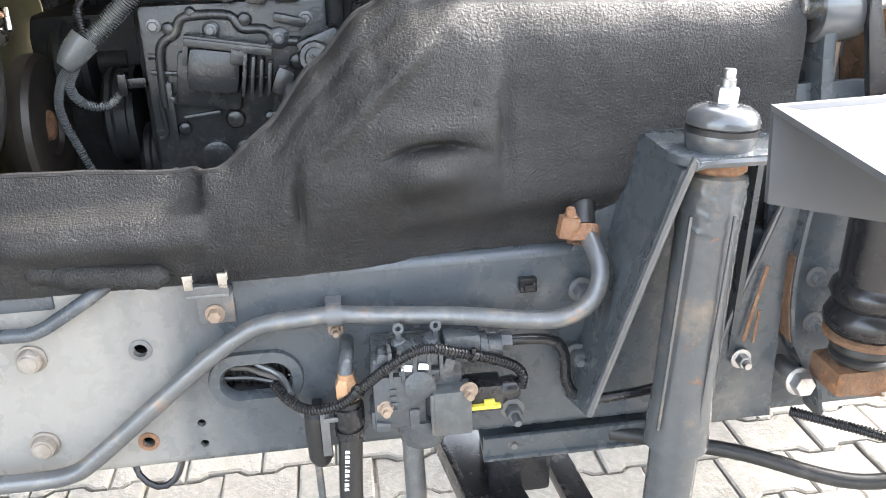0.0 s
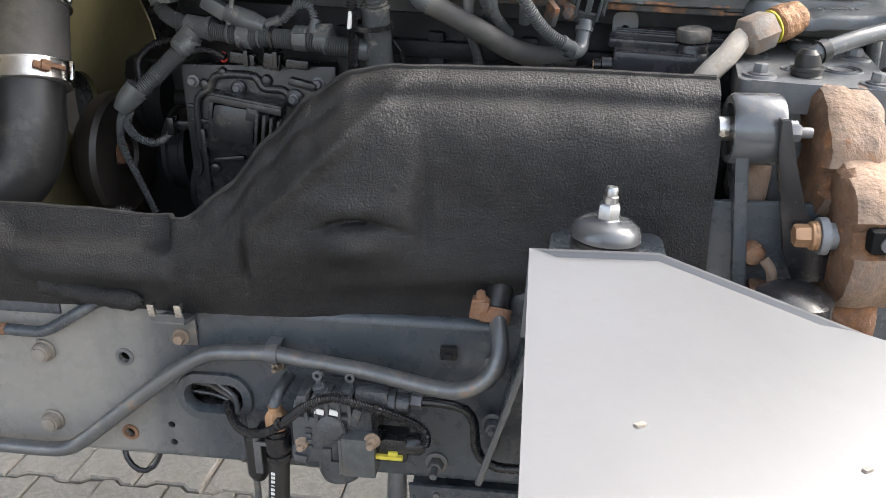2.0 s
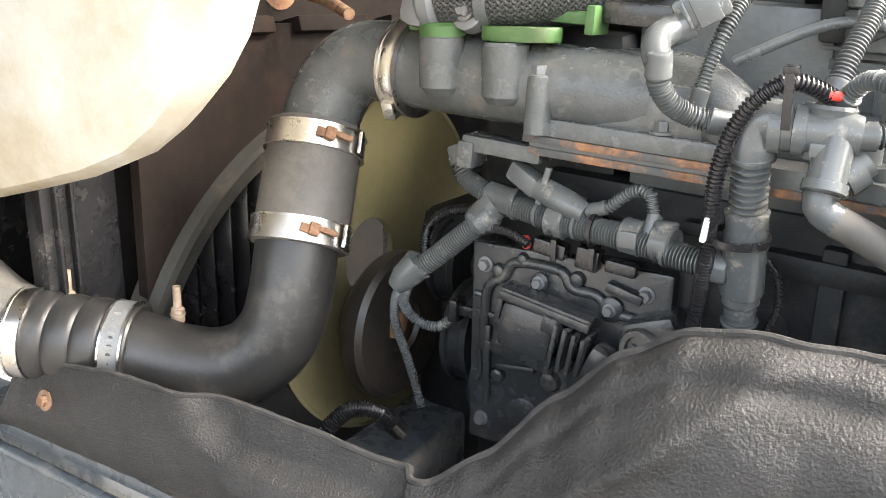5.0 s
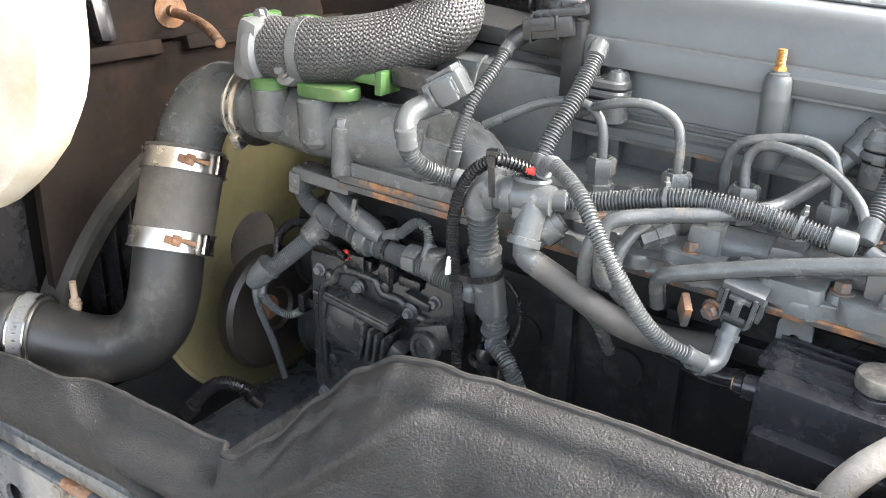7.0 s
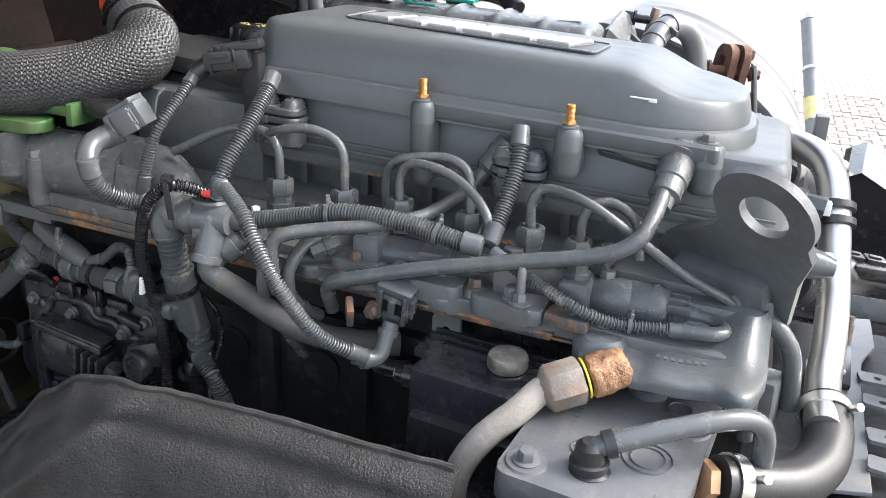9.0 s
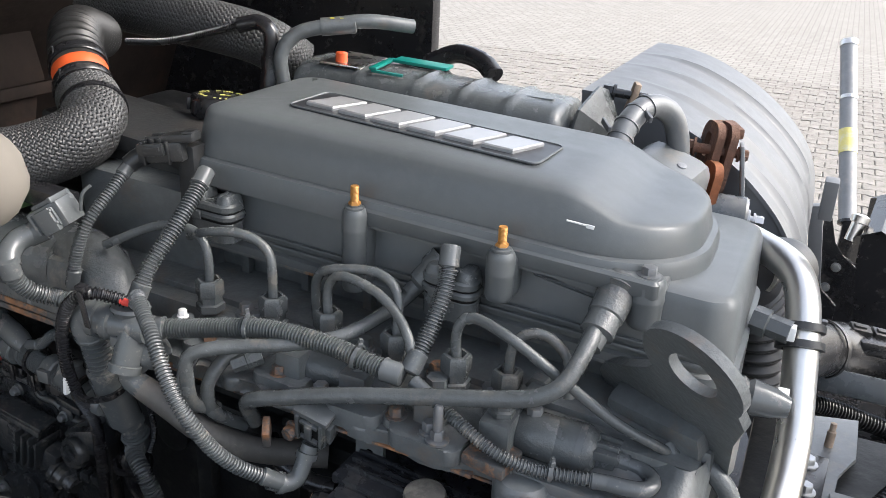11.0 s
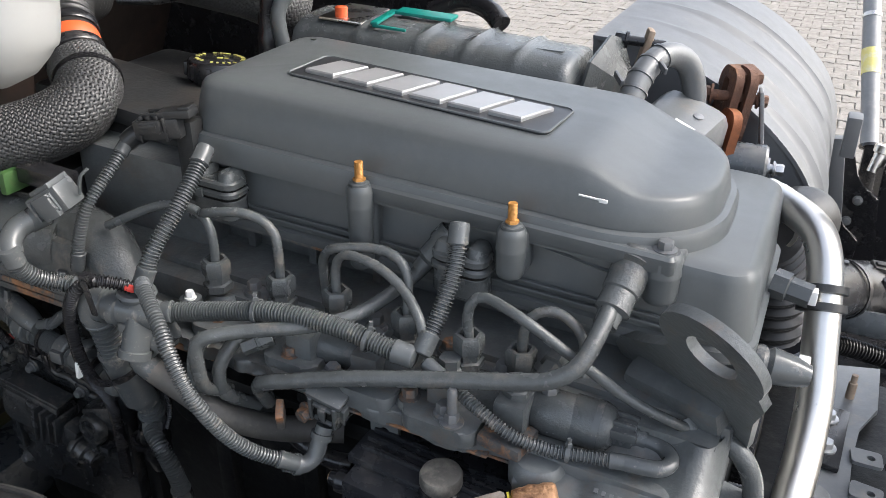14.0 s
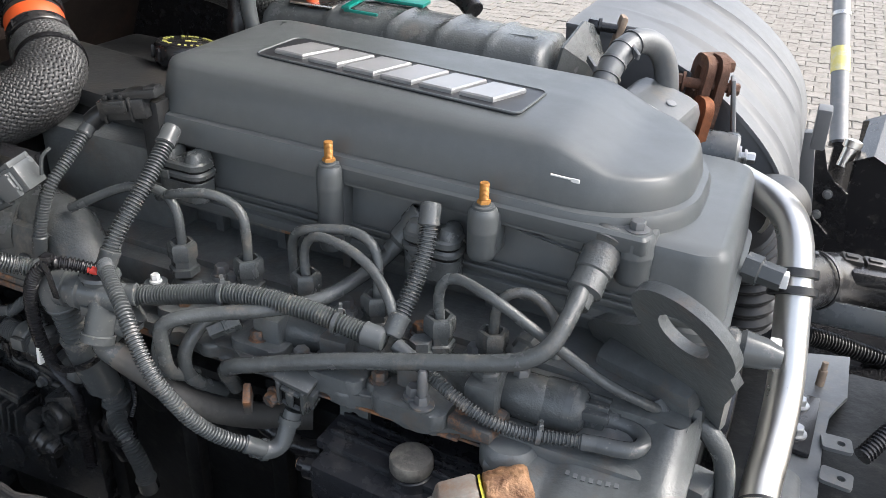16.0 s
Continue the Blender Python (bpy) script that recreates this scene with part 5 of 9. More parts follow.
dome0 = rrect(0.292, 0.432, 1.003, 0.742, (0.04, 0.13, 0.13, 0.05), 14)
dome = []
for (x, y), (x2, y2) in zip(dome0, dome0[1:] + dome0[:1]):
    m_ = max(1, int(math.hypot(x2 - x, y2 - y) / 0.016))
    dome += [(x + (x2 - x) * q / m_, y + (y2 - y) * q / m_) for q in range(m_)]


def dome_top(x):
    t = min(1.0, max(0.0, (x - 0.850) / 0.070))
    return 1.712 - 0.024 * (0.75 * t + 0.25 * t * t * (3 - 2 * t)) - 0.008 * max(0.0, min(1.0, (x - 0.850) / 0.150))


def cut(pts, d, d_front=0.0):
    """The outline drawn in by d, and by d_front more along its near side."""
    return [(x, y + d_front * max(0.0, 1 - (y - 0.432) / 0.10) * min(1.0, max(0.0, (0.98 - x) / 0.1))) for x, y in outline_in(pts, d)]


bm = B()
rings = [[(x, y, 1.605) for x, y in outline_in(dome, -0.012)], [(x, y, 1.632) for x, y in outline_in(dome, -0.012)], [(x, y, 1.640) for x, y in outline_in(dome, -0.008)],
         [(x, y, 1.642) for x, y in dome], [(x, y, 1.646) for x, y in dome]]
for f, d, df in ((0.55, 0.004, 0.006), (0.80, 0.007, 0.011), (0.880, 0.010, 0.014), (0.930, 0.016, 0.019), (0.962, 0.025, 0.026), (0.985, 0.040, 0.036), (1.0, 0.066, 0.048)):
    rings.append([(x, y, 1.646 + (dome_top(x) - 1.646) * f) for x, y in cut(dome, d, df)])
vs = [[bm.verts.new(p) for p in ring] for ring in rings]
k = len(dome)
for a, b in zip(vs, vs[1:]):
    for i in range(k):
        bm.faces.new((a[i], a[(i + 1) % k], b[(i + 1) % k], b[i]))
bm.faces.new(vs[0][::-1])
last = [tuple(w.co) for w in vs[-1]]
prev = vs[-1]
for s_ in (0.2, 0.4, 0.6, 0.8, 0.94):
    ringp = []
    for x, y, z in last:
        cx = min(0.86, max(0.42, x))
        nx = x + (cx - x) * s_
        ringp.append(bm.verts.new((nx, y + (0.592 - y) * s_, dome_top(nx) + 0.003 * s_)))
    for i in range(k):
        bm.faces.new((prev[i], prev[(i + 1) % k], ringp[(i + 1) % k], ringp[i]))
    prev = ringp
bm.faces.new(prev)
bmesh.ops.triangulate(bm, faces=[f for f in bm.faces if len(f.verts) > 4])
part("dome", tilt(bm), M_COVER, cover)


def boss(x, y, zt, stud_len, r=0.0195, h=0.064):
    bm = B()
    lathe(bm, (x, y, zt - h), (0, 0, 1), [(r * 0.82, 0), (r * 0.93, 0.003), (r * 0.97, 0.008), (r, h - 0.031), (r * 1.03, h - 0.029), (r * 1.03, h - 0.027), (r * 1.01, h - 0.025), (r * 1.01, h - 0.010), (r * 0.96, h - 0.004), (r * 0.82, h)], 28)
    box(bm, (x, y + 0.020, zt - h / 2 - 0.002), (2 * r, 0.03, h - 0.008), bevel=0.006)
    part("boss", bm, M_COVER, cover)
    bm = B()
    if stud_len:
        lathe(bm, (x, y, zt), (0, 0, 1), [(0.013, 0), (0.013, 0.003), (0.009, 0.004), (0.009, 0.006)], 16)
        part("stud_seat", bm, M_COVER, cover)
        bm = B()
        lathe(bm, (x, y, zt + 0.003), (0, 0, 1), [(0.0082, 0), (0.0082, 0.006), (0.0072, 0.0072)], 6)
        part("stud_nut", bm, M_STUD, cover)
        bm = B()
        path = [V(x, y, zt + 0.004 + i * 0.0008) for i in range(int((stud_len + 0.008) * 1250))]
        sweep(bm, path, [0.0058 if i % 2 else 0.0053 for i in range(len(path))], 14)
        part("stud", bm, M_STUD, cover, "yellow passivated threaded stud")
    else:
        hexhead(bm, (x, y, zt), (0, 0, 1), 0.0095, 0.010, 1.5)
        part("cover_bolt", bm, M_GREYBOLT, cover, "hexagon flange bolt")


boss(0.578, 0.412, 1.632, 0.020, 0.0168, 0.115)
boss(0.786, 0.406, 1.619, 0.020, 0.0180)
boss(0.959, 0.438, 1.612, 0.0, 0.0215)
bm = B()
a = [(0.815, 0.450, 1.600), (0.93, 0.450, 1.582), (0.93, 0.450, 1.575), (0.815, 0.450, 1.590)]
loft(bm, [a, [(x, 0.428, z) for x, y, z in a]])
a = [(0.81, 0.450, 1.602), (0.935, 0.450, 1.602), (0.935, 0.450, 1.594), (0.81, 0.450, 1.594)]
loft(bm, [a, [(x, 0.426, z) for x, y, z in a]])
part("rib", bm, M_COVER, cover)
bm = B()
led = rrect(0.560, 0.4165, 0.975, 0.450, 0.008, 4)
loft(bm, [[(x, y, 1.609) for x, y in outline_in(led, 0.002)], [(x, y, 1.612) for x, y in led], [(x, y, 1.628) for x, y in led], [(x, y, 1.632) for x, y in outline_in(led, 0.004)]])
part("front_ledge", tilt(bm), M_COVER, cover)
bm = B()
loft(bm, [[(0.822, 0.440, 1.598), (0.822, 0.440, 1.580), (0.822, 0.420, 1.592)], [(0.935, 0.440, 1.570), (0.935, 0.440, 1.560), (0.935, 0.434, 1.566)]])
part("pocket_rib", bm, M_COVER, cover)
bm = B()
box(bm, (0.675, 0.4335, 1.534), (0.76, 0.006, 0.005), bevel=0.0015)
box(bm, (0.675, 0.4335, 1.545), (0.76, 0.005, 0.004), bevel=0.0015)
part("seam_lip", tilt(bm), M_COVER, cover)
# emblem plate with plain silver blocks
EM = pose(0.600, 0.560, 1.7152, 0.6, 2.9, -3.5)
bm = B()
outl = rrect(-0.195, -0.050, 0.195, 0.050, 0.012)
loft(bm, [[(x, y, -0.006) for x, y in outl], [(x, y, 0.0) for x, y in outl]])
bmesh.ops.transform(bm, matrix=EM, verts=bm.verts)
eplate = part("emblem_plate", bm, M_PLATE, cover, "black emblem plate")
bm = B()
path = [EM @ V(x, y, 0.0) for x, y in outl]
sweep(bm, path + [path[0]], [0.0016] * (len(path) + 1), 6)
part("emblem_rim", bm, M_COVER, cover)
for i in range(6):
    cx = -0.142 + 0.0565 * i
    bm = B()
    hh, ww, sl = 0.030 + 0.005 * (1 - abs(i - 2.5) / 2.5), 0.023, 0.010
    a = [(cx - ww - sl, -hh), (cx + ww - sl, -hh), (cx + ww + sl, hh), (cx - ww + sl, hh)]
    a = [(x, y - 0.002) for x, y in a]
    loft(bm, [[(x, y, 0.0) for x, y in a], [(x, y, 0.004) for x, y in a], [(cx + (x - cx) * 0.95, y * 0.95, 0.006) for x, y in a]])
    bmesh.ops.transform(bm, matrix=EM, verts=bm.verts)
    part("emblem_block", bm, M_SILVER, cover, "raised silver emblem block", False)
bm = B()
box(bm, (0.868, 0.4335, 1.662), (0.026, 0.002, 0.0016), (0, 4, 0), bevel=0.0)
box(bm, (0.884, 0.4335, 1.660), (0.010, 0.002, 0.0048), (0, 4, 0), bevel=0.001)
part("paint_scratch", bm, M_LABEL, cover, "white paint scratch")


# ---- lifting eye ----
eye = thing("lifting_eye", (1.03, 0.38, 1.40), "dark grey forged steel engine lifting eye", "lifting eye")
EC = V(1.040, 0.335, 1.566)
eu = V(0.90, -0.43, -0.10).normalized()
en = V(-0.36, -0.78, -0.50).normalized()
ev = en.cross(eu).normalized()
if ev.z < 0:
    ev = -ev
pts = circle(0, 0, 0.064, 30, -28, 208)
pts += [(-0.066, -0.044), (-0.100, -0.072), (-0.140, -0.095), (-0.155, -0.125), (-0.150, -0.19), (0.030, -0.19), (0.045, -0.10), (0.062, -0.050)]
bm = B()
plate(bm, pts, [circle(0.002, 0.0, 0.031, 28)], EC, eu, ev, 0.013)
part("eye_plate", bm, M_ENGD, eye)
bm = B()
box(bm, (1.005, 0.42, 1.42), (0.13, 0.05, 0.10), (20, 0, -20), bevel=0.015)
part("foot", bm, M_ENGD, eye)


# ---- fuel rail and injector lines ----
frail = thing("fuel_rail", (0.7, 0.335, 1.40), "grey common fuel rail with line unions and end sensor", "fuel rail")
bm = B()
lathe(bm, (0.52, 0.333, 1.437), (1, 0.03, -0.05), [(0.020, 0), (0.0255, 0.006), (0.0255, 0.335), (0.029, 0.34), (0.029, 0.375), (0.024, 0.385)], 26)
part("tube", bm, M_ENG, frail)
for x in (0.545, 0.64, 0.745, 0.83):
    bm = B()
    box(bm, (x, 0.325, 1.436 - 0.05 * (x - 0.6)), (0.040, 0.056, 0.050), bevel=0.008)
    lathe(bm, (x, 0.325, 1.455 - 0.05 * (x - 0.6)), (0, 0, 1), [(0.017, 0), (0.017, 0.012), (0.014, 0.014), (0.014, 0.026)], 6)
    part("saddle", bm, M_ENGD, frail)
bm = B()
lathe(bm, (0.895, 0.347, 1.417), (1, 0.05, -0.06), [(0.024, -0.01), (0.0305, 0.0), (0.0305, 0.036), (0.026, 0.046), (0.020, 0.050)], 26)
part("sensor_body", bm, M_ENG, frail)
bm = B()
box(bm, (0.955, 0.350, 1.414), (0.026, 0.034, 0.034), (0, 3, 0), bevel=0.003)
box(bm, (0.958, 0.332, 1.425), (0.030, 0.010, 0.012), bevel=0.002)
lathe(bm, (0.966, 0.350, 1.413), (1, 0, -0.1), [(0.014, 0), (0.012, 0.008), (0.012, 0.016)], 16)
tube([(0.975, 0.350, 1.412), (1.000, 0.347, 1.410), (1.014, 0.332, 1.409), (1.008, 0.314, 1.409), (0.990, 0.307, 1.410), (0.968, 0.305, 1.410)], 0.0098, 14, 0.005, bm)
ring_lathe(bm, (0.925, 0.348, 1.416), (1, 0.03, -0.06), [(0.020, -0.004), (0.031, -0.004), (0.031, 0.004), (0.020, 0.004)], 24)
for dy in (-0.010, 0.008):
    box(bm, (0.955, 0.350 + dy, 1.433), (0.030, 0.005, 0.006), (0, 3, 0), bevel=0.001)
part("plug", bm, M_CONDUIT, frail)


def union(p, axis=(0, 0, 1), s=1.0, mtl=None):
    bm = B()
    a = V(*axis).normalized()
    lathe(bm, V(*p) - a * 0.036 * s, axis, [(0.0200 * s, 0), (0.0200 * s, 0.010 * s), (0.0165 * s, 0.012 * s), (0.0165 * s, 0.022 * s)], 6)
    ring_lathe(bm, V(*p) - a * 0.014 * s, axis, [(0.0085 * s, 0.016 * s), (0.0085 * s, 0.0), (0.0185 * s, 0.0), (0.0195 * s, 0.003 * s), (0.0195 * s, 0.020 * s), (0.0170 * s, 0.024 * s), (0.0125 * s, 0.0245 * s)], 6)
    return bm


def fuel_line(name, pts, nuts=(), r=0.0066, label="grey painted steel fuel injection line with hexagon unions"):
    ob = thing(name, pts[0], label, "fuel line", "fuel lines")
    part("line", tube(pts, r, 12, 0.008), M_ENG, ob)
    for p in nuts:
        part("union_nut", union(p), M_ENG, ob)
    return ob


fuel_line("fuel_line", [(0.389, 0.345, 1.505), (0.388, 0.347, 1.540), (0.380, 0.350, 1.563), (0.362, 0.352, 1.577), (0.33, 0.350, 1.580), (0.29, 0.345, 1.57), (0.22, 0.33, 1.535)], [(0.389, 0.345, 1.505)])
fuel_line("fuel_line", [(0.488, 0.352, 1.500), (0.486, 0.355, 1.545), (0.479, 0.358, 1.568), (0.460, 0.358, 1.582), (0.43, 0.350, 1.590), (0.385, 0.345, 1.582), (0.34, 0.37, 1.56)], [(0.488, 0.352, 1.500)])
fuel_line("fuel_line", [(0.571, 0.356, 1.497), (0.567, 0.362, 1.530), (0.573, 0.364, 1.549), (0.592, 0.362, 1.558), (0.637, 0.356, 1.552), (0.675, 0.345, 1.535), (0.705, 0.325, 1.512), (0.715, 0.318, 1.48)], [(0.571, 0.356, 1.497)])
fuel_line("fuel_line", [(0.542, 0.375, 1.480), (0.541, 0.374, 1.525), (0.550, 0.370, 1.548), (0.568, 0.368, 1.560), (0.62, 0.376, 1.567), (0.652, 0.374, 1.560), (0.668, 0.366, 1.540), (0.674, 0.352, 1.495)], [(0.674, 0.350, 1.495)])
fuel_line("fuel_line", [(0.760, 0.345, 1.490), (0.758, 0.345, 1.525), (0.763, 0.346, 1.543), (0.780, 0.348, 1.552), (0.835, 0.330, 1.545), (0.90, 0.335, 1.505), (0.96, 0.345, 1.465), (1.005, 0.36, 1.440), (1.02, 0.375, 1.425)], [(0.760, 0.345, 1.490)])
fuel_line("fuel_line", [(0.821, 0.363, 1.476), (0.823, 0.367, 1.515), (0.835, 0.372, 1.532), (0.86, 0.378, 1.535), (0.89, 0.372, 1.515), (0.90, 0.36, 1.47)], [(0.821, 0.362, 1.476)])

leak1 = thing("return_line", (0.55, 0.28, 1.47), "grey painted return line pushed into the rocker cover", "fuel line")
part("line", tube([(0.690, 0.422, 1.562), (0.672, 0.412, 1.540), (0.645, 0.385, 1.512), (0.610, 0.325, 1.494), (0.56, 0.285, 1.488), (0.50, 0.257, 1.482), (0.465, 0.235, 1.478), (0.448, 0.225, 1.468), (0.447, 0.222, 1.445), (0.447, 0.23, 1.40), (0.45, 0.27, 1.37)], 0.0095, 12, 0.008), M_ENG, leak1)
bm = B()
lathe(bm, (0.688, 0.425, 1.565), (-0.55, -0.45, -0.7), [(0.021, -0.02), (0.021, 0.0), (0.018, 0.004), (0.017, 0.024), (0.0115, 0.030), (0.0115, 0.044)], 20)
part("elbow", bm, M_ENG, leak1)
leak2 = thing("return_line", (0.8, 0.32, 1.46), "long grey painted return line from the rocker cover", "fuel line")
part("line", tube([(0.918, 0.395, 1.566), (0.915, 0.355, 1.545), (0.906, 0.315, 1.520), (0.885, 0.300, 1.503), (0.850, 0.295, 1.490), (0.74, 0.283, 1.467), (0.64, 0.270, 1.446), (0.56, 0.258, 1.425), (0.525, 0.255, 1.414), (0.508, 0.26, 1.400), (0.505, 0.28, 1.36)], 0.0105, 12, 0.008), M_ENG, leak2)
bm = B()
lathe(bm, (0.926, 0.432, 1.585), (-0.12, -0.72, -0.5), [(0.030, -0.015), (0.030, 0.0), (0.024, 0.004), (0.022, 0.035), (0.020, 0.037), (0.021, 0.060), (0.015, 0.064), (0.014, 0.080)], 24)
part("socket", bm, M_ENG, leak2)

for pts in ([(0.475, 0.29, 1.455), (0.465, 0.27, 1.445), (0.455, 0.25, 1.415), (0.458, 0.255, 1.375), (0.48, 0.29, 1.34)],
            [(0.43, 0.26, 1.455), (0.42, 0.245, 1.42), (0.42, 0.25, 1.36), (0.43, 0.29, 1.30), (0.43, 0.33, 1.25)]):
    bm = tube(pts, 0.0095, 12, 0.008)
    solo("fuel_pipe", bm, M_ENG, "short bent grey fuel pipe at the head", "fuel line")
bm = B()
lathe(bm, (0.505, 0.300, 1.452), (-0.7, -0.6, -0.3), [(0.013, 0), (0.013, 0.02), (0.0115, 0.021), (0.0115, 0.04)], 6)
solo("pipe_union", bm, M_ENG, "grey hexagon pipe union on the head", "union")
bm = B()
lathe(bm, (0.86, 0.385, 1.465), (-0.2, -0.9, -0.2), [(0.018, 0), (0.018, 0.012), (0.013, 0.014), (0.013, 0.04)], 6)
solo("pipe_union", bm, M_ENG, "grey hexagon pipe union on the head", "union")
bm = B()
box(bm, (0.548, 0.246, 1.378), (0.010, 0.028, 0.032), (25, 0, 30), bevel=0.003)
hexhead(bm, (0.575, 0.268, 1.378), (-0.2, -1, -0.1), 0.010, 0.012, 1.3)
solo("pipe_clip", bm, M_GASKET, "rust-tinged pipe clip with bolt", "clip")

# bulkhead grommets where looms enter the cover
for x, z in ((0.345, 1.580), (0.712, 1.566)):
    g = thing("injector_loom_plug", (x, 0.40, z), "dark grey moulded loom plug housing on the rocker cover side", "connector", "loom plugs")
    outl = rrect(x - 0.030, 0.388, x + 0.048, 0.440, 0.020, 6)
    for nm, z0_, z1_, d_ in (("body", -0.046, -0.014, 0.003), ("collar", -0.012, -0.002, 0.0), ("lid", 0.000, 0.012, 0.0015)):
        bm = B()
        loft(bm, [[(px, py, z + z0_) for px, py in outline_in(outl, d_ + 0.002)], [(px, py, z + z0_ + 0.002) for px, py in outline_in(outl, d_)],
                  [(px, py, z + z1_ - 0.003) for px, py in outline_in(outl, d_)], [(px, py, z + z1_) for px, py in outline_in(outl, d_ + 0.003)]])
        part(nm, tilt(bm), M_ENG, g)
    # near-black core darkens the joint between the plug tiers
    bm = B()
    loft(bm, [[(px, py, z + q) for px, py in outline_in(outl, 0.004)] for q in (-0.016, 0.004)])
    part("shading_line", tilt(bm), M_DARKCORE, g)
    for dx in (-0.012, 0.030):
        bm = B()
        hump = rrect(x + dx - 0.013, 0.393, x + dx + 0.013, 0.436, 0.011, 6)
        loft(bm, [[(px, py, z + 0.010) for px, py in hump], [(px, py, z + 0.018) for px, py in outline_in(hump, 0.0015)], [(px, py, z + 0.023) for px, py in outline_in(hump, 0.005)], [(px, py, z + 0.024) for px, py in outline_in(hump, 0.009)]])
        part("hump", tilt(bm), M_ENG, g)
    bm = B()
    box(bm, (x - 0.006, 0.3865, z - 0.007), (0.014, 0.004, 0.012), bevel=0.001)
    part("latch", tilt(bm), M_ENG, g)


# ---- corrugated looms ----
def loom(pts, r, label, material=None, ends=True, pitch=0.0043):
    ob = thing("loom_conduit", pts[0], label, "conduit", "engine looms")
    r *= 0.86
    part("sleeve", corrugated(pts, r, pitch, 0.2, 12), material or M_CONDUIT, ob)
    if ends:
        for a, b in ((0, 1), (-1, -2)):
            p, q = Vector(pts[a]), Vector(pts[b])
            bm = B()
            lathe(bm, p - (q - p).normalized() * 0.006, q - p, [(r * 0.75, 0), (r * 1.02, 0.0015), (r * 1.13, 0.005), (r * 1.13, 0.023), (r * 1.17, 0.024), (r * 1.17, 0.027), (r * 1.05, 0.028)], 18)
            part("end_cap", bm, material or M_CONDUIT, ob)
    return ob


def tie(p, axis, r, m=None):
    a = V(*axis).normalized()
    bm = B()
    ring_lathe(bm, p, axis, [(r * 0.95, -0.0025), (r + 0.0016, -0.0025), (r + 0.0016, 0.0025), (r * 0.95, 0.0025)], 18)
    n = a.cross(V(0, 1, 0)).normalized()
    n = n if n.z > 0 else -n
    lathe(bm, V(*p) + n * r, n, [(0.0042, 0), (0.0042, 0.006), (0.003, 0.007), (0.003, 0.012)], 4)
    solo("cable_tie", bm, m or M_CONDUIT, "cable tie round a corrugated loom", "cable tie", "loom ties")


G_LOOM = "grey paint-sprayed corrugated engine loom conduit"
loom([(0.352, 0.395, 1.646), (0.356, 0.362, 1.622), (0.353, 0.320, 1.585), (0.342, 0.285, 1.545), (0.335, 0.264, 1.505)], 0.0135, G_LOOM)
loom([(0.343, 0.255, 1.500), (0.368, 0.232, 1.530), (0.395, 0.210, 1.528), (0.430, 0.187, 1.512), (0.462, 0.168, 1.478), (0.492, 0.160, 1.440), (0.520, 0.175, 1.388), (0.545, 0.195, 1.355), (0.580, 0.222, 1.330)], 0.0115, G_LOOM)
loom([(0.360, 0.255, 1.474), (0.40, 0.270, 1.476), (0.466, 0.280, 1.489), (0.53, 0.287, 1.500), (0.61, 0.297, 1.494), (0.674, 0.300, 1.481), (0.705, 0.300, 1.478)], 0.0150, G_LOOM)
loom([(0.724, 0.395, 1.612), (0.728, 0.376, 1.572), (0.722, 0.345, 1.520), (0.716, 0.310, 1.484)], 0.0135, G_LOOM)
loom([(0.725, 0.305, 1.470), (0.760, 0.300, 1.452), (0.800, 0.286, 1.440), (0.845, 0.278, 1.424), (0.885, 0.288, 1.411), (0.92, 0.297, 1.409), (0.972, 0.306, 1.410)], 0.0098, G_LOOM)
loom([(0.176, 0.205, 1.545), (0.174, 0.212, 1.520), (0.183, 0.228, 1.496), (0.205, 0.252, 1.480), (0.24, 0.262, 1.474)], 0.0145, G_LOOM)
loom([(0.228, 0.385, 1.642), (0.226, 0.345, 1.612), (0.215, 0.308, 1.575), (0.202, 0.294, 1.528), (0.195, 0.288, 1.485)], 0.0105, G_LOOM)
loom([(0.270, 0.240, 1.465), (0.269, 0.250, 1.42), (0.268, 0.262, 1.365)], 0.0240, G_LOOM, pitch=0.0075)
loom([(0.264, 0.292, 1.292), (0.264, 0.300, 1.265), (0.263, 0.312, 1.225)], 0.0215, G_LOOM, pitch=0.0075)
loom([(0.262, 0.312, 1.222), (0.275, 0.288, 1.228), (0.305, 0.272, 1.215), (0.325, 0.272, 1.170), (0.325, 0.28, 1.12)], 0.0155, G_LOOM)
loom([(0.338, 0.242, 1.512), (0.317, 0.224, 1.524), (0.298, 0.213, 1.525), (0.272, 0.209, 1.504), (0.252, 0.213, 1.468), (0.242, 0.218, 1.426), (0.239, 0.224, 1.383), (0.236, 0.238, 1.34), (0.225, 0.268, 1.28), (0.216, 0.28, 1.22), (0.215, 0.28, 1.12)], 0.0105, "black corrugated wiring conduit tied to the loom", M_BLACK, False, 0.0048)
loom([(0.275, 0.295, 1.335), (0.298, 0.300, 1.310), (0.303, 0.305, 1.265), (0.29, 0.305, 1.225)], 0.0052, "thin black corrugated wiring conduit", M_BLACK, False, 0.0045)
loom([(-0.150, 0.356, 1.395), (-0.135, 0.350, 1.362), (-0.100, 0.340, 1.345), (-0.065, 0.334, 1.338)], 0.0170, G_LOOM)
loom([(-0.060, 0.330, 1.336), (0.0, 0.318, 1.330), (0.060, 0.302, 1.327), (0.135, 0.285, 1.326), (0.205, 0.272, 1.318), (0.250, 0.268, 1.315)], 0.0195, G_LOOM)
loom([(-0.075, 0.322, 1.318), (-0.110, 0.322, 1.290), (-0.155, 0.318, 1.250), (-0.195, 0.305, 1.215)], 0.0185, G_LOOM)
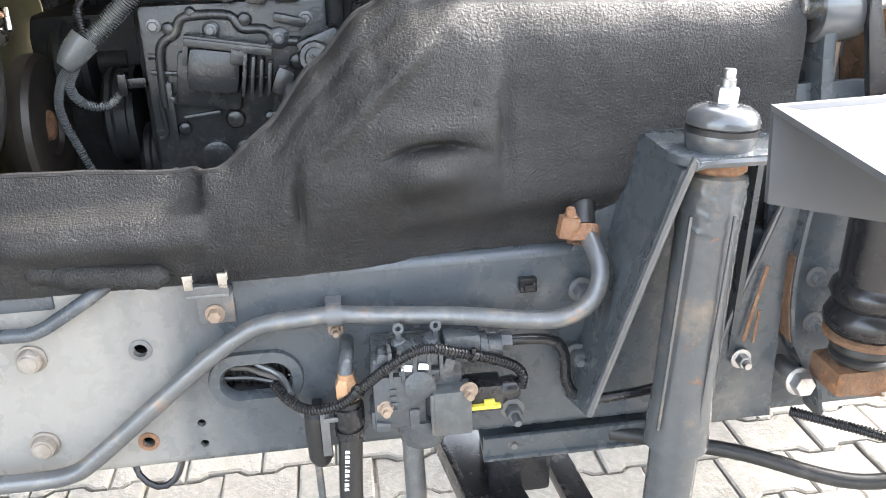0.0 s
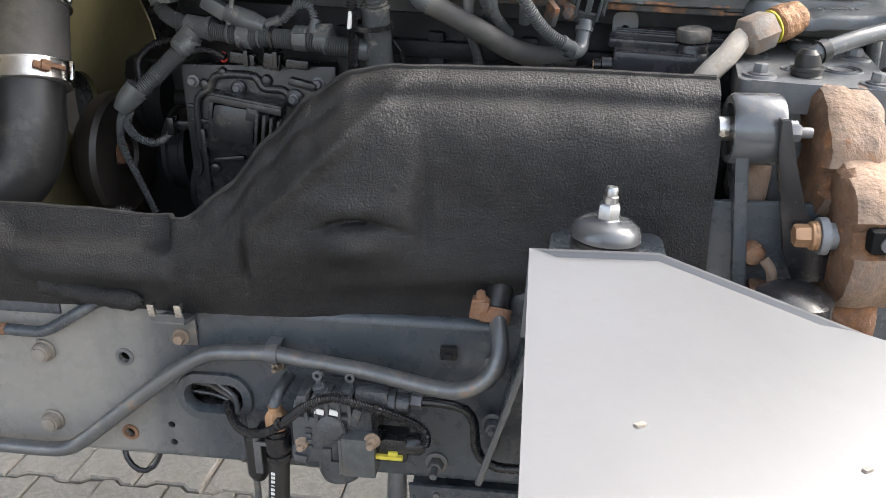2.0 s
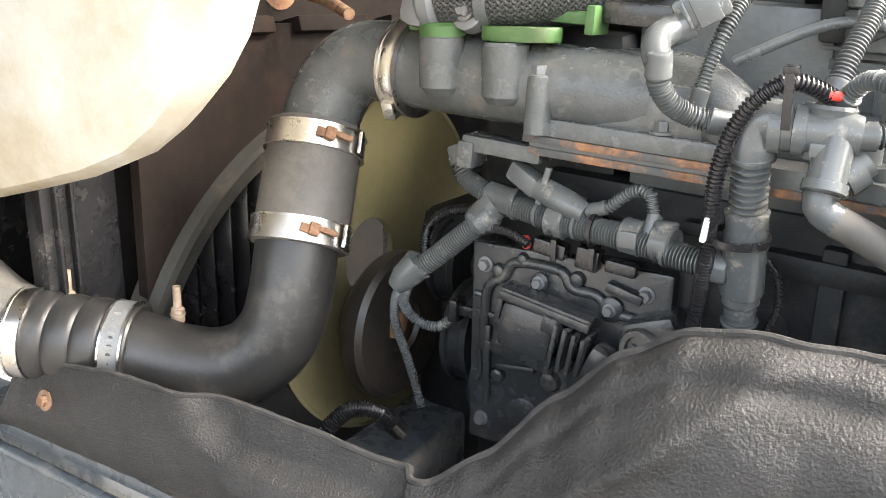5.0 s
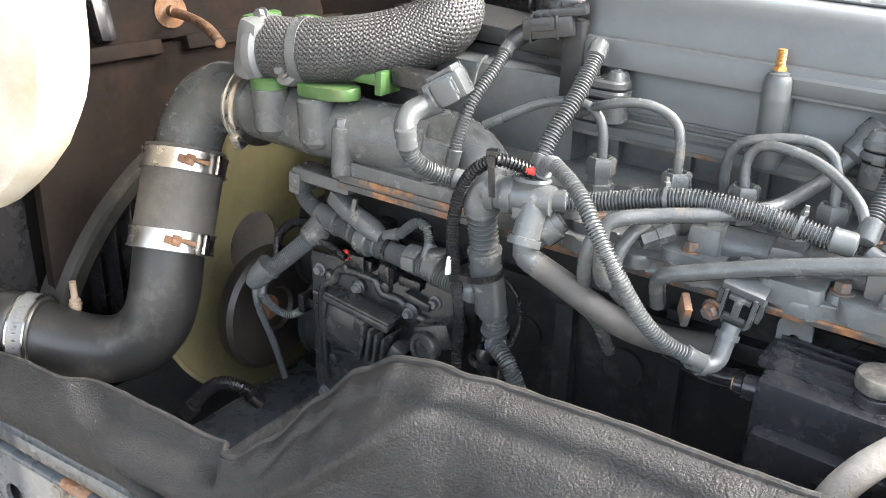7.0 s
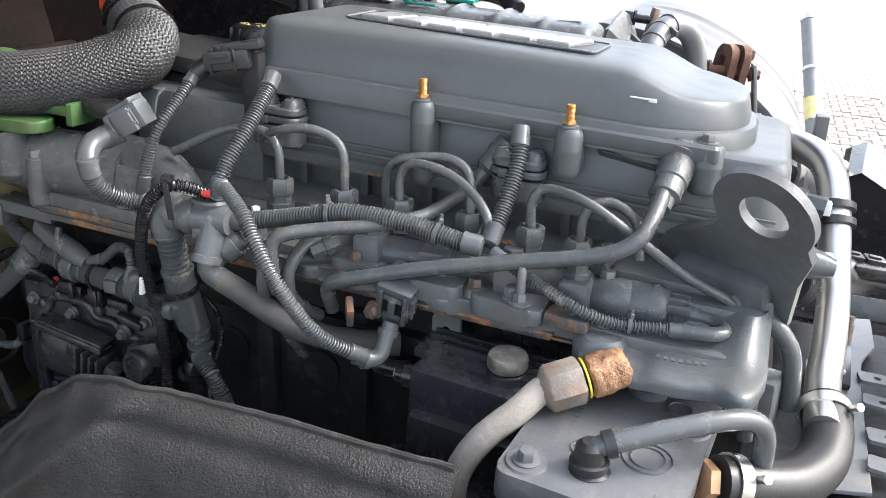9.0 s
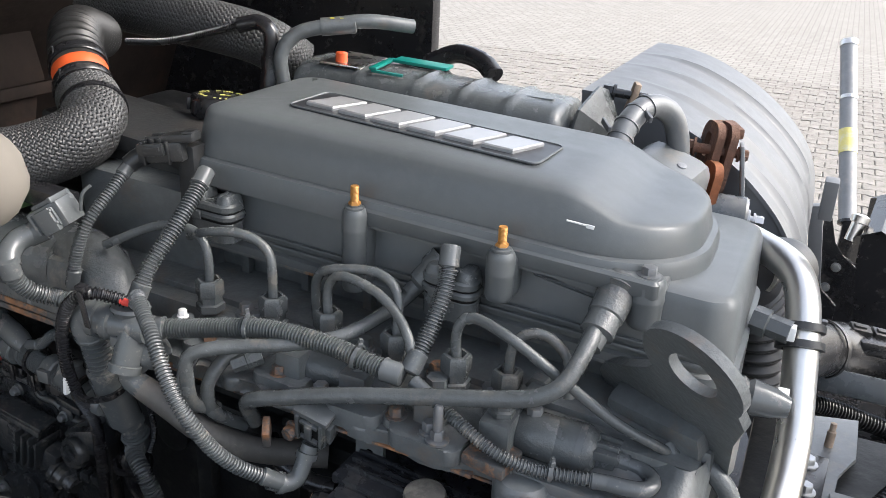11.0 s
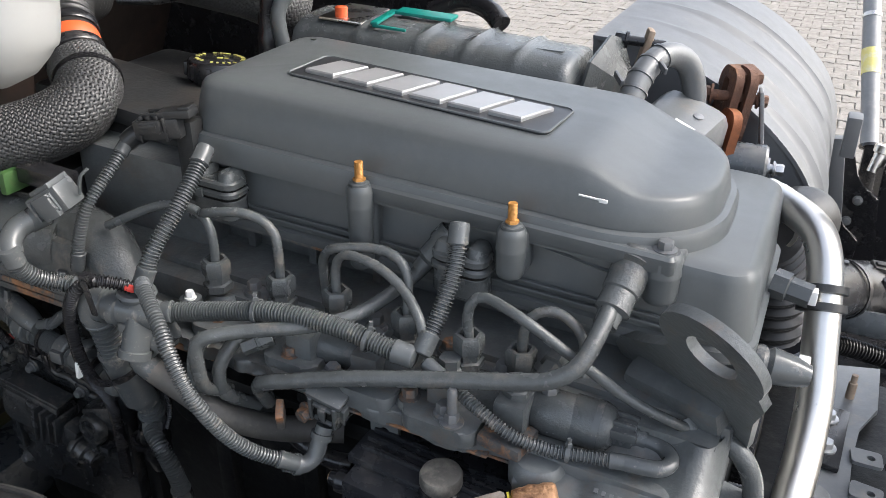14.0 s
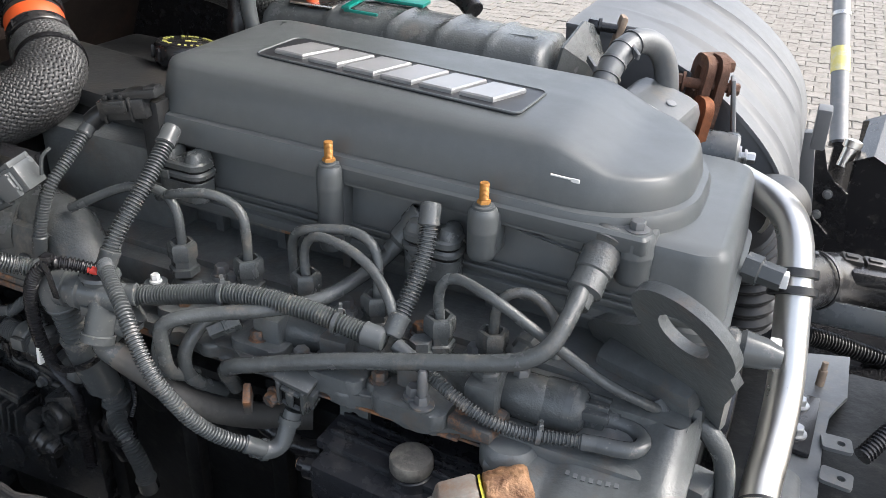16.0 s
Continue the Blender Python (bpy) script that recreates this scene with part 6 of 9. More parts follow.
loom([(-0.200, 0.300, 1.205), (-0.230, 0.320, 1.175), (-0.250, 0.345, 1.12), (-0.235, 0.36, 1.05), (-0.21, 0.36, 0.98)], 0.0085, G_LOOM, None, False)
loom([(-0.205, 0.315, 1.195), (-0.225, 0.330, 1.160), (-0.212, 0.345, 1.130), (-0.180, 0.355, 1.122), (-0.150, 0.365, 1.145)], 0.0095, G_LOOM, None, False)
loom([(-0.19, 0.335, 1.235), (-0.195, 0.350, 1.275), (-0.16, 0.355, 1.305), (-0.10, 0.352, 1.315)], 0.0095, "black corrugated wiring conduit beside the loom", M_BLACK, False)
loom([(0.075, 0.300, 1.350), (0.100, 0.300, 1.358), (0.125, 0.300, 1.380), (0.150, 0.296, 1.380), (0.157, 0.292, 1.350), (0.155, 0.286, 1.338)], 0.0098, G_LOOM)
loom([(-0.09, 0.322, 1.290), (-0.065, 0.312, 1.303), (-0.030, 0.305, 1.300), (-0.01, 0.302, 1.292)], 0.0075, "black corrugated wiring conduit at the control unit", M_BLACK, False)
loom([(-0.28, 0.18, 0.97), (-0.26, 0.20, 1.005), (-0.235, 0.22, 1.028), (-0.20, 0.24, 1.022), (-0.18, 0.26, 0.99)], 0.0150, "black corrugated conduit low beside the fan", M_BLACK)

for p_, a_, r_ in (((0.50, 0.2835, 1.4955), (1, 0.1, 0.1), 0.0148), ((0.648, 0.299, 1.487), (1, 0.03, -0.2), 0.0148), ((0.905, 0.293, 1.410), (1, 0.2, -0.05), 0.0092), ((0.06, 0.302, 1.327), (1, -0.2, 0), 0.0172), ((0.182, 0.277, 1.321), (1, -0.2, -0.1), 0.0172), ((0.0, 0.318, 1.330), (1, -0.2, 0), 0.0172)):
    tie(p_, a_, r_)

# tee piece, vertical sleeve and ties
tee = thing("loom_tee", (0.33, 0.245, 1.47), "grey moulded loom tee piece with four branches", "connector")
bm = B()
lathe(bm, (0.285, 0.238, 1.478), (1, 0.1, -0.02), [(0.026, 0), (0.026, 0.012), (0.0225, 0.013), (0.0225, 0.022), (0.026, 0.023), (0.026, 0.034), (0.0225, 0.036), (0.0225, 0.07), (0.019, 0.085)], 22)
lathe(bm, (0.336, 0.248, 1.470), (0.05, 0.05, 1), [(0.022, -0.02), (0.022, 0.022), (0.026, 0.030), (0.024, 0.034)], 20)
lathe(bm, (0.348, 0.240, 1.474), (-0.05, -0.35, -0.9), [(0.019, 0), (0.019, 0.045), (0.022, 0.046), (0.022, 0.056)], 18)
box(bm, (0.340, 0.224, 1.462), (0.026, 0.012, 0.014), bevel=0.002)
part("body", bm, M_CONDUIT, tee)
bm = tube([(0.271, 0.240, 1.455), (0.270, 0.240, 1.474), (0.276, 0.240, 1.484), (0.295, 0.240, 1.482)], 0.0245, 18, 0.006)
part("elbow", bm, M_CONDUIT, tee)
bm = B()
lathe(bm, (0.268, 0.262, 1.365), (-0.03, 0.33, -1), [(0.0225, -0.008), (0.0235, 0.0), (0.0245, 0.030), (0.0245, 0.082), (0.0225, 0.084)], 24)
part("lower_sleeve", bm, M_CONDUIT, tee)
bm = B()
ring_lathe(bm, (0.262, 0.255, 1.356), (0.03, -0.1, 1), [(0.030, -0.004), (0.035, -0.004), (0.035, 0.004), (0.030, 0.004)], 22)
part("cable_tie", bm, M_BLACK, tee, "black cable tie")
bm = B()
box(bm, (0.305, 0.203, 1.508), (0.009, 0.003, 0.055), (8, 0, 0), bevel=0.001)
box(bm, (0.305, 0.205, 1.538), (0.015, 0.012, 0.009), (8, 0, 0), bevel=0.002)
part("tie_head", bm, M_BLACK, tee, "upright cable tie")
bm = B()
lathe(bm, (0.336, 0.236, 1.514), (1, 0.2, -0.1), [(0.005, 0), (0.005, 0.010), (0.004, 0.012)], 14)
part("red_tip", bm, M_RED, tee, "red conduit tip")
bm = B()
box(bm, (0.2360, 0.2205, 1.368), (0.0065, 0.010, 0.028), (0, 8, 0), bevel=0.003)
solo("white_tag", bm, M_LABEL, "white tape tag on the black conduit", "tag")
bm = B()
box(bm, (0.262, 0.292, 1.222), (0.012, 0.006, 0.012), (20, 0, 20), bevel=0.002)
solo("blue_clip", bm, M_BLUE, "small blue locking clip on a plug", "clip")
bm = B()
lathe(bm, (0.255, 0.305, 1.215), (0.1, 0.05, -1), [(0.017, 0), (0.022, 0.01), (0.022, 0.05), (0.015, 0.08)], 16)
ring_lathe(bm, (0.258, 0.300, 1.195), (0, 0.05, 1), [(0.024, -0.004), (0.030, -0.004), (0.030, 0.004), (0.024, 0.004)], 18)
solo("loom_plug", bm, M_BLACK, "black round loom plug below the sleeve", "connector")

# tee on the upper left loom with collars
LC = "grey moulded coupling on the control unit loom"
bm = B()
lathe(bm, (-0.085, 0.338, 1.340), (1, -0.15, -0.06), [(0.021, 0), (0.021, 0.04), (0.0225, 0.042), (0.0225, 0.05)], 18)
lathe(bm, (-0.070, 0.332, 1.335), (-0.7, -0.1, -0.75), [(0.022, 0.0), (0.022, 0.045), (0.020, 0.048)], 18)
solo("loom_tee", bm, M_CONDUIT, "grey moulded tee on the control unit loom", "connector")
for x in (0.02, 0.125, 0.165):
    bm = B()
    lathe(bm, (x, 0.312 - 0.17 * x, 1.3285), (1, -0.17, -0.03), [(0.0225, 0), (0.0225, 0.022), (0.020, 0.024)], 18)
    if x == 0.125:
        box(bm, (0.137, 0.266, 1.330), (0.022, 0.008, 0.020), bevel=0.002)
    if x == 0.165:
        lathe(bm, (0.175, 0.286, 1.330), (0, 0, 1), [(0.015, 0), (0.015, 0.022), (0.012, 0.024)], 16)
    solo("loom_coupling", bm, M_CONDUIT, LC, "connector", "loom couplings")
bm = B()
lathe(bm, (-0.195, 0.305, 1.222), (-0.5, -0.15, -0.6), [(0.021, -0.02), (0.021, 0.012), (0.016, 0.030), (0.014, 0.034)], 16)
solo("loom_coupling", bm, M_CONDUIT, LC, "connector", "loom couplings")
bm = B()
box(bm, (-0.022, 0.318, 1.375), (0.050, 0.028, 0.026), (0, 28, -10), bevel=0.005)
lathe(bm, (0.0, 0.312, 1.366), (1, -0.2, -0.3), [(0.017, 0), (0.018, 0.02), (0.018, 0.05), (0.013, 0.075)], 16)
box(bm, (0.010, 0.300, 1.372), (0.008, 0.006, 0.05), (0, 15, 0), bevel=0.001)
solo("loom_plug", bm, M_CONDUIT, "grey rectangular loom plug on the bracket", "connector")
for x in (0.03, 0.085):
    bm = B()
    ring_lathe(bm, (x, 0.314 - 0.17 * x, 1.326), (1, -0.17, 0), [(0.021, -0.003), (0.024, -0.003), (0.024, 0.003), (0.021, 0.003)], 18)
    box(bm, (x, 0.300 - 0.17 * x, 1.292), (0.008, 0.004, 0.028), bevel=0.001)
    solo("cable_tie", bm, M_BLACK, "black cable tie round the loom", "cable tie", "cable ties")

# sensor with right-angle plug at the filter side
sens = thing("pressure_sensor", (0.595, 0.27, 1.36), "black sensor with a locking plug and angled conduit", "sensor")
SM = pose(0.606, 0.276, 1.396, 18, 12, 0)
bm = B()
box(bm, (0, 0, 0), (0.042, 0.036, 0.054), bevel=0.004, m=SM)
box(bm, (0, 0, 0.026), (0.050, 0.042, 0.010), bevel=0.003, m=SM)
box(bm, (0, 0, -0.030), (0.034, 0.030, 0.014), bevel=0.005, m=SM)
part("plug", bm, M_CONDUIT, sens)
for c_, s_ in (((-0.017, -0.020, 0.002), (0.005, 0.008, 0.046)), ((0.017, -0.020, 0.002), (0.005, 0.008, 0.046)), ((0, -0.021, 0.016), (0.026, 0.006, 0.006)), ((0, -0.021, -0.014), (0.026, 0.006, 0.005)), ((0.0, -0.023, 0.002), (0.010, 0.006, 0.026)), ((0.024, -0.004, 0.0), (0.006, 0.022, 0.030)), ((-0.024, -0.004, 0.0), (0.006, 0.022, 0.030)), ((0, -0.017, -0.033), (0.024, 0.006, 0.008))):
    bm = B()
    box(bm, c_, s_, bevel=0.0014, m=SM)
    part("latch", bm, M_CONDUIT, sens)
# dark plate paints the shade behind the latch bars
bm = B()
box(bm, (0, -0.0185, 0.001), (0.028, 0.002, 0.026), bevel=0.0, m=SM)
part("latch_gap_shade", bm, M_DARKCORE, sens)
bm = tube([(0.600, 0.266, 1.364), (0.597, 0.256, 1.345), (0.594, 0.244, 1.326), (0.584, 0.230, 1.322), (0.570, 0.217, 1.331)], 0.0115, 16, 0.005)
ring_lathe(bm, (0.598, 0.260, 1.352), (0.1, 0.4, 0.9), [(0.011, -0.004), (0.0145, -0.004), (0.0145, 0.004), (0.011, 0.004)], 18)
ring_lathe(bm, (0.580, 0.227, 1.324), (-0.7, -0.7, 0.3), [(0.011, -0.004), (0.0140, -0.004), (0.0140, 0.004), (0.011, 0.004)], 18)
part("angled_boot", bm, M_CONDUIT, sens)

# thick hose going down behind the loom
hz = thing("breather_hose", (0.40, 0.24, 1.35), "matt grey rubber hose with an angled quick connector", "hose")
part("hose", tube([(0.352, 0.236, 1.395), (0.395, 0.240, 1.374), (0.446, 0.248, 1.345), (0.485, 0.275, 1.318), (0.53, 0.31, 1.30), (0.58, 0.34, 1.295)], 0.0165, 16, r_end=0.019), M_HOSE, hz)
bm = tube([(0.375, 0.262, 1.450), (0.355, 0.250, 1.432), (0.340, 0.236, 1.414), (0.345, 0.235, 1.400), (0.358, 0.237, 1.392)], 0.0170, 16, 0.006)
ring_lathe(bm, (0.362, 0.254, 1.438), (0.7, 0.4, 0.6), [(0.016, -0.010), (0.022, -0.010), (0.022, 0.010), (0.016, 0.010)], 18)
part("connector", bm, M_CONDUIT, hz)


# ---- intake side ----
man = thing("intake_manifold", (0.0, 0.33, 1.44), "dark grey cast intake manifold with bolted flange", "manifold")
bm = B()
path = spline([(-0.228, 0.347, 1.504), (-0.14, 0.338, 1.501), (-0.03, 0.330, 1.495), (0.06, 0.335, 1.490), (0.13, 0.345, 1.485)], 0.01)
sweep(bm, path, [0.056 - 0.004 * i / len(path) for i in range(len(path))], 28)
box(bm, (0.10, 0.345, 1.470), (0.22, 0.10, 0.09), (0, 3, 0), bevel=0.025)
tube([(0.06, 0.345, 1.500), (0.13, 0.350, 1.504), (0.185, 0.345, 1.494), (0.225, 0.330, 1.465), (0.245, 0.318, 1.425)], 0.040, 24, 0.008, bm)
part("runner", bm, M_ENG, man)
bm = B()
box(bm, (0.115, 0.335, 1.443), (0.25, 0.105, 0.022), (0, 3, 0), bevel=0.004)
part("flange", bm, M_ENG, man)
bm = B()
box(bm, (0.115, 0.333, 1.427), (0.26, 0.100, 0.010), (0, 3, 0), bevel=0.002)
part("gasket", bm, M_GASKET, man, "rusty gasket edge")
bm = B()
for x, z in ((-0.138, 1.488), (-0.045, 1.482)):
    lathe(bm, (x, 0.292, z), (0, -0.05, 1), [(0.022, -0.01), (0.030, 0.0), (0.030, 0.062), (0.026, 0.066)], 22)
lathe(bm, (0.005, 0.285, 1.440), (0, 0, 1), [(0.018, 0), (0.016, 0.055), (0.015, 0.068)], 18)
part("boss", bm, M_ENG, man)
for x, y, z in ((0.005, 0.285, 1.507), (0.156, 0.295, 1.452)):
    bm = B()
    hexhead(bm, (x, y, z), (0, 0, 1), 0.0095, 0.012, 1.4)
    part("bolt", bm, M_GREYBOLT, man)
bm = B()
ring_lathe(bm, (-0.222, 0.347, 1.503), (1, -0.05, -0.05), [(0.054, -0.014), (0.064, -0.013), (0.0670, -0.008), (0.0670, 0.008), (0.064, 0.012), (0.054, 0.013)], 44)
for e_ in (-0.012, 0.012):
    ring_lathe(bm, V(-0.222, 0.347, 1.503) + V(1, -0.05, -0.05) * e_, (1, -0.05, -0.05), [(0.060, -0.002), (0.0685, -0.002), (0.0685, 0.002), (0.060, 0.002)], 44)
box(bm, (-0.226, 0.300, 1.450), (0.020, 0.016, 0.026), (25, 0, 0), bevel=0.003)
part("clamp_band", bm, M_STEEL, man, "worn V-band clamp")
bm = B()
box(bm, (-0.055, 0.322, 1.412), (0.115, 0.045, 0.022), (0, 4, 0), bevel=0.005)
box(bm, (-0.105, 0.318, 1.400), (0.024, 0.045, 0.036), (0, 4, 0), bevel=0.005)
part("bracket", bm, M_ENG, man)

duct = thing("charge_air_pipe", (-0.29, 0.28, 1.40), "dark grey elbow pipe joining hose and manifold", "pipe")
bm = tube([(-0.361, 0.302, 1.390), (-0.354, 0.314, 1.440), (-0.336, 0.332, 1.484), (-0.302, 0.344, 1.507), (-0.262, 0.348, 1.509), (-0.225, 0.347, 1.504)], 0.0570, 28, 0.008)
part("elbow", bm, M_ENG, duct)

cah = thing("charge_air_hose", (-0.33, 0.2, 1.10), "black bent rubber charge air hose with bright clamps", "hose")
part("coupling", tube([(-0.363, 0.308, 1.412), (-0.354, 0.276, 1.340), (-0.341, 0.232, 1.248)], 0.0690, 36, 0.01), M_HOSE, cah, "brown-grey silicone coupling sleeve")
part("bend", tube([(-0.345, 0.245, 1.290), (-0.341, 0.226, 1.235), (-0.340, 0.210, 1.180), (-0.350, 0.195, 1.130), (-0.380, 0.175, 1.090), (-0.425, 0.148, 1.070), (-0.480, 0.117, 1.075), (-0.535, 0.087, 1.093), (-0.60, 0.05, 1.108)], 0.0605, 36, 0.008), M_RUBBER, cah)


def band(p, axis, r, wdt, bolt_dir):
    bm = B()
    ring_lathe(bm, p, axis, [(r, -wdt / 2), (r + 0.0025, -wdt / 2), (r + 0.0025, wdt / 2), (r, wdt / 2)], 40)
    axis = V(*axis).normalized()
    b = V(*bolt_dir)
    b = (b - axis * b.dot(axis)).normalized()
    side = axis.cross(b)
    ob = part("clamp", bm, M_STEEL, cah, "bright steel hose clamp with rusty screw")
    m = Matrix.Translation(V(*p) + b * (r + 0.0025)) @ Matrix((side, b, axis)).transposed().to_4x4()
    bm = B()
    box(bm, (0.0, 0.005, 0.0), (0.016, 0.011, wdt * 0.62), (0, 8, 0), bevel=0.003, m=m)
    box(bm, (0.020, 0.005, 0.0), (0.026, 0.009, 0.008), (0, 8, 0), bevel=0.003, m=m)
    box(bm, (-0.013, 0.004, 0.0), (0.014, 0.006, 0.013), (0, 8, 0), bevel=0.002, m=m)
    part("clamp_screw", bm, M_RUST, ob)
    for e in (-1, 1):
        bm = B()
        ring_lathe(bm, V(*p) + axis * (e * (wdt / 2 + 0.001)), axis, [(r - 0.001, -0.0014), (r + 0.0042, -0.0014), (r + 0.0042, 0.0014), (r - 0.001, 0.0014)], 40)
        part("clamp_lip", bm, M_STEEL, ob)
    bm = B()
    box(bm, (0.050, -0.010, 0.0), (0.006, 0.014, wdt * 1.1), (0, 0, 35), bevel=0.002, m=m)
    part("clamp_ear", bm, M_STEEL, ob)


band((-0.3605, 0.299, 1.388), (-0.14, 0.46, 1), 0.0700, 0.030, (0.78, -0.62, 0))
band((-0.3430, 0.239, 1.266), (-0.14, 0.46, 1), 0.0700, 0.030, (0.78, -0.62, 0))
bm = B()
path = resample(spline([(-0.525, 0.088, 1.100), (-0.585, 0.056, 1.107), (-0.672, 0.010, 1.117)]), 0.003)
sweep(bm, path, [0.0605 + 0.0055 * abs(math.sin(math.pi * i / 13)) ** 0.6 for i in range(len(path))], 32)
part("bellows", bm, M_RUBBER, cah, "dusty bulged rubber coupling")
for p, w_ in (((-0.668, 0.012, 1.117), 0.011), ((-0.543, 0.079, 1.102), 0.015)):
    bm = B()
    ring_lathe(bm, p, (0.87, 0.48, -0.09), [(0.060, -w_), (0.0665, -w_), (0.0665, w_), (0.060, w_)], 40)
    cl = part("clamp", bm, M_SHEET if w_ > 0.012 else M_STEEL, cah, "worn printed hose clamp")
    for e in (-1, 1):
        bm = B()
        ring_lathe(bm, V(*p) + V(0.87, 0.48, -0.09).normalized() * (e * w_), (0.87, 0.48, -0.09), [(0.060, -0.0016), (0.0680, -0.0016), (0.0680, 0.0016), (0.060, 0.0016)], 40)
        part("clamp_lip", bm, M_STEEL, cl)
for k in range(6):
    bm = B()
    up_, ou_ = V(0.08, 0.04, 1.0).normalized(), V(0.48, -0.87, 0.0)
    c_ = V(-0.543, 0.079, 1.102) + (ou_ * math.cos(radians(20 + 9 * k)) + up_ * math.sin(radians(20 + 9 * k))) * 0.0672
    box(bm, c_, (0.010, 0.0012, 0.004), (0, 0, 29), bevel=0)
    part("print_bar", bm, M_GREYALU, cah)
bm = tube([(-0.655, 0.020, 1.115), (-0.72, -0.005, 1.14), (-0.82, -0.03, 1.21), (-0.95, -0.03, 1.25)], 0.062, 24, 0.01)
part("cast_elbow", bm, mat("corroded_casting", (0.11, 0.105, 0.095), 0.7, 0.1, 0.25, (0.06, 0.05, 0.04), 0.4, 14.0, 0.6, 140.0), cah, "corroded cast aluminium elbow")

# EGR valve, heat sleeve
egr = thing("egr_valve", (-0.1, 0.33, 1.55), "green painted cast valve body with grey clamp arm", "valve")
bm = B()
extrude_poly(bm, rrect(-0.080, 0.272, 0.022, 0.326, 0.024), (0, 0, 1.548), (1, 0, 0), (0, 1, 0), 0.018, 0.003)
box(bm, (0.02, 0.330, 1.578), (0.075, 0.030, 0.016), (0, 3, 0), bevel=0.006)
box(bm, (0.055, 0.332, 1.575), (0.012, 0.05, 0.034), (0, 3, 0), bevel=0.003)
lathe(bm, (-0.138, 0.292, 1.552), (0, -0.1, 1), [(0.031, 0), (0.031, 0.014), (0.026, 0.018)], 20)
box(bm, (-0.190, 0.335, 1.605), (0.020, 0.09, 0.10), (0, 0, 10), bevel=0.010)
lathe(bm, (-0.125, 0.372, 1.612), (0.1, 0.2, 1), [(0.040, 0), (0.038, 0.018), (0.028, 0.034), (0.010, 0.040)], 24)
box(bm, (-0.06, 0.392, 1.628), (0.09, 0.030, 0.014), (0, 4, 8), bevel=0.005)
part("green_body", bm, M_GREEN, egr, "grass-green painted casting")
bm = B()
box(bm, (-0.160, 0.300, 1.608), (0.040, 0.085, 0.095), (0, 14, 0), bevel=0.018)
lathe(bm, (-0.165, 0.300, 1.603), (1, 0.1, 0.05), [(0.048, 0), (0.053, 0.006), (0.053, 0.020), (0.047, 0.026)], 30)
lathe(bm, (-0.098, 0.292, 1.578), (0, -1, 0.3), [(0.022, -0.01), (0.022, 0.010), (0.016, 0.012)], 18)
part("clamp_arm", bm, M_SHEET, egr, "grey cast clamp arm")
for p in ((-0.098, 0.278, 1.582), (-0.155, 0.30, 1.655)):
    bm = B()
    hexhead(bm, p, (0, -1, 0.3), 0.009, 0.010, 1.4)
    part("bolt", bm, M_GREYBOLT, egr)
bm = B()
box(bm, (0.105, 0.345, 1.582), (0.085, 0.035, 0.026), (0, 4, 0), bevel=0.004)
part("actuator", bm, M_BLACK, egr)

SLEEVE = [(-0.150, 0.305, 1.605), (-0.105, 0.312, 1.606), (-0.04, 0.328, 1.610), (0.025, 0.362, 1.620), (0.068, 0.402, 1.635), (0.086, 0.440, 1.652), (0.070, 0.480, 1.672), (0.028, 0.510, 1.688)]
egrp = thing("exhaust_pipe_sleeve", (0.0, 0.38, 1.60), "curved pipe wrapped in grey braided heat sleeve", "pipe")
part("inner_pipe", tube(SLEEVE, 0.0458, 24, 0.01), M_DARKCORE, egrp)


def braid(pts, r, n=40, turns=1.0, wide=0.0033, wave=0.0011):
    """Two sets of flat strands in a plain weave round a path."""
    path = resample(spline(pts, 0.006), 0.0016)
    tan, fr = frames(path)
    m = len(path)
    verts, faces = [], []
    for d in (1, -1):
        for s in range(n):
            for i in range(m):
                a = 2 * math.pi * (s / n + d * turns * i / m)
                rr = r + wave * d * max(-1.0, min(1.0, 1.5 * math.cos(2 * math.pi * n * turns * i / m)))
                u, w = fr[i]
                rad = u * math.cos(a) + w * math.sin(a)
                cen = path[i] + rad * rr
                side = (u * -math.sin(a) + w * math.cos(a)) * wide
                k = len(verts)
                verts += [cen + side, cen + side * 0.45 + rad * 0.0009, cen - side * 0.45 + rad * 0.0009, cen - side, cen - rad * 0.0006]
                if i:
                    faces += [(k - 5 + q, k - 5 + (q + 1) % 5, k + (q + 1) % 5, k + q) for q in range(5)]
    me = bpy.data.meshes.new("weave")
    me.from_pydata(verts, [], faces)
    bm = B()
    bm.from_mesh(me)
    bpy.data.meshes.remove(me)
    return bm


tagged(part("braided_sleeve", braid(SLEEVE, 0.0480, 40, 1.25, 0.0027, 0.0010), M_BRAID, egrp), "", kind="stuff")
bm = B()
sp = spline(SLEEVE, 0.01)
ring_lathe(bm, sp[6], (sp[8] - sp[5]), [(0.0490, -0.008), (0.0512, -0.008), (0.0512, 0.008), (0.0490, 0.008)], 36)
part("strap", bm, M_ENG, egrp, "grey metal strap")
bm = B()
ring_lathe(bm, sp[-5], sp[-4] - sp[-6], [(0.0480, -0.005), (0.0515, -0.005), (0.0515, 0.005), (0.0480, 0.005)], 36)
part("black_strap", bm, M_BLACK, egrp)
HB = [(0.040, 0.504, 1.684), (0.020, 0.516, 1.692), (-0.002, 0.530, 1.710), (-0.030, 0.552, 1.735), (-0.062, 0.582, 1.757), (-0.105, 0.635, 1.765), (-0.160, 0.730, 1.740)]
bm = B()
path = resample(spline(HB, 0.005), 0.003)
sweep(bm, path, [0.043 + (0.0020 * math.sin(2 * math.pi * i / 5) if i > 34 else 0.0) for i in range(len(path))], 28)
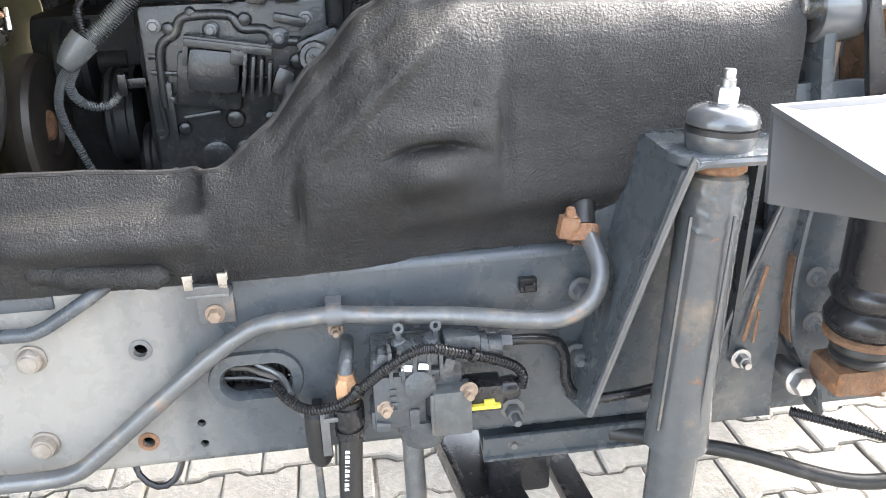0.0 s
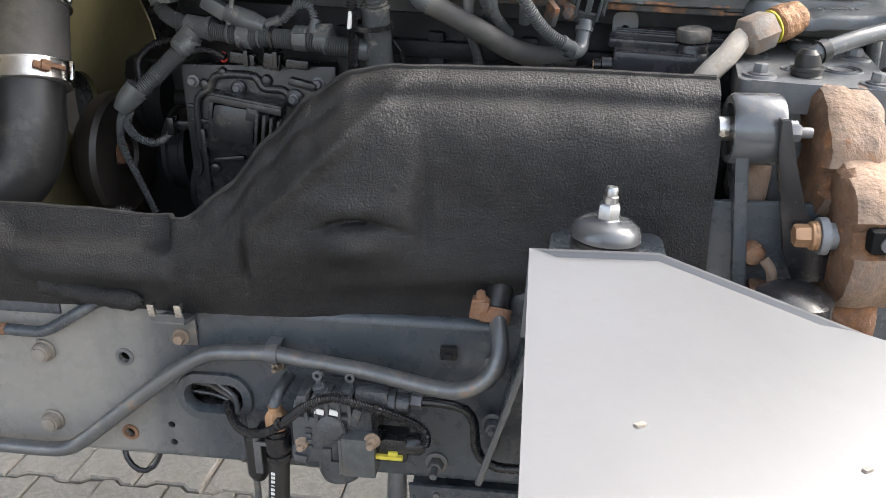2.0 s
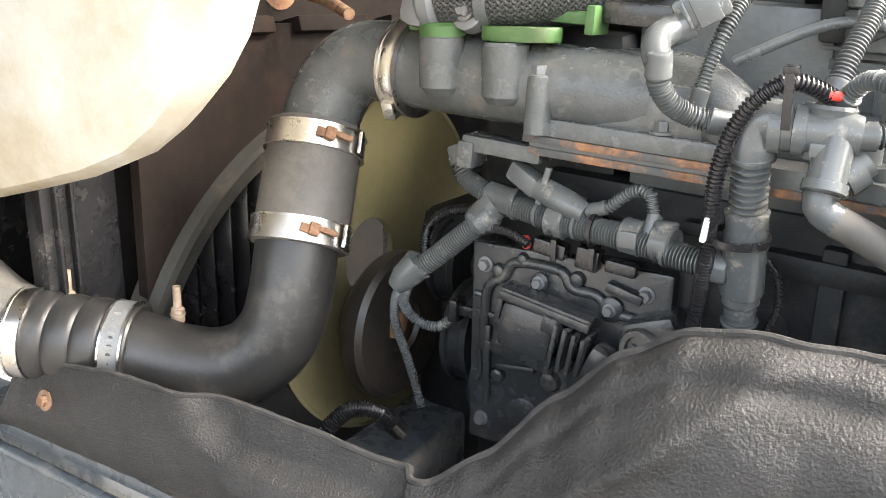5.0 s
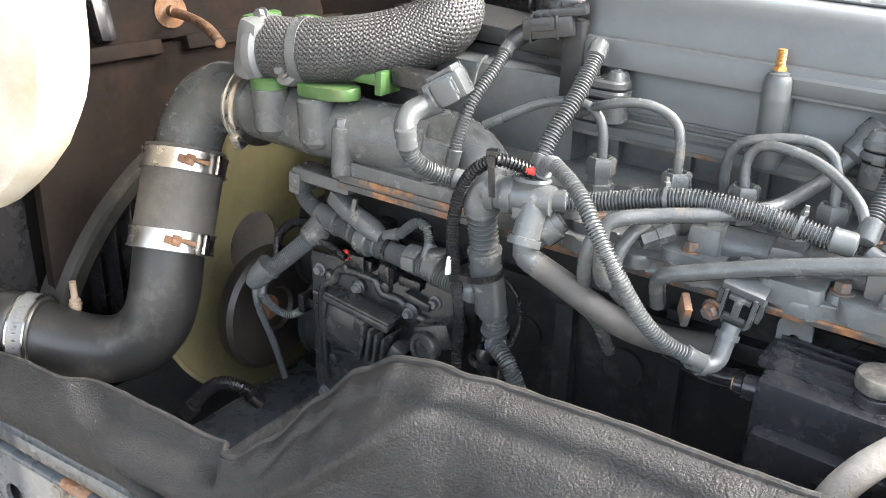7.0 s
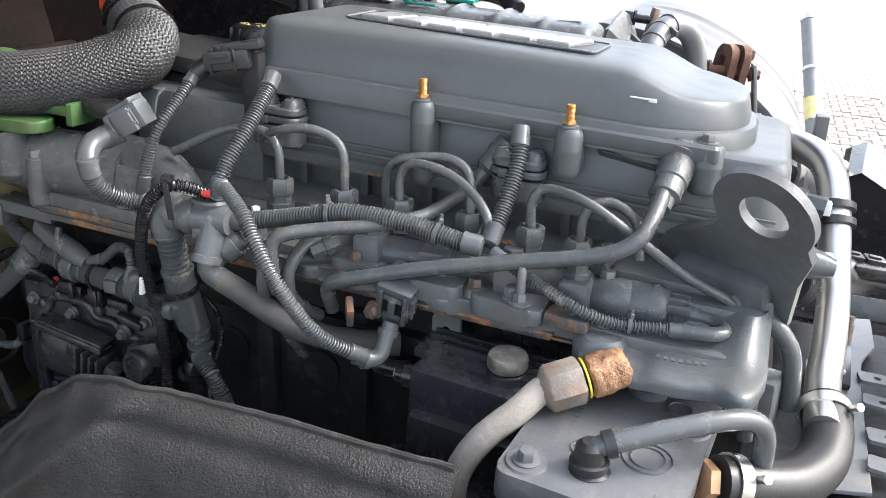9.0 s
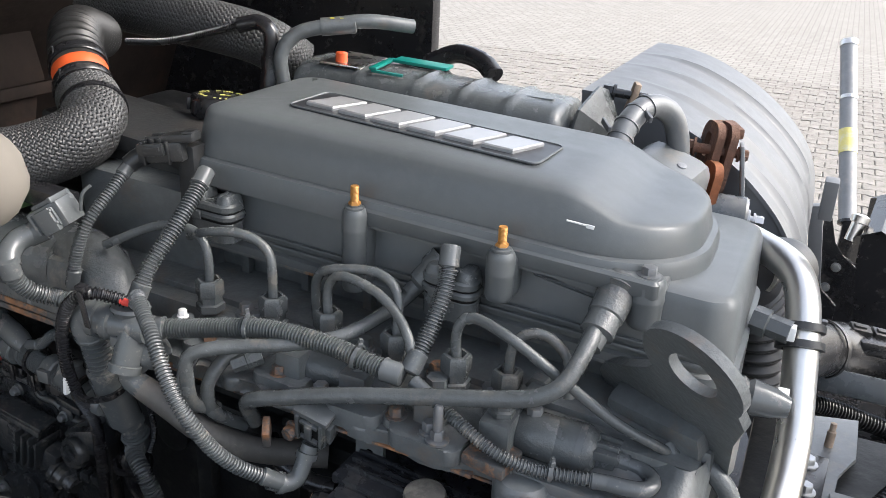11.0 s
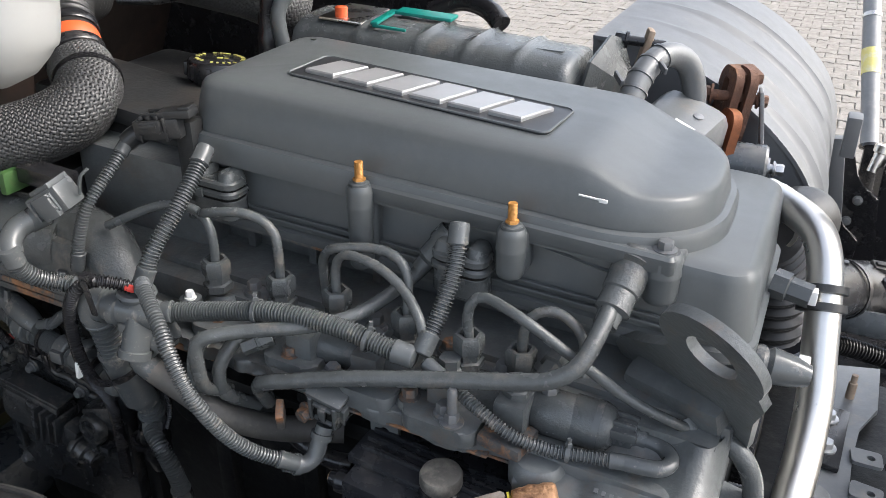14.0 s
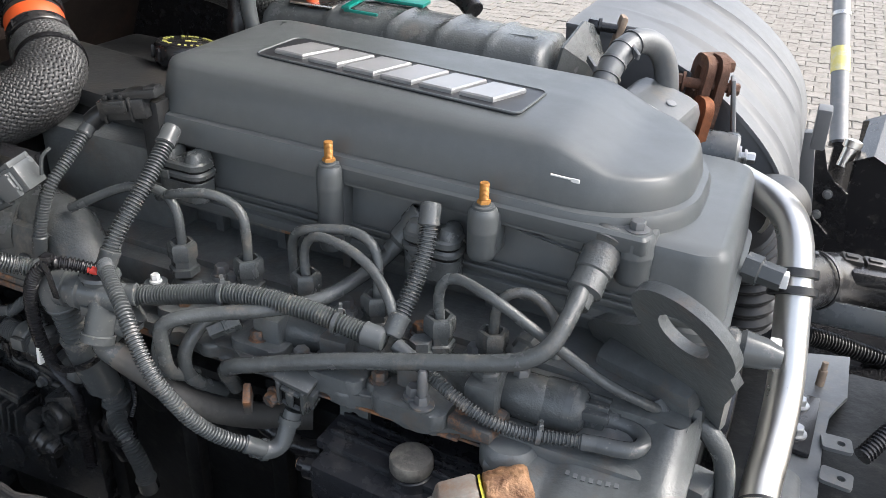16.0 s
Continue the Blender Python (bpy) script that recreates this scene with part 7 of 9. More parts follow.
part("black_hose", bm, M_RUBBER, egrp)
for k, w_, m_, nm in ((9, 0.006, M_BLACK, "hose_collar"), (15, 0.007, M_BLACK, "hose_clip"), (22, 0.010, M_ORANGE, "orange_band"), (30, 0.008, M_BLACK, "hose_clip")):
    bm = B()
    ax = path[k + 1] - path[k - 1]
    rr_ = 0.0445 if m_ is M_ORANGE else 0.0470
    ring_lathe(bm, path[k], ax, [(0.0425, -w_), (rr_ - 0.001, -w_), (rr_, -w_ * 0.7), (rr_, w_ * 0.7), (rr_ - 0.001, w_), (0.0425, w_)], 36)
    if nm == "hose_clip":
        for a_ in (40, 100, 160, 220):
            n_ = ax.normalized().cross(V(0, 0, 1)).normalized()
            q_ = ax.normalized().cross(n_)
            c_ = path[k] + (n_ * math.cos(radians(a_)) + q_ * math.sin(radians(a_))) * rr_
            box(bm, tuple(c_), (0.003, 0.006, 2 * w_), (0, 0, a_), bevel=0.001)
    part(nm, bm, m_, egrp, "orange silicone band" if m_ is M_ORANGE else "")

# plug and wires at the manifold
plug1 = thing("boost_sensor_plug", (0.185, 0.26, 1.56), "grey sensor plug with a right-angle conduit boot", "connector")
bm = B()
box(bm, (0.195, 0.275, 1.592), (0.055, 0.042, 0.038), (0, -30, 15), bevel=0.006)
box(bm, (0.206, 0.252, 1.592), (0.026, 0.010, 0.034), (0, -30, 15), bevel=0.003)
lathe(bm, (0.178, 0.258, 1.572), (-0.6, -0.5, -0.4), [(0.018, -0.01), (0.016, 0.016), (0.013, 0.020)], 16)
part("housing", bm, M_CONDUIT, plug1)
P1 = pose(0.195, 0.275, 1.592, 0, -30, 15)
for c_, s_ in (((0.0, -0.024, 0.0), (0.040, 0.004, 0.026)), ((0.012, -0.027, 0.010), (0.014, 0.005, 0.004)), ((0.012, -0.027, -0.008), (0.014, 0.005, 0.004)), ((-0.016, -0.026, 0.0), (0.004, 0.006, 0.030)), ((0.0, 0.0, 0.021), (0.036, 0.026, 0.006)), ((0.022, -0.002, 0.021), (0.005, 0.044, 0.008))):
    bm = B()
    box(bm, c_, s_, bevel=0.0012, m=P1)
    part("latch", bm, M_CONDUIT, plug1)
# dark plate drawn as the shaded hollow of this latch
bm = B()
box(bm, (0.002, -0.0265, 0.001), (0.016, 0.002, 0.012), bevel=0.0, m=P1)
part("latch_gap_shade", bm, M_DARKCORE, plug1)
bm = tube([(0.172, 0.250, 1.570), (0.165, 0.232, 1.562), (0.168, 0.215, 1.550), (0.175, 0.208, 1.538)], 0.0155, 16, 0.005)
part("boot", bm, M_CONDUIT, plug1)
bm = tube([(0.225, 0.29, 1.60), (0.232, 0.29, 1.625), (0.238, 0.30, 1.635)], 0.0025, 6, 0.004)
part("tie_tail", bm, M_CONDUIT, plug1)

plug2 = thing("inline_connector", (0.27, 0.40, 1.66), "dark grey in-line electrical connector beside the oil filler", "connector")
CM = pose(0.275, 0.405, 1.664, 0, -8, 12)
bm = B()
box(bm, (0, 0, 0), (0.070, 0.034, 0.028), bevel=0.004, m=CM)
box(bm, (-0.006, -0.020, 0.006), (0.034, 0.010, 0.018), bevel=0.003, m=CM)
box(bm, (0.028, 0, 0.018), (0.050, 0.028, 0.012), bevel=0.003, m=CM)
for k in range(3):
    box(bm, (-0.02 + 0.012 * k, -0.006, 0.017), (0.004, 0.024, 0.006), bevel=0.001, m=CM)
part("housing", bm, M_PLUG, plug2)
for c_, s_ in (((-0.006, -0.026, 0.008), (0.026, 0.003, 0.006)), ((-0.024, 0.0, 0.0), (0.004, 0.040, 0.034)), ((0.014, 0.0, 0.0), (0.004, 0.038, 0.033)), ((-0.006, -0.010, 0.018), (0.030, 0.003, 0.010)), ((-0.006, 0.010, 0.018), (0.030, 0.003, 0.010)), ((0.044, 0.0, 0.022), (0.016, 0.020, 0.010))):
    bm = B()
    box(bm, c_, s_, bevel=0.0012, m=CM)
    part("latch", bm, M_PLUG, plug2)
# dark strip drawn as the shaded hollow between the latch ribs
bm = B()
box(bm, (-0.006, 0.0, 0.0155), (0.026, 0.016, 0.003), bevel=0.0, m=CM)
part("latch_gap_shade", bm, M_DARKCORE, plug2)
bm = tube([(0.244, 0.398, 1.655), (0.236, 0.392, 1.650), (0.226, 0.384, 1.640)], 0.0135, 14, 0.004)
part("boot", bm, M_PLUG, plug2)
bm = B()
box(bm, (0.305, 0.425, 1.60), (0.03, 0.03, 0.12), bevel=0.006)
box(bm, (0.13, 0.555, 1.612), (0.34, 0.17, 0.03), (0, 3, 0), bevel=0.012)
solo("front_cover_plate", tilt(bm), M_DARKCAST, "dark grey engine front cover plate", "engine cover")

# control unit
ecu = thing("engine_control_unit", (0.03, 0.35, 1.0), "dark grey finned engine control unit bolted to the block", "control unit")
bm = B()
box(bm, (0.035, 0.355, 1.125), (0.285, 0.050, 0.30), bevel=0.006)
part("housing", bm, M_ECU, ecu)
bm = B()
path = resample(spline([(-0.085, 0.329, 1.12), (-0.082, 0.328, 1.20), (-0.072, 0.328, 1.222), (-0.055, 0.328, 1.232), (-0.045, 0.328, 1.252), (-0.02, 0.328, 1.258), (0.03, 0.328, 1.255), (0.045, 0.328, 1.235), (0.08, 0.328, 1.232), (0.10, 0.328, 1.215), (0.14, 0.328, 1.21)], 0.005), 0.006)
sweep(bm, path, [0.0078] * len(path), 10)
path = resample(spline([(-0.10, 0.329, 1.20), (-0.085, 0.329, 1.195), (-0.082, 0.329, 1.15), (-0.092, 0.329, 1.135), (-0.09, 0.329, 1.08), (-0.10, 0.329, 1.07)], 0.005), 0.006)
sweep(bm, path, [0.005] * len(path), 8)
for p, r in (((0.0, 1.236), 0.013), ((0.101, 1.218), 0.017), ((-0.035, 1.175), 0.010), ((-0.015, 1.035), 0.026), ((0.03, 1.045), 0.016)):
    lathe(bm, (p[0], 0.332, p[1]), (0, -1, 0), [(r, 0), (r, 0.010), (r * 0.8, 0.012)], 18)
box(bm, (0.0, 0.329, 1.165), (0.20, 0.010, 0.008), (0, 6, 0), bevel=0.003)
part("ribs", bm, M_ECU, ecu)
for p in ((0.0, 1.236), (0.101, 1.218)):
    bm = B()
    hexhead(bm, (p[0], 0.320, p[1]), (0, -1, 0), 0.007, 0.008, 1.3)
    part("bolt", bm, M_GREYBOLT, ecu)
bm = B()
box(bm, (0.002, 0.302, 1.180), (0.082, 0.056, 0.070), (0, 9, 0), bevel=0.018)
box(bm, (-0.010, 0.318, 1.160), (0.100, 0.024, 0.085), (0, 9, 0), bevel=0.010)
plug_ = part("plug", bm, M_ECU, ecu, "grey multi-pole plug")
for c_, s_ in (((0.028, 0.278, 1.215), (0.130, 0.007, 0.012)), ((0.028, 0.296, 1.222), (0.130, 0.036, 0.006)), ((-0.036, 0.285, 1.208), (0.008, 0.018, 0.034)), ((0.040, 0.272, 1.200), (0.020, 0.006, 0.022))):
    bm = B()
    box(bm, c_, s_, (0, 10, 0), bevel=0.002)
    part("plug_lever", bm, M_ECU, plug_)
for k in range(4):
    bm = B()
    box(bm, (0.048 + 0.012 * k, 0.288 + 0.002 * k, 1.174 - 0.003 * k), (0.006, 0.052, 0.066 - 0.005 * k), (0, 9, 0), bevel=0.0025)
    part("plug_rib", bm, M_ECU, plug_)
bm = B()
box(bm, (0.103, 0.292, 1.158), (0.030, 0.036, 0.044), (0, 24, 0), bevel=0.010)
part("plug_latch", bm, M_ECU, plug_)
bm = B()
lathe(bm, (0.104, 0.286, 1.142), (1, -0.05, -0.32), [(0.018, 0), (0.021, 0.004), (0.021, 0.012), (0.018, 0.014), (0.018, 0.020), (0.021, 0.022), (0.021, 0.030), (0.017, 0.034), (0.017, 0.05)], 20)
part("plug_tail", bm, M_ECU, ecu)
bm = B()
ring_lathe(bm, (-0.052, 0.318, 1.135), (0.3, -1, -0.3), [(0.011, -0.003), (0.016, -0.003), (0.016, 0.003), (0.011, 0.003)], 20)
box(bm, (-0.066, 0.316, 1.132), (0.020, 0.006, 0.010), (0, 20, 0), bevel=0.002)
part("wire_clip", bm, M_ECU, ecu)
for x, z, r_ in ((-0.064, 1.240, 0.009), (0.052, 1.248, 0.010), (0.126, 1.180, 0.012), (-0.060, 1.085, 0.010), (0.020, 1.095, 0.014), (0.075, 1.095, 0.009), (-0.028, 1.262, 0.008)):
    bm = B()
    lathe(bm, (x, 0.331, z), (0, -1, 0), [(r_ * 1.2, 0), (r_ * 1.1, 0.005), (r_ * 0.9, 0.009), (r_ * 0.4, 0.011)], 18)
    part("cast_boss", bm, M_ECU, ecu)
for c_, s_, a_ in (((0.120, 0.322, 1.245), (0.050, 0.020, 0.014), 14), ((-0.03, 0.324, 1.105), (0.060, 0.012, 0.010), -6), ((0.085, 0.322, 1.070), (0.012, 0.014, 0.07), 0), ((-0.075, 0.324, 1.10), (0.010, 0.012, 0.12), 0)):
    bm = B()
    box(bm, c_, s_, (0, a_, 0), bevel=0.004)
    part("cast_rib", bm, M_ECU, ecu)
for x, z in ((-0.085, 1.010), (-0.085, 1.245), (0.145, 1.245)):
    bm = B()
    hexhead(bm, (x, 0.329, z), (0, -1, 0), 0.008, 0.009, 1.4)
    part("corner_bolt", bm, M_GREYBOLT, ecu)
bm = B()
box(bm, (0.165, 0.318, 1.205), (0.070, 0.06, 0.045), (0, -20, 0), bevel=0.012)
lathe(bm, (0.158, 0.292, 1.190), (-0.2, -1, 0.15), [(0.026, 0), (0.026, 0.014), (0.023, 0.018), (0.016, 0.018), (0.015, 0.013), (0.004, 0.013)], 24)
box(bm, (0.155, 0.277, 1.192), (0.018, 0.004, 0.005), (0, 25, 0), bevel=0.001)
for k in range(3):
    box(bm, (0.150 + 0.022 * k, 0.29, 1.150), (0.018, 0.02, 0.018), bevel=0.003)
part("fuel_fitting", bm, M_ECU, ecu)
bm = B()
lathe(bm, (-0.019, 0.315, 1.293), (0, -0.5, 1), [(0.006, -0.01), (0.006, 0.004), (0.004, 0.006)], 12)
part("red_cap", bm, M_RED, ecu, "small red cap")
bm = B()
box(bm, (0.02, 0.312, 1.290), (0.045, 0.022, 0.020), (0, 8, 0), bevel=0.003)
box(bm, (0.075, 0.306, 1.287), (0.030, 0.022, 0.028), (0, 8, 0), bevel=0.003)
box(bm, (0.12, 0.302, 1.283), (0.040, 0.018, 0.016), (0, 5, 0), bevel=0.003)
part("small_plug", bm, M_BLACK, ecu)
bm = B()
box(bm, (-0.150, 0.362, 1.155), (0.014, 0.030, 0.034), bevel=0.003)
box(bm, (-0.135, 0.362, 1.155), (0.04, 0.010, 0.016), bevel=0.002)
part("cable_clip", bm, M_BLACK, ecu)

# ---- filter housing, pump, fittings ----
filt = thing("breather_housing", (0.75, 0.25, 1.15), "black plastic filter housing with ribbed lid and round cap", "filter housing")
FM = pose(0.752, 0.285, 1.268, 4, 3, -4)
bm = B()
box(bm, (0, 0, 0), (0.215, 0.13, 0.115), bevel=0.010, m=FM)
box(bm, (-0.01, -0.06, -0.06), (0.18, 0.05, 0.12), bevel=0.010, m=FM)
part("body", bm, M_FILTER, filt)
bm = B()
box(bm, (0, 0.018, 0.062), (0.232, 0.105, 0.014), bevel=0.004, m=FM)
part("lid", bm, M_FILTER, filt)
for k in range(3):
    bm = B()
    box(bm, (0, -0.014 + 0.016 * k, 0.071), (0.215, 0.006, 0.010), bevel=0.002, m=FM)
    part("lid_rib", bm, M_FILTER, filt)
bm = B()
lathe(bm, (0.764, 0.262, 1.290), (0, -0.05, 1), [(0.030, 0), (0.030, 0.030), (0.0275, 0.034), (0.0275, 0.040), (0.0262, 0.044), (0.0215, 0.047)], 30)
part("cap_neck", bm, M_FILTER, filt)
bm = B()
lathe(bm, (0.764, 0.260, 1.336), (0, -0.05, 1), [(0.0205, 0), (0.0250, 0.0015), (0.0262, 0.004), (0.0262, 0.016), (0.0245, 0.0195), (0.018, 0.0215), (0.004, 0.022)], 30)
part("round_cap", bm, mat("dusty_cap", (0.085, 0.080, 0.072), 0.75, 0.0, 0.3, (0.22, 0.20, 0.165), 0.5, 30.0, 0.4, 150.0), filt, "dusty round filler cap")
for p in ((0.626, 0.248, 1.300), (0.60, 0.19, 1.18)):
    bm = B()
    lathe(bm, p, (1, 0, 0), [(0.010, -0.01), (0.012, 0.0), (0.016, 0.002), (0.016, 0.03)], 14)
    box(bm, (p[0] + 0.038, p[1] + 0.002, p[2] - 0.022), (0.030, 0.036, 0.075), bevel=0.008)
    part("side_port", bm, M_BLACK, filt)
    bm = B()
    lathe(bm, (p[0] - 0.012, p[1], p[2]), (1, 0, 0), [(0.008, 0), (0.009, 0.004), (0.009, 0.010)], 6)
    part("brass_plug", bm, M_BRASS, filt)
bm = B()
box(bm, (0.73, 0.19, 1.13), (0.24, 0.12, 0.13), (0, 3, 0), bevel=0.014)
solo("lower_housing", bm, M_FILTER, "black lower housing under the filter", "filter housing")
bm = tube([(0.62, 0.30, 1.28), (0.58, 0.30, 1.275), (0.52, 0.31, 1.285), (0.49, 0.33, 1.30)], 0.013, 12)
solo("drain_hose", bm, M_BLACK, "black drain hose behind the sensor", "hose")

pump = thing("air_compressor", (0.92, 0.17, 1.15), "grey cast air compressor head with bolts and ports", "compressor")
PM = pose(0.918, 0.225, 1.300, 2, 2.5, -6)
M_CASTGREY = mat("grey_cast_head", (0.100, 0.105, 0.110), 0.34, 0.0, 0.15, (0.17, 0.16, 0.145), 0.2, 18.0, 0.35, 180.0)
bm = B()
extrude_poly(bm, rrect(-0.098, -0.165, 0.100, 0.105, 0.016), (0, 0, -0.022), (1, 0, 0), (0, 1, 0), 0.040, 0.005)
box(bm, (0.0, -0.03, -0.09), (0.18, 0.22, 0.14), bevel=0.012)
bmesh.ops.transform(bm, matrix=PM, verts=bm.verts)
part("head", bm, M_CASTGREY, pump)
def on_head(bm, name, label="", m=None):
    bmesh.ops.transform(bm, matrix=PM, verts=bm.verts)
    part(name, bm, m or M_CASTGREY, pump, label)


bm = B()
ring_lathe(bm, (0.010, 0.080, 0.017), (0, 0, 1), [(0.0135, -0.004), (0.0250, -0.004), (0.0250, 0.012), (0.0225, 0.014), (0.0155, 0.014), (0.0135, 0.010)], 30)
on_head(bm, "port_ring")
# near-black disc paints the shade inside the port ring
bm = B()
lathe(bm, (0.010, 0.080, 0.016), (0, 0, 1), [(0.0138, 0.0), (0.0138, 0.003)], 22)
on_head(bm, "port_recess_shade", "", M_DARKCORE)
for c_, ra, rb in (((0.045, -0.058), 0.030, 0.026), ((0.045, -0.058), 0.021, 0.018), ((-0.022, -0.078), 0.017, 0.0145), ((0.055, 0.060), 0.016, 0.013)):
    bm = B()
    ring_lathe(bm, (c_[0], c_[1], 0.018), (0, 0, 1), [(rb, -0.002), (ra, -0.002), (ra - 0.001, 0.0022), (rb + 0.001, 0.0022)], 30)
    on_head(bm, "embossed_ring")
for k in range(8):
    a_ = 2 * math.pi * k / 8
    bm = B()
    box(bm, (-0.022 + 0.008 * math.cos(a_), -0.078 + 0.008 * math.sin(a_), 0.0185), (0.008, 0.0018, 0.002), (0, 0, math.degrees(a_)), bevel=0)
    on_head(bm, "date_mark")
for k in range(5):
    bm = B()
    box(bm, (-0.052, -0.020 + 0.010 * k, 0.0185), (0.008, 0.006, 0.002), bevel=0)
    on_head(bm, "cast_mark")
for x, y in ((-0.070, -0.135), (-0.076, 0.082), (0.078, -0.140), (0.075, 0.025)):
    bm = B()
    lathe(bm, (x, y, 0.017), (0, 0, 1), [(0.024, 0), (0.022, 0.004)], 24)
    hexhead(bm, (x, y, 0.020), (0, 0, 1), 0.0105, 0.012, 1.5)
    on_head(bm, "bolt", "", M_GREYBOLT)

fit1 = thing("oil_union", (0.86, 0.13, 1.38), "corroded hexagon union with rusty flange and yellow seal", "union")
fa = V(0.62, 0.35, 0.20).normalized()
fp = V(0.832, 0.203, 1.352)
bm = B()
lathe(bm, fp, fa, [(0.016, -0.012), (0.027, -0.004), (0.029, 0.0), (0.029, 0.036), (0.026, 0.040)], 6)
part("hexagon", bm, mat("corroded_zinc", (0.21, 0.19, 0.165), 0.75, 0.1, 0.35, (0.22, 0.115, 0.06), 0.5, 25.0, 0.7, 150.0), fit1)
bm = B()
ring_lathe(bm, fp + fa * 0.044, fa, [(0.020, -0.0015), (0.0250, -0.0015), (0.0250, 0.001), (0.020, 0.001)], 24)
part("yellow_seal", bm, M_YELLOW, fit1, "yellow paint ring")
bm = B()
lathe(bm, fp + fa * 0.047, fa, [(0.022, 0), (0.0265, 0.003), (0.0275, 0.010), (0.0265, 0.013), (0.0262, 0.016), (0.0268, 0.020), (0.0262, 0.026), (0.0250, 0.029), (0.0246, 0.033), (0.0250, 0.037), (0.0235, 0.043), (0.0225, 0.046), (0.0190, 0.049), (0.012, 0.050)], 40)
for v_ in bm.verts:
    v_.co += V(1, 1, 1) * (0.0022 * noise.noise(v_.co * 60) + 0.0012 * noise.noise(v_.co * 170))
part("rusty_elbow", bm, mat("orange_rust", (0.34, 0.19, 0.10), 0.55, 0.2, 0.5, (0.12, 0.055, 0.028), 0.55, 34.0, 1.0, 110.0, rust=0.35, relief=0.005), fit1)
part("steel_pipe", tube([fp, fp - fa * 0.012, (0.802, 0.172, 1.330), (0.770, 0.150, 1.300), (0.748, 0.139, 1.262), (0.740, 0.135, 1.220), (0.742, 0.135, 1.12)], 0.0165, 18, 0.008), mat("sandy_corroded_pipe", (0.34, 0.31, 0.27), 0.8, 0.1, 0.2, (0.22, 0.18, 0.13), 0.35, 30.0, 0.5, 200.0), fit1, "sandy corroded steel pipe")

ph = thing("compressor_hose", (0.90, 0.08, 1.33), "grey moulded rubber hose with angled end", "hose")
part("hose", tube([(0.900, 0.116, 1.330), (0.908, 0.118, 1.343), (0.928, 0.127, 1.350), (0.980, 0.155, 1.362), (1.030, 0.185, 1.368), (1.060, 0.208, 1.362), (1.076, 0.222, 1.335), (1.078, 0.230, 1.26)], 0.0122, 16, 0.008), M_CONDUIT, ph)
bm = B()
lathe(bm, (0.900, 0.116, 1.310), (0, 0, 1), [(0.024, -0.01), (0.024, 0.004), (0.0205, 0.006), (0.0205, 0.011), (0.022, 0.012), (0.022, 0.016), (0.0175, 0.018), (0.0175, 0.026), (0.0165, 0.034), (0.010, 0.040)], 24)
ring_lathe(bm, (0.918, 0.1225, 1.3465), (0.9, 0.4, 0.25), [(0.0118, -0.006), (0.0158, -0.006), (0.0158, 0.006), (0.0118, 0.006)], 20)
part("boot", bm, M_RUBBER, ph)
blk = thing("coolant_hose", (1.08, 0.15, 1.28), "black bent coolant hose with clamps between pump and steel pipe", "hose")
part("hose", tube([(1.032, 0.195, 1.283), (1.075, 0.222, 1.272), (1.118, 0.262, 1.262), (1.148, 0.315, 1.262), (1.158, 0.365, 1.272), (1.152, 0.42, 1.290)], 0.0310, 24, 0.01), M_RUBBER, blk)
bm = B()
lathe(bm, (1.022, 0.190, 1.285), (0.8, 0.5, -0.2), [(0.020, -0.01), (0.0245, -0.008), (0.0245, 0.004), (0.021, 0.006)], 6)
part("brass_nut", bm, M_BRASS, blk, "brass hexagon adapter")
for p, a_ in (((1.048, 0.205, 1.279), (0.8, 0.5, -0.25)), ((1.153, 0.405, 1.285), (-0.1, 1, 0.3))):
    bm = B()
    ring_lathe(bm, p, a_, [(0.0315, -0.008), (0.0345, -0.008), (0.0345, 0.008), (0.0315, 0.008)], 30)
    lathe(bm, V(*p) + V(0.03, -0.01, 0.02), (0.4, -0.6, 0.5), [(0.005, -0.012), (0.005, 0.010), (0.006, 0.011), (0.006, 0.015)], 6)
    part("clamp", bm, M_STEEL, blk, "bright worm-drive clamp")

stn = thing("coolant_pipe", (1.14, 0.55, 1.30), "polished stainless steel coolant pipe with a rubber support ring", "pipe")
part("pipe", tube([(1.150, 0.36, 1.285), (1.149, 0.44, 1.300), (1.154, 0.51, 1.325), (1.155, 0.570, 1.368), (1.148, 0.612, 1.425), (1.140, 0.652, 1.482), (1.131, 0.684, 1.522), (1.115, 0.712, 1.546), (1.085, 0.745, 1.555), (1.04, 0.80, 1.553)], 0.0232, 26, 0.008), M_STAIN, stn)
bm = B()
da = V(-0.009, 0.043, 0.065)
for off in (-0.012, 0.012):
    ring_lathe(bm, V(1.138, 0.648, 1.480) + da.normalized() * off, da, [(0.0235, -0.006), (0.032, -0.005), (0.032, 0.005), (0.0235, 0.006)], 30)
part("rubber_ring", bm, M_RUBBER, stn, "black rubber support ring")

# gear at the rear end of the engine
for nm, c, sz, rot, m, lab in (
        ("gearbox_housing", (1.38, 0.58, 1.04), (0.56, 0.74, 0.28), (0, 0, 0), M_BLOCK, "dark grey gearbox housing behind the engine"),
        ("frame_crossmember", (1.46, 1.36, 1.065), (0.56, 0.05, 0.055), (-25, 0, 0), M_RAIL, "grey painted flat crossmember"),
        ("side_bracket", (1.055, 0.40, 1.25), (0.08, 0.05, 0.16), (0, 0, -15), M_ENGD, "grey ribbed bracket beside the head")):
    bm = B()
    box(bm, c, sz, rot, bevel=0.008)
    solo(nm, bm, m, lab, "bracket" if "housing" not in nm else "housing")
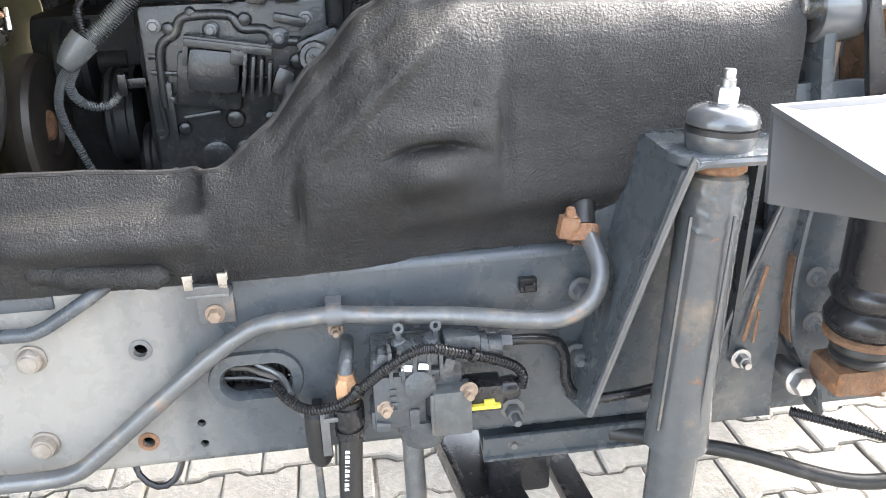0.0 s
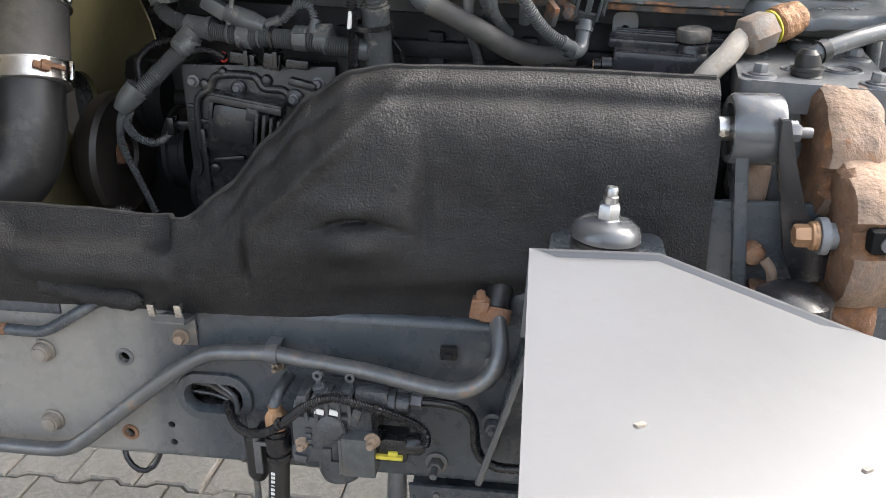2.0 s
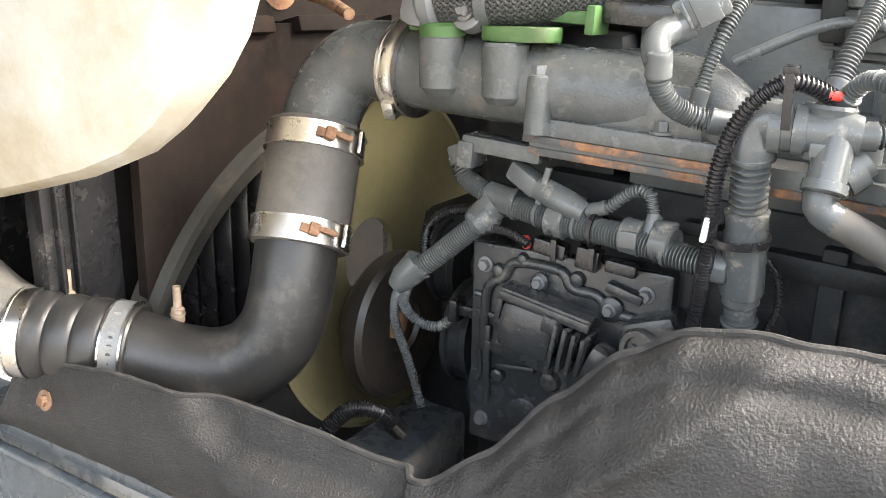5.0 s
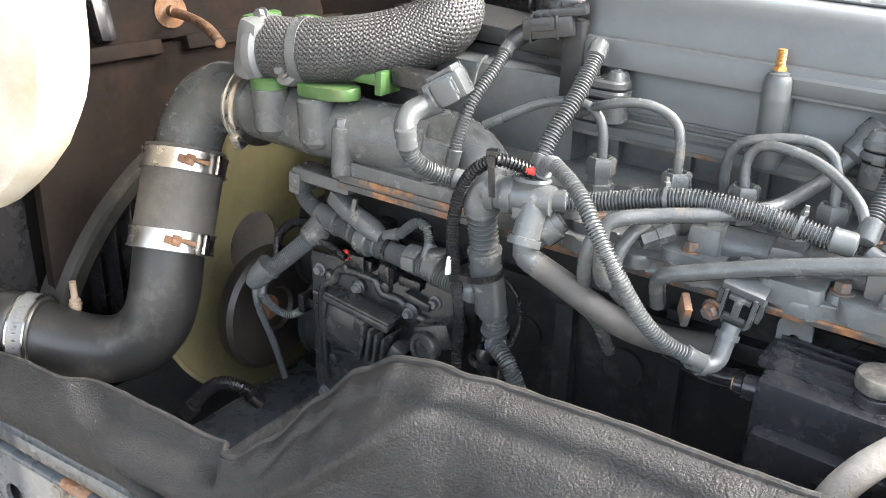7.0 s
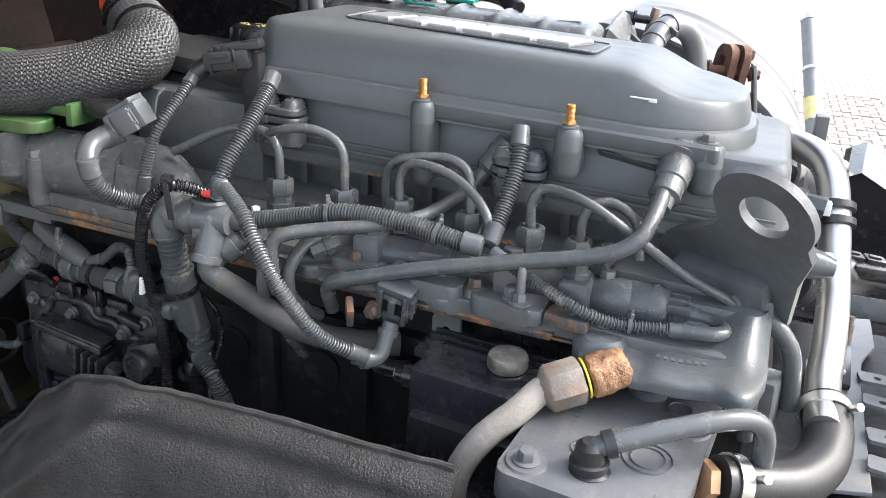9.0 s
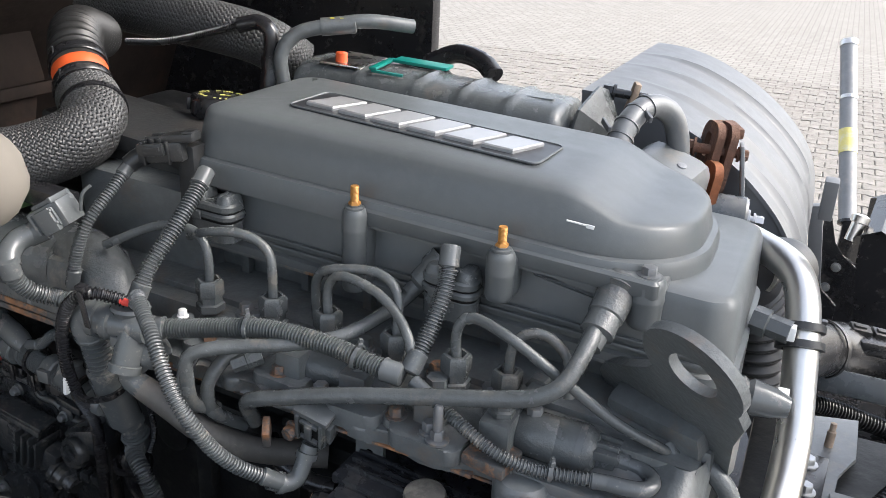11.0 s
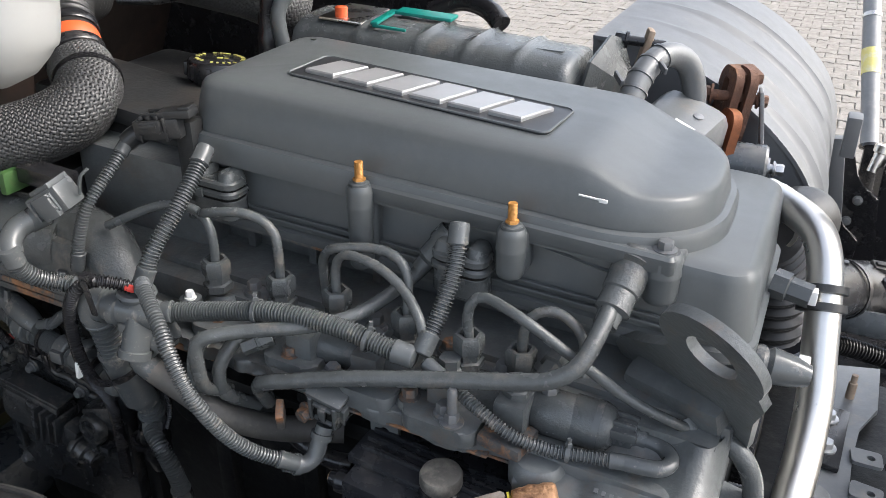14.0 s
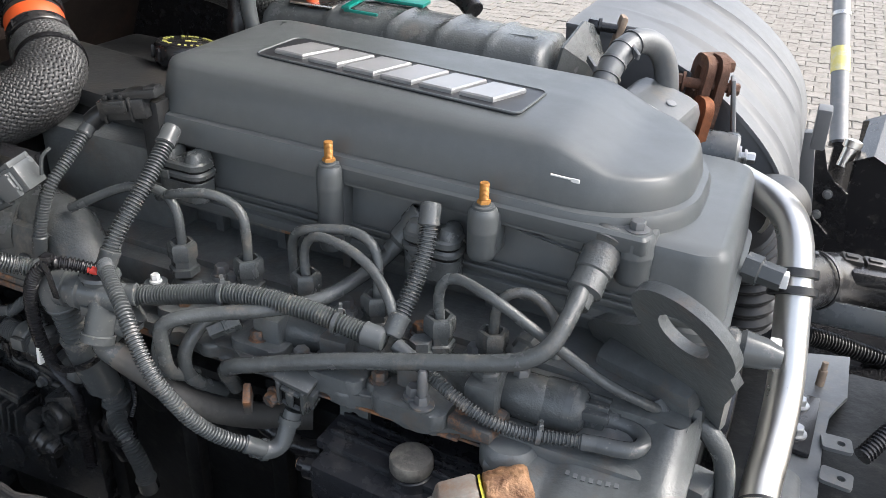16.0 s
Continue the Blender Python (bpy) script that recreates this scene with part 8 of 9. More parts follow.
rp = thing("bracket_plate", (1.21, 0.65, 1.19), "light grey sheet bracket with punched ears behind the pipe", "bracket")
bm = B()
extrude_poly(bm, [(1.150, 0.36), (1.225, 0.38), (1.232, 0.70), (1.238, 0.78), (1.265, 0.84), (1.268, 0.97), (1.196, 0.95), (1.176, 0.80), (1.150, 0.74)], (0, 0, 1.192), (1, 0, 0), (0, 1, 0), 0.007, 0.002)
part("plate", bm, M_SHEET, rp)
for x, y, w_, a_ in ((1.252, 0.705, 0.034, 6), (1.253, 0.625, 0.034, -4), (1.251, 0.520, 0.038, 3), (1.246, 0.442, 0.036, -6), (1.176, 0.448, 0.036, 4)):
    bm = B()
    pm_ = pose(x, y, 1.200, 0, 4, a_)
    plate(bm, rrect(-0.024, -w_ / 2, 0.020, w_ / 2, 0.006), [circle(0.004, 0, 0.006, 14)], (0, 0, 0), (1, 0, 0), (0, 1, 0), 0.006)
    bmesh.ops.transform(bm, matrix=pm_, verts=bm.verts)
    part("ear", bm, M_SHEET, rp)
for y0_, y1_ in ((0.48, 0.60),):
    bm = B()
    loft(bm, [[(1.178 + 0.03 * math.cos(q), y, 1.196 + 0.022 * math.sin(q)) for q in [math.pi * k / 10 for k in range(11)]] for y in (y0_, y1_)])
    part("pressed_rib", bm, M_SHEET, rp)
bm = B()
lathe(bm, (1.222, 0.86, 1.196), (0.02, 0.1, 1), [(0.007, 0), (0.007, 0.03), (0.005, 0.031), (0.005, 0.045)], 12)
part("stud", bm, M_RUSTBOLT, rp, "rusty upright stud")
bb = thing("black_bracket", (1.19, 0.73, 1.19), "black flat bracket with two zinc bolts on the sheet", "bracket")
bm = B()
box(bm, (1.193, 0.732, 1.206), (0.052, 0.150, 0.010), (0, 3, -4), bevel=0.003)
part("plate", bm, M_BLACK, bb)
for y in (0.695, 0.770):
    bm = B()
    hexhead(bm, (1.193, y, 1.210), (0, 0, 1), 0.0105, 0.012, 1.45)
    part("bolt", bm, M_ZINC, bb, "zinc-plated hexagon bolt")
sens2 = thing("rear_sensor", (1.10, 0.60, 1.47), "grey quick connectors at the rear of the head", "connector")
bm = B()
lathe(bm, (1.075, 0.62, 1.505), (1, -0.2, -0.1), [(0.020, 0), (0.020, 0.02), (0.016, 0.022), (0.016, 0.05)], 6)
part("fitting", bm, M_CONDUIT, sens2)
bm = B()
lathe(bm, (1.070, 0.50, 1.455), (1, 0.1, -0.1), [(0.022, 0), (0.024, 0.012), (0.020, 0.018), (0.024, 0.024), (0.020, 0.05), (0.013, 0.07)], 18)
part("fitting", bm, M_CONDUIT, sens2)
bm = B()
box(bm, (1.13, 0.52, 1.452), (0.014, 0.020, 0.020), bevel=0.002)
part("white_lock", bm, M_LABEL, sens2, "white locking tab")
bm = B()
box(bm, (1.125, 0.612, 1.50), (0.012, 0.016, 0.020), bevel=0.002)
part("white_lock", bm, M_LABEL, sens2, "white locking tab")
bm = corrugated([(1.14, 1.28, 1.03), (1.20, 1.34, 1.005), (1.25, 1.38, 0.985), (1.34, 1.43, 0.945), (1.46, 1.48, 0.90), (1.60, 1.5, 0.87)], 0.022, 0.009, 0.15, 14)
solo("loom_conduit", bm, M_BLACK, "black corrugated conduit behind the steel pipe", "conduit")
bm = corrugated([(1.27, 0.60, 1.27), (1.32, 0.66, 1.30), (1.40, 0.68, 1.30), (1.48, 0.66, 1.26)], 0.013, 0.006, 0.15, 12)
solo("loom_conduit", bm, M_BLACK, "black corrugated conduit over the gearbox", "conduit")
for pts, r, m in (([(1.015, 0.385, 1.43), (1.04, 0.37, 1.40), (1.055, 0.36, 1.35), (1.06, 0.36, 1.25)], 0.012, M_ENG), ([(1.02, 0.40, 1.42), (1.07, 0.40, 1.40), (1.10, 0.40, 1.36), (1.11, 0.41, 1.28)], 0.0125, M_ENG)):
    solo("fuel_pipe", tube(pts, r, 12, 0.008), m, "bent grey pipe behind the lifting eye", "fuel line")

# ---- exhaust side ----
heat = thing("heat_shield", (0.6, 0.86, 1.55), "grey pressed heat shield with ribs over the exhaust side", "heat shield")
bm = B()
n_ = 66
rings_ = []
for i in range(n_ + 1):
    x = 0.22 + 0.51 * i / n_
    e = min(1.0, min(i, n_ - i) / 2.5)
    e = 0.70 + 0.30 * math.sqrt(max(0.0, 1 - (1 - e) ** 2))
    rib = 0.007 * max(gauss(x, 0.355, 0.007), gauss(x, 0.465, 0.007), gauss(x, 0.550, 0.007), gauss(x, 0.635, 0.007))
    z0 = 1.716 - 0.05 * (x - 0.45)
    sec = [(0.790, -0.11), (0.795, -0.030 + rib * 0.4), (0.803, -0.012 + rib * 0.7), (0.818, -0.002 + rib), (0.86, 0.003 + rib), (0.91, 0.002 + rib), (0.945, -0.004 + rib), (0.958, -0.016 + rib * 0.7), (0.966, -0.034), (0.972, -0.13)]
    rings_.append([(x, 0.875 + (y - 0.875) * (0.9 + 0.1 * e), z0 - 0.13 + (z + 0.13) * e) for y, z in sec])
loft(bm, rings_)
part("ribbed_shell", bm, M_ENG, heat)
bm = B()
outl = rrect(0.640, 0.855, 0.700, 0.872, 0.007)
loft(bm, [[(x, y, 1.702) for x, y in outl], [(x, y, 1.709) for x, y in outline_in(outl, 0.003)]])
part("pressed_oval", bm, M_ENG, heat)
bm = B()
pl_ = [(0.728, 0.835, 1.630), (0.742, 0.845, 1.700), (0.752, 0.925, 1.726), (0.762, 0.965, 1.712), (0.800, 0.945, 1.630)]
loft(bm, [pl_, [(x + 0.006, y - 0.004, z + 0.002) for x, y, z in pl_]])
part("end_plate", bm, M_ENG, heat, "pale grey sheet metal end plate")
for p in ((0.752, 0.925, 1.708), (0.745, 0.860, 1.655)):
    bm = B()
    lathe(bm, p, (0.8, -0.5, 0.3), [(0.008, 0), (0.008, 0.009), (0.006, 0.010)], 12)
    part("rivet", bm, M_GREYALU, heat)
bm = B()
box(bm, (0.310, 0.875, 1.727), (0.080, 0.120, 0.005), (0, 3, 4), bevel=0.002)
solo("bare_sheet", bm, M_STEEL, "dull bare metal sheet patch on the heat shield", "sheet")
bm = B()
box(bm, (0.372, 0.868, 1.729), (0.014, 0.105, 0.005), (0, 0, 8), bevel=0.002)
box(bm, (0.425, 0.925, 1.727), (0.105, 0.040, 0.006), (0, 3, 4), bevel=0.002)
box(bm, (0.405, 0.822, 1.723), (0.060, 0.006, 0.005), (0, 3, 4), bevel=0.002)
solo("teal_tape", bm, M_TEAL, "teal plastic film stuck on the heat shield", "film")
bm = B()
lathe(bm, (0.305, 0.835, 1.705), (0, 0.05, 1), [(0.011, 0), (0.011, 0.040), (0.009, 0.042)], 14)
solo("orange_cap", bm, M_ORANGE, "upright orange rubber cap", "cap")
bm = tube([(0.39, 1.02, 1.71), (0.45, 1.02, 1.735), (0.51, 1.00, 1.73), (0.545, 0.98, 1.71)], 0.018, 14)
solo("dark_hose", bm, M_BLACK, "black sleeved hose behind the heat shield", "hose")
tb = thing("turbo_hose", (0.86, 0.85, 1.55), "dark hose with clamps at the exhaust side", "hose")
part("hose", tube([(0.822, 0.775, 1.62), (0.822, 0.80, 1.652), (0.826, 0.835, 1.684), (0.838, 0.88, 1.706), (0.856, 0.92, 1.708), (0.878, 0.95, 1.688), (0.892, 0.965, 1.64), (0.896, 0.97, 1.57)], 0.0195, 18), M_SHEET, tb)
for p, a_ in (((0.822, 0.805, 1.657), (0.05, 0.7, 0.7)), ((0.824, 0.820, 1.671), (0.08, 0.7, 0.65)), ((0.827, 0.840, 1.687), (0.15, 0.8, 0.55)), ((0.834, 0.868, 1.701), (0.25, 0.85, 0.4)), ((0.843, 0.893, 1.709), (0.35, 0.85, 0.2))):
    bm = B()
    ring_lathe(bm, p, a_, [(0.0190, -0.0022), (0.0214, -0.0022), (0.0214, 0.0022), (0.0190, 0.0022)], 24)
    part("clamp", bm, M_PIPE, tb)
for p in ((0.800, 0.815, 1.690), (0.855, 0.855, 1.705)):
    bm = B()
    box(bm, p, (0.005, 0.028, 0.010), (20, 0, 40), bevel=0.001)
    part("clamp_tail", bm, M_GREYBOLT, tb)
# bent sheet bracket with a rivet and a small label
BM = pose(0.884, 0.882, 1.600, 10, 16, -12)
tbr = thing("turbo_bracket", (0.88, 0.88, 1.55), "pale grey bent sheet bracket beside the exhaust", "bracket")
bm = B()
secb = [(-0.070, -0.10), (-0.068, -0.03), (-0.060, 0.006), (-0.050, 0.016), (-0.030, 0.020), (0.030, 0.020), (0.046, 0.016), (0.054, 0.004), (0.058, -0.03), (0.060, -0.10)]
loft(bm, [[(x, y, z - 0.012 * e) for x, z in secb] for y, e in ((-0.095, 1.0), (-0.088, 0.2), (-0.06, 0.0), (0.06, 0.0), (0.078, 0.25), (0.086, 1.2))])
bmesh.ops.transform(bm, matrix=BM, verts=bm.verts)
part("sheet", bm, M_SHEET, tbr)
bm = B()
lathe(bm, (0.018, 0.030, 0.019), (0, 0, 1), [(0.009, 0), (0.008, 0.003), (0.004, 0.004)], 16)
bmesh.ops.transform(bm, matrix=BM, verts=bm.verts)
part("rivet", bm, M_GREYALU, tbr)
bm = B()
box(bm, (0.012, -0.012, 0.0212), (0.036, 0.014, 0.0016), (0, 0, -6), bevel=0)
bmesh.ops.transform(bm, matrix=BM, verts=bm.verts)
part("label", bm, M_LABEL, tbr, "small white printed label")
linkage = thing("far_linkage", (0.79, 0.97, 1.67), "dark bolt through a rusty tab at the exhaust side", "linkage")
bm = B()
box(bm, (0.800, 0.972, 1.690), (0.012, 0.030, 0.085), (0, 14, 20), bevel=0.006)
part("tab", bm, M_RUSTBOLT, linkage)
bm = B()
lathe(bm, (0.775, 0.965, 1.712), (1, 0.2, -0.1), [(0.008, -0.002), (0.008, 0.06)], 10)
hexhead(bm, (0.775, 0.965, 1.712), (-1, -0.2, 0.1), 0.012, 0.018, 1.15)
part("bolt", bm, M_BLACK, linkage)

# far mounting gear with rust
far = thing("far_cab_mount", (0.96, 1.0, 1.4), "rusty slotted cab mount lever with bolts", "lever")
M_RUSTDARK = mat("dark_rust", (0.11, 0.055, 0.035), 0.8, 0.1, 0.4, (0.07, 0.05, 0.04), 0.4, 20.0, 0.8, 120.0, rust=0.25, relief=0.003)
M_REDRUST = mat("red_rust", (0.22, 0.075, 0.03), 0.8, 0.1, 0.4, (0.13, 0.07, 0.04), 0.4, 20.0, 0.6, 120.0)
for dx, nm in ((0.006, "upper_lever"), (0.028, "upper_lever")):
    bm = B()
    plate(bm, rrect(-0.042, -0.070, 0.034, 0.070, 0.028), [rrect(-0.020, 0.005, 0.004, 0.050, 0.009)], (0.937 + dx, 1.035 + dx * 0.2, 1.600), (0.45, -0.89, 0.05), (0.12, 0.0, 1), 0.014)
    part(nm, bm, M_RUSTDARK, far)
bm = B()
box(bm, (0.957, 1.05, 1.655), (0.052, 0.05, 0.020), (0, 6, -60), bevel=0.006)
part("lever_bridge", bm, M_RUSTDARK, far)
for dx in (0.0, 0.036):
    bm = B()
    plate(bm, rrect(-0.036, -0.055, 0.030, 0.050, 0.024), [rrect(-0.014, -0.040, 0.010, 0.006, 0.009)], (0.922 + dx, 0.985 + dx * 0.2, 1.560), (0.45, -0.89, 0.05), (0.12, 0.0, 1), 0.015)
    part("lower_lever", bm, M_REDRUST, far)
bm = B()
lathe(bm, (0.905, 1.015, 1.625), (1, 0.15, -0.05), [(0.009, 0), (0.009, 0.092)], 12)
hexhead(bm, (0.985, 1.028, 1.620), (1, 0.15, -0.05), 0.0105, 0.015, 1.3)
hexhead(bm, (0.915, 1.017, 1.625), (-1, -0.15, 0.05), 0.013, 0.016, 1.3)
part("pin", bm, M_RUSTDARK, far)
bm = B()
box(bm, (1.002, 1.03, 1.565), (0.007, 0.035, 0.15), (0, -9, 10), bevel=0.003)
part("strap", bm, M_GREYALU, far)
bm = B()
lathe(bm, (0.945, 0.99, 1.515), (1, 0.1, 0), [(0.036, 0), (0.040, 0.004), (0.040, 0.072), (0.036, 0.077)], 26)
part("bush_eye", bm, M_RAIL, far, "dark bush eye with bolt")
bm = B()
lathe(bm, (1.02, 1.0, 1.515), (1, 0.1, 0), [(0.008, 0), (0.018, 0.002), (0.018, 0.006), (0.008, 0.007), (0.008, 0.030)], 16)
hexhead(bm, (1.032, 1.001, 1.515), (1, 0.1, 0), 0.010, 0.014)
part("bush_bolt", bm, M_ZINC, far)
bm = B()
box(bm, (0.955, 1.02, 1.44), (0.05, 0.05, 0.14), (0, -6, 0), bevel=0.01)
part("post", bm, M_RAIL, far)

# far side mudguard: a bent sheet with raised ribs along its curve
guard = thing("mudguard", (0.9, 1.4, 1.2), "grey moulded plastic mudguard with parallel ribs", "mudguard")
GP = resample([V(x, 0, z) for x, z in [(p.x, p.z) for p in spline([(0.69, 0, 1.690), (0.76, 0, 1.685), (0.83, 0, 1.668), (0.90, 0, 1.638), (0.96, 0, 1.604), (1.02, 0, 1.558), (1.075, 0, 1.500), (1.108, 0, 1.440), (1.126, 0, 1.36), (1.132, 0, 1.20)], 0.01)]], 0.007)
gn = len(GP)


def guard_point(i, y, thick):
    t = (GP[min(i + 1, gn - 1)] - GP[max(i - 1, 0)]).normalized()
    n = V(-t.z, 0, t.x)
    if n.z < 0:
        n = -n
    s = i / (gn - 1)
    h = 0.0
    for c, a0, a1 in ((1.13, 0.42, 0.80), (1.24, 0.20, 0.76), (1.40, 0.14, 0.70), (1.56, 0.10, 0.66)):
        h += 0.012 * gauss(y, c, 0.0085) * ssig(s, a0, 0.05) * ssig(a1 - s, 0.0, 0.02)
    return GP[i] + V(0, y, 0) + n * (h - thick)


bm = B()
ys_ = [1.06 + 0.70 * j / 100 for j in range(101)]
top = [[bm.verts.new(guard_point(i, y, 0.0)) for y in ys_] for i in range(gn)]
bot = [[bm.verts.new(guard_point(i, y, 0.007)) for y in ys_] for i in range(gn)]
for i in range(gn - 1):
    for j in range(100):
        bm.faces.new((top[i][j], top[i + 1][j], top[i + 1][j + 1], top[i][j + 1]))
        bm.faces.new((bot[i][j], bot[i][j + 1], bot[i + 1][j + 1], bot[i + 1][j]))
    for j in (0, 100):
        bm.faces.new((top[i][j], bot[i][j], bot[i + 1][j], top[i + 1][j]))
for i in (0, gn - 1):
    for j in range(100):
        bm.faces.new((top[i][j], top[i][j + 1], bot[i][j + 1], bot[i][j]))
part("shell", bm, M_FENDER, guard)
bm = B()
edge = [guard_point(i, 1.064, 0.003) for i in range(0, gn, 2)]
loft(bm, [[tuple(p), (p.x, p.y + 0.006, p.z), (p.x, p.y + 0.026, p.z - 0.42), (p.x, p.y + 0.020, p.z - 0.42)] for p in edge])
part("inner_skirt", bm, M_FENDER, guard)
bm = B()
box(bm, (1.158, 1.80, 1.19), (0.034, 0.03, 0.27), (0, -9, 0), bevel=0.004)
part("rear_flange", bm, M_FENDER, guard)
bm = B()
box(bm, (1.155, 1.50, 1.43), (0.030, 0.05, 0.09), bevel=0.005)
part("end_tab", bm, M_FENDER, guard)
bm = B()
lathe(bm, (1.055, 0.88, 1.435), (0.4, 0.9, 0.1), [(0.05, 0), (0.058, 0.02), (0.058, 0.11), (0.05, 0.13)], 26)
path = resample(spline([(1.055, 0.83, 1.47), (1.065, 0.86, 1.43), (1.075, 0.88, 1.37), (1.085, 0.89, 1.27)]), 0.004)
sweep(bm, path, [0.048 + 0.005 * math.sin(2 * math.pi * i / 6) for i in range(len(path))], 24)
ah = solo("air_intake_bellows", bm, M_RUBBER, "black ribbed rubber air intake hose", "hose")
bm = B()
ring_lathe(bm, (1.045, 0.845, 1.495), (0.3, 0.9, 0), [(0.05, -0.015), (0.056, -0.015), (0.056, 0.015), (0.05, 0.015)], 28)
solo("hose_clamp", bm, M_STEEL, "bright steel clamp on the intake hose", "clamp")
bm = tube([(1.09, 0.93, 1.27), (1.12, 1.10, 1.20), (1.17, 1.30, 1.15), (1.24, 1.44, 1.105), (1.36, 1.52, 1.075), (1.60, 1.56, 1.05)], 0.062, 26)
air_duct = thing("air_duct", (1.24, 1.44, 1.05), "black plastic air duct with a sensor and cable strap", "duct")
part("pipe", bm, M_BLACK, air_duct)
bm = B()
box(bm, (1.325, 1.47, 1.125), (0.13, 0.09, 0.035), (0, 8, 20), bevel=0.012)
part("sensor_pad", bm, M_BLACK, air_duct)
for k, (x, y, z, s) in enumerate(((1.275, 1.455, 1.152, 0.045), (1.325, 1.475, 1.142, 0.05), (1.375, 1.495, 1.132, 0.04))):
    bm = B()
    box(bm, (x, y, z), (s, 0.032, 0.026), (10, 10, 20), bevel=0.004)
    box(bm, (x, y - 0.004, z + 0.014), (s * 0.6, 0.012, 0.008), (10, 10, 20), bevel=0.002)
    part("sensor_plug", bm, M_BLOCK if k != 1 else M_RUBBER, air_duct)
bm = B()
ring_lathe(bm, (1.205, 1.375, 1.128), (0.55, 0.78, -0.25), [(0.063, -0.006), (0.066, -0.006), (0.066, 0.006), (0.063, 0.006)], 28)
box(bm, (1.195, 1.36, 1.195), (0.018, 0.016, 0.014), bevel=0.003)
part("strap", bm, M_BLACK, air_duct)
res = thing("expansion_tank", (1.42, 2.0, 0.9), "black plastic reservoir with a round moulded lid", "tank")
bm = B()
sec = [(1.262, 1.245), (1.30, 1.262), (1.42, 1.195), (1.62, 1.10), (1.66, 0.85), (1.27, 0.85)]
loft(bm, [[(x, 1.87, z - 0.015) for x, z in outline_in(sec, 0.018)], [(x, 1.85, z) for x, z in outline_in(sec, 0.004)], [(x + 0.004, 1.87, z + 0.006) for x, z in sec], [(x + 0.03, 2.12, z + 0.03) for x, z in sec], [(x + 0.03, 2.14, z + 0.02) for x, z in outline_in(sec, 0.015)]])
part("body", bm, M_BLACK, res)
bm = B()
ring_lathe(bm, (1.435, 2.03, 1.222), (0.45, 0.05, 0.9), [(0.030, -0.006), (0.046, -0.006), (0.046, 0.006), (0.030, 0.006)], 28)
part("lid", bm, M_BLACK, res)
bm = B()
extrude_poly(bm, [(1.163, 1.31), (1.178, 1.30), (1.20, 1.22), (1.225, 1.19), (1.262, 1.17), (1.30, 0.90), (1.163, 0.90)], (0, 1.815, 0), (1, 0, 0), (0, 0, 1), -0.012, 0.002)
brb = thing("black_bracket", (1.22, 1.81, 0.90), "black folded steel bracket with bolts beside the mudguard", "bracket")
part("plate", bm, M_BLACK, brb)
for x, z in ((1.215, 1.16), (1.222, 1.05), (1.20, 1.10)):
    bm = B()
    hexhead(bm, (x, 1.812, z), (0, -1, 0.2), 0.009, 0.010, 1.4)
    part("bolt", bm, M_GREYBOLT, brb)
bm = B()
lathe(bm, (1.245, 1.90, 1.24), (0.2, 0.3, 1), [(0.018, -0.03), (0.018, 0.02), (0.024, 0.022), (0.024, 0.04), (0.012, 0.045)], 14)
part("valve_stem", bm, M_STEEL, brb)
bm = B()
extrude_poly(bm, [(1.150, 1.185), (1.165, 1.185), (1.19, 1.13), (1.23, 1.10), (1.23, 0.95), (1.150, 0.95)], (0, 1.70, 0), (1, 0, 0), (0, 0, 1), -0.010, 0.002)
part("lower_plate", bm, M_BLACK, brb)
# made-up box stands in for the dark under the air duct
bm = B()
box(bm, (1.47, 1.37, 0.70), (0.96, 0.76, 0.42), bevel=0.03)
solo("far_side_filler", bm, M_BLACK, "near-black box added beside the far rail to darken the gap", "box")

pole = thing("tilt_pump_bar", (1.27, 2.80, 0.0), "upright steel bar with a yellow tape band", "pole")
p0, p1 = V(1.262, 2.80, 0.982), V(1.143, 3.217, 1.560)
bm = B()
sweep(bm, [p0.lerp(p1, i / 10) for i in range(11)], [0.031] * 11, 18)
part("tube", bm, M_GREYALU, pole)
bm = B()
sweep(bm, [p0.lerp(p1, 0.36), p0.lerp(p1, 0.49)], [0.0327, 0.0327], 18)
part("tape", bm, mat("yellow_tape", (0.70, 0.62, 0.22), 0.6, 0.0, 0.15, (0.7, 0.68, 0.55), 0.4, 30.0), pole, "faded yellow tape band")
bm = B()
sweep(bm, [p0.lerp(p1, 0.66), p0.lerp(p1, 0.68)], [0.0335, 0.0335], 18)
part("collar", bm, M_STEEL, pole)
bm = B()
sweep(bm, [p0.lerp(p1, 0.97), p0.lerp(p1, 1.0)], [0.0342, 0.0342], 18)
part("collar", bm, M_STEEL, pole)
bm = B()
lathe(bm, p0, p0 - p1, [(0.031, 0), (0.034, 0.002), (0.034, 0.012), (0.022, 0.014)], 18)
box(bm, (1.272, 2.79, 0.93), (0.05, 0.05, 0.12), bevel=0.01)
lathe(bm, (1.28, 2.79, 0.0), (0, 0, 1), [(0.09, 0), (0.09, 0.02), (0.03, 0.03), (0.028, 0.90)], 18)
part("socket", bm, M_BLACK, pole)

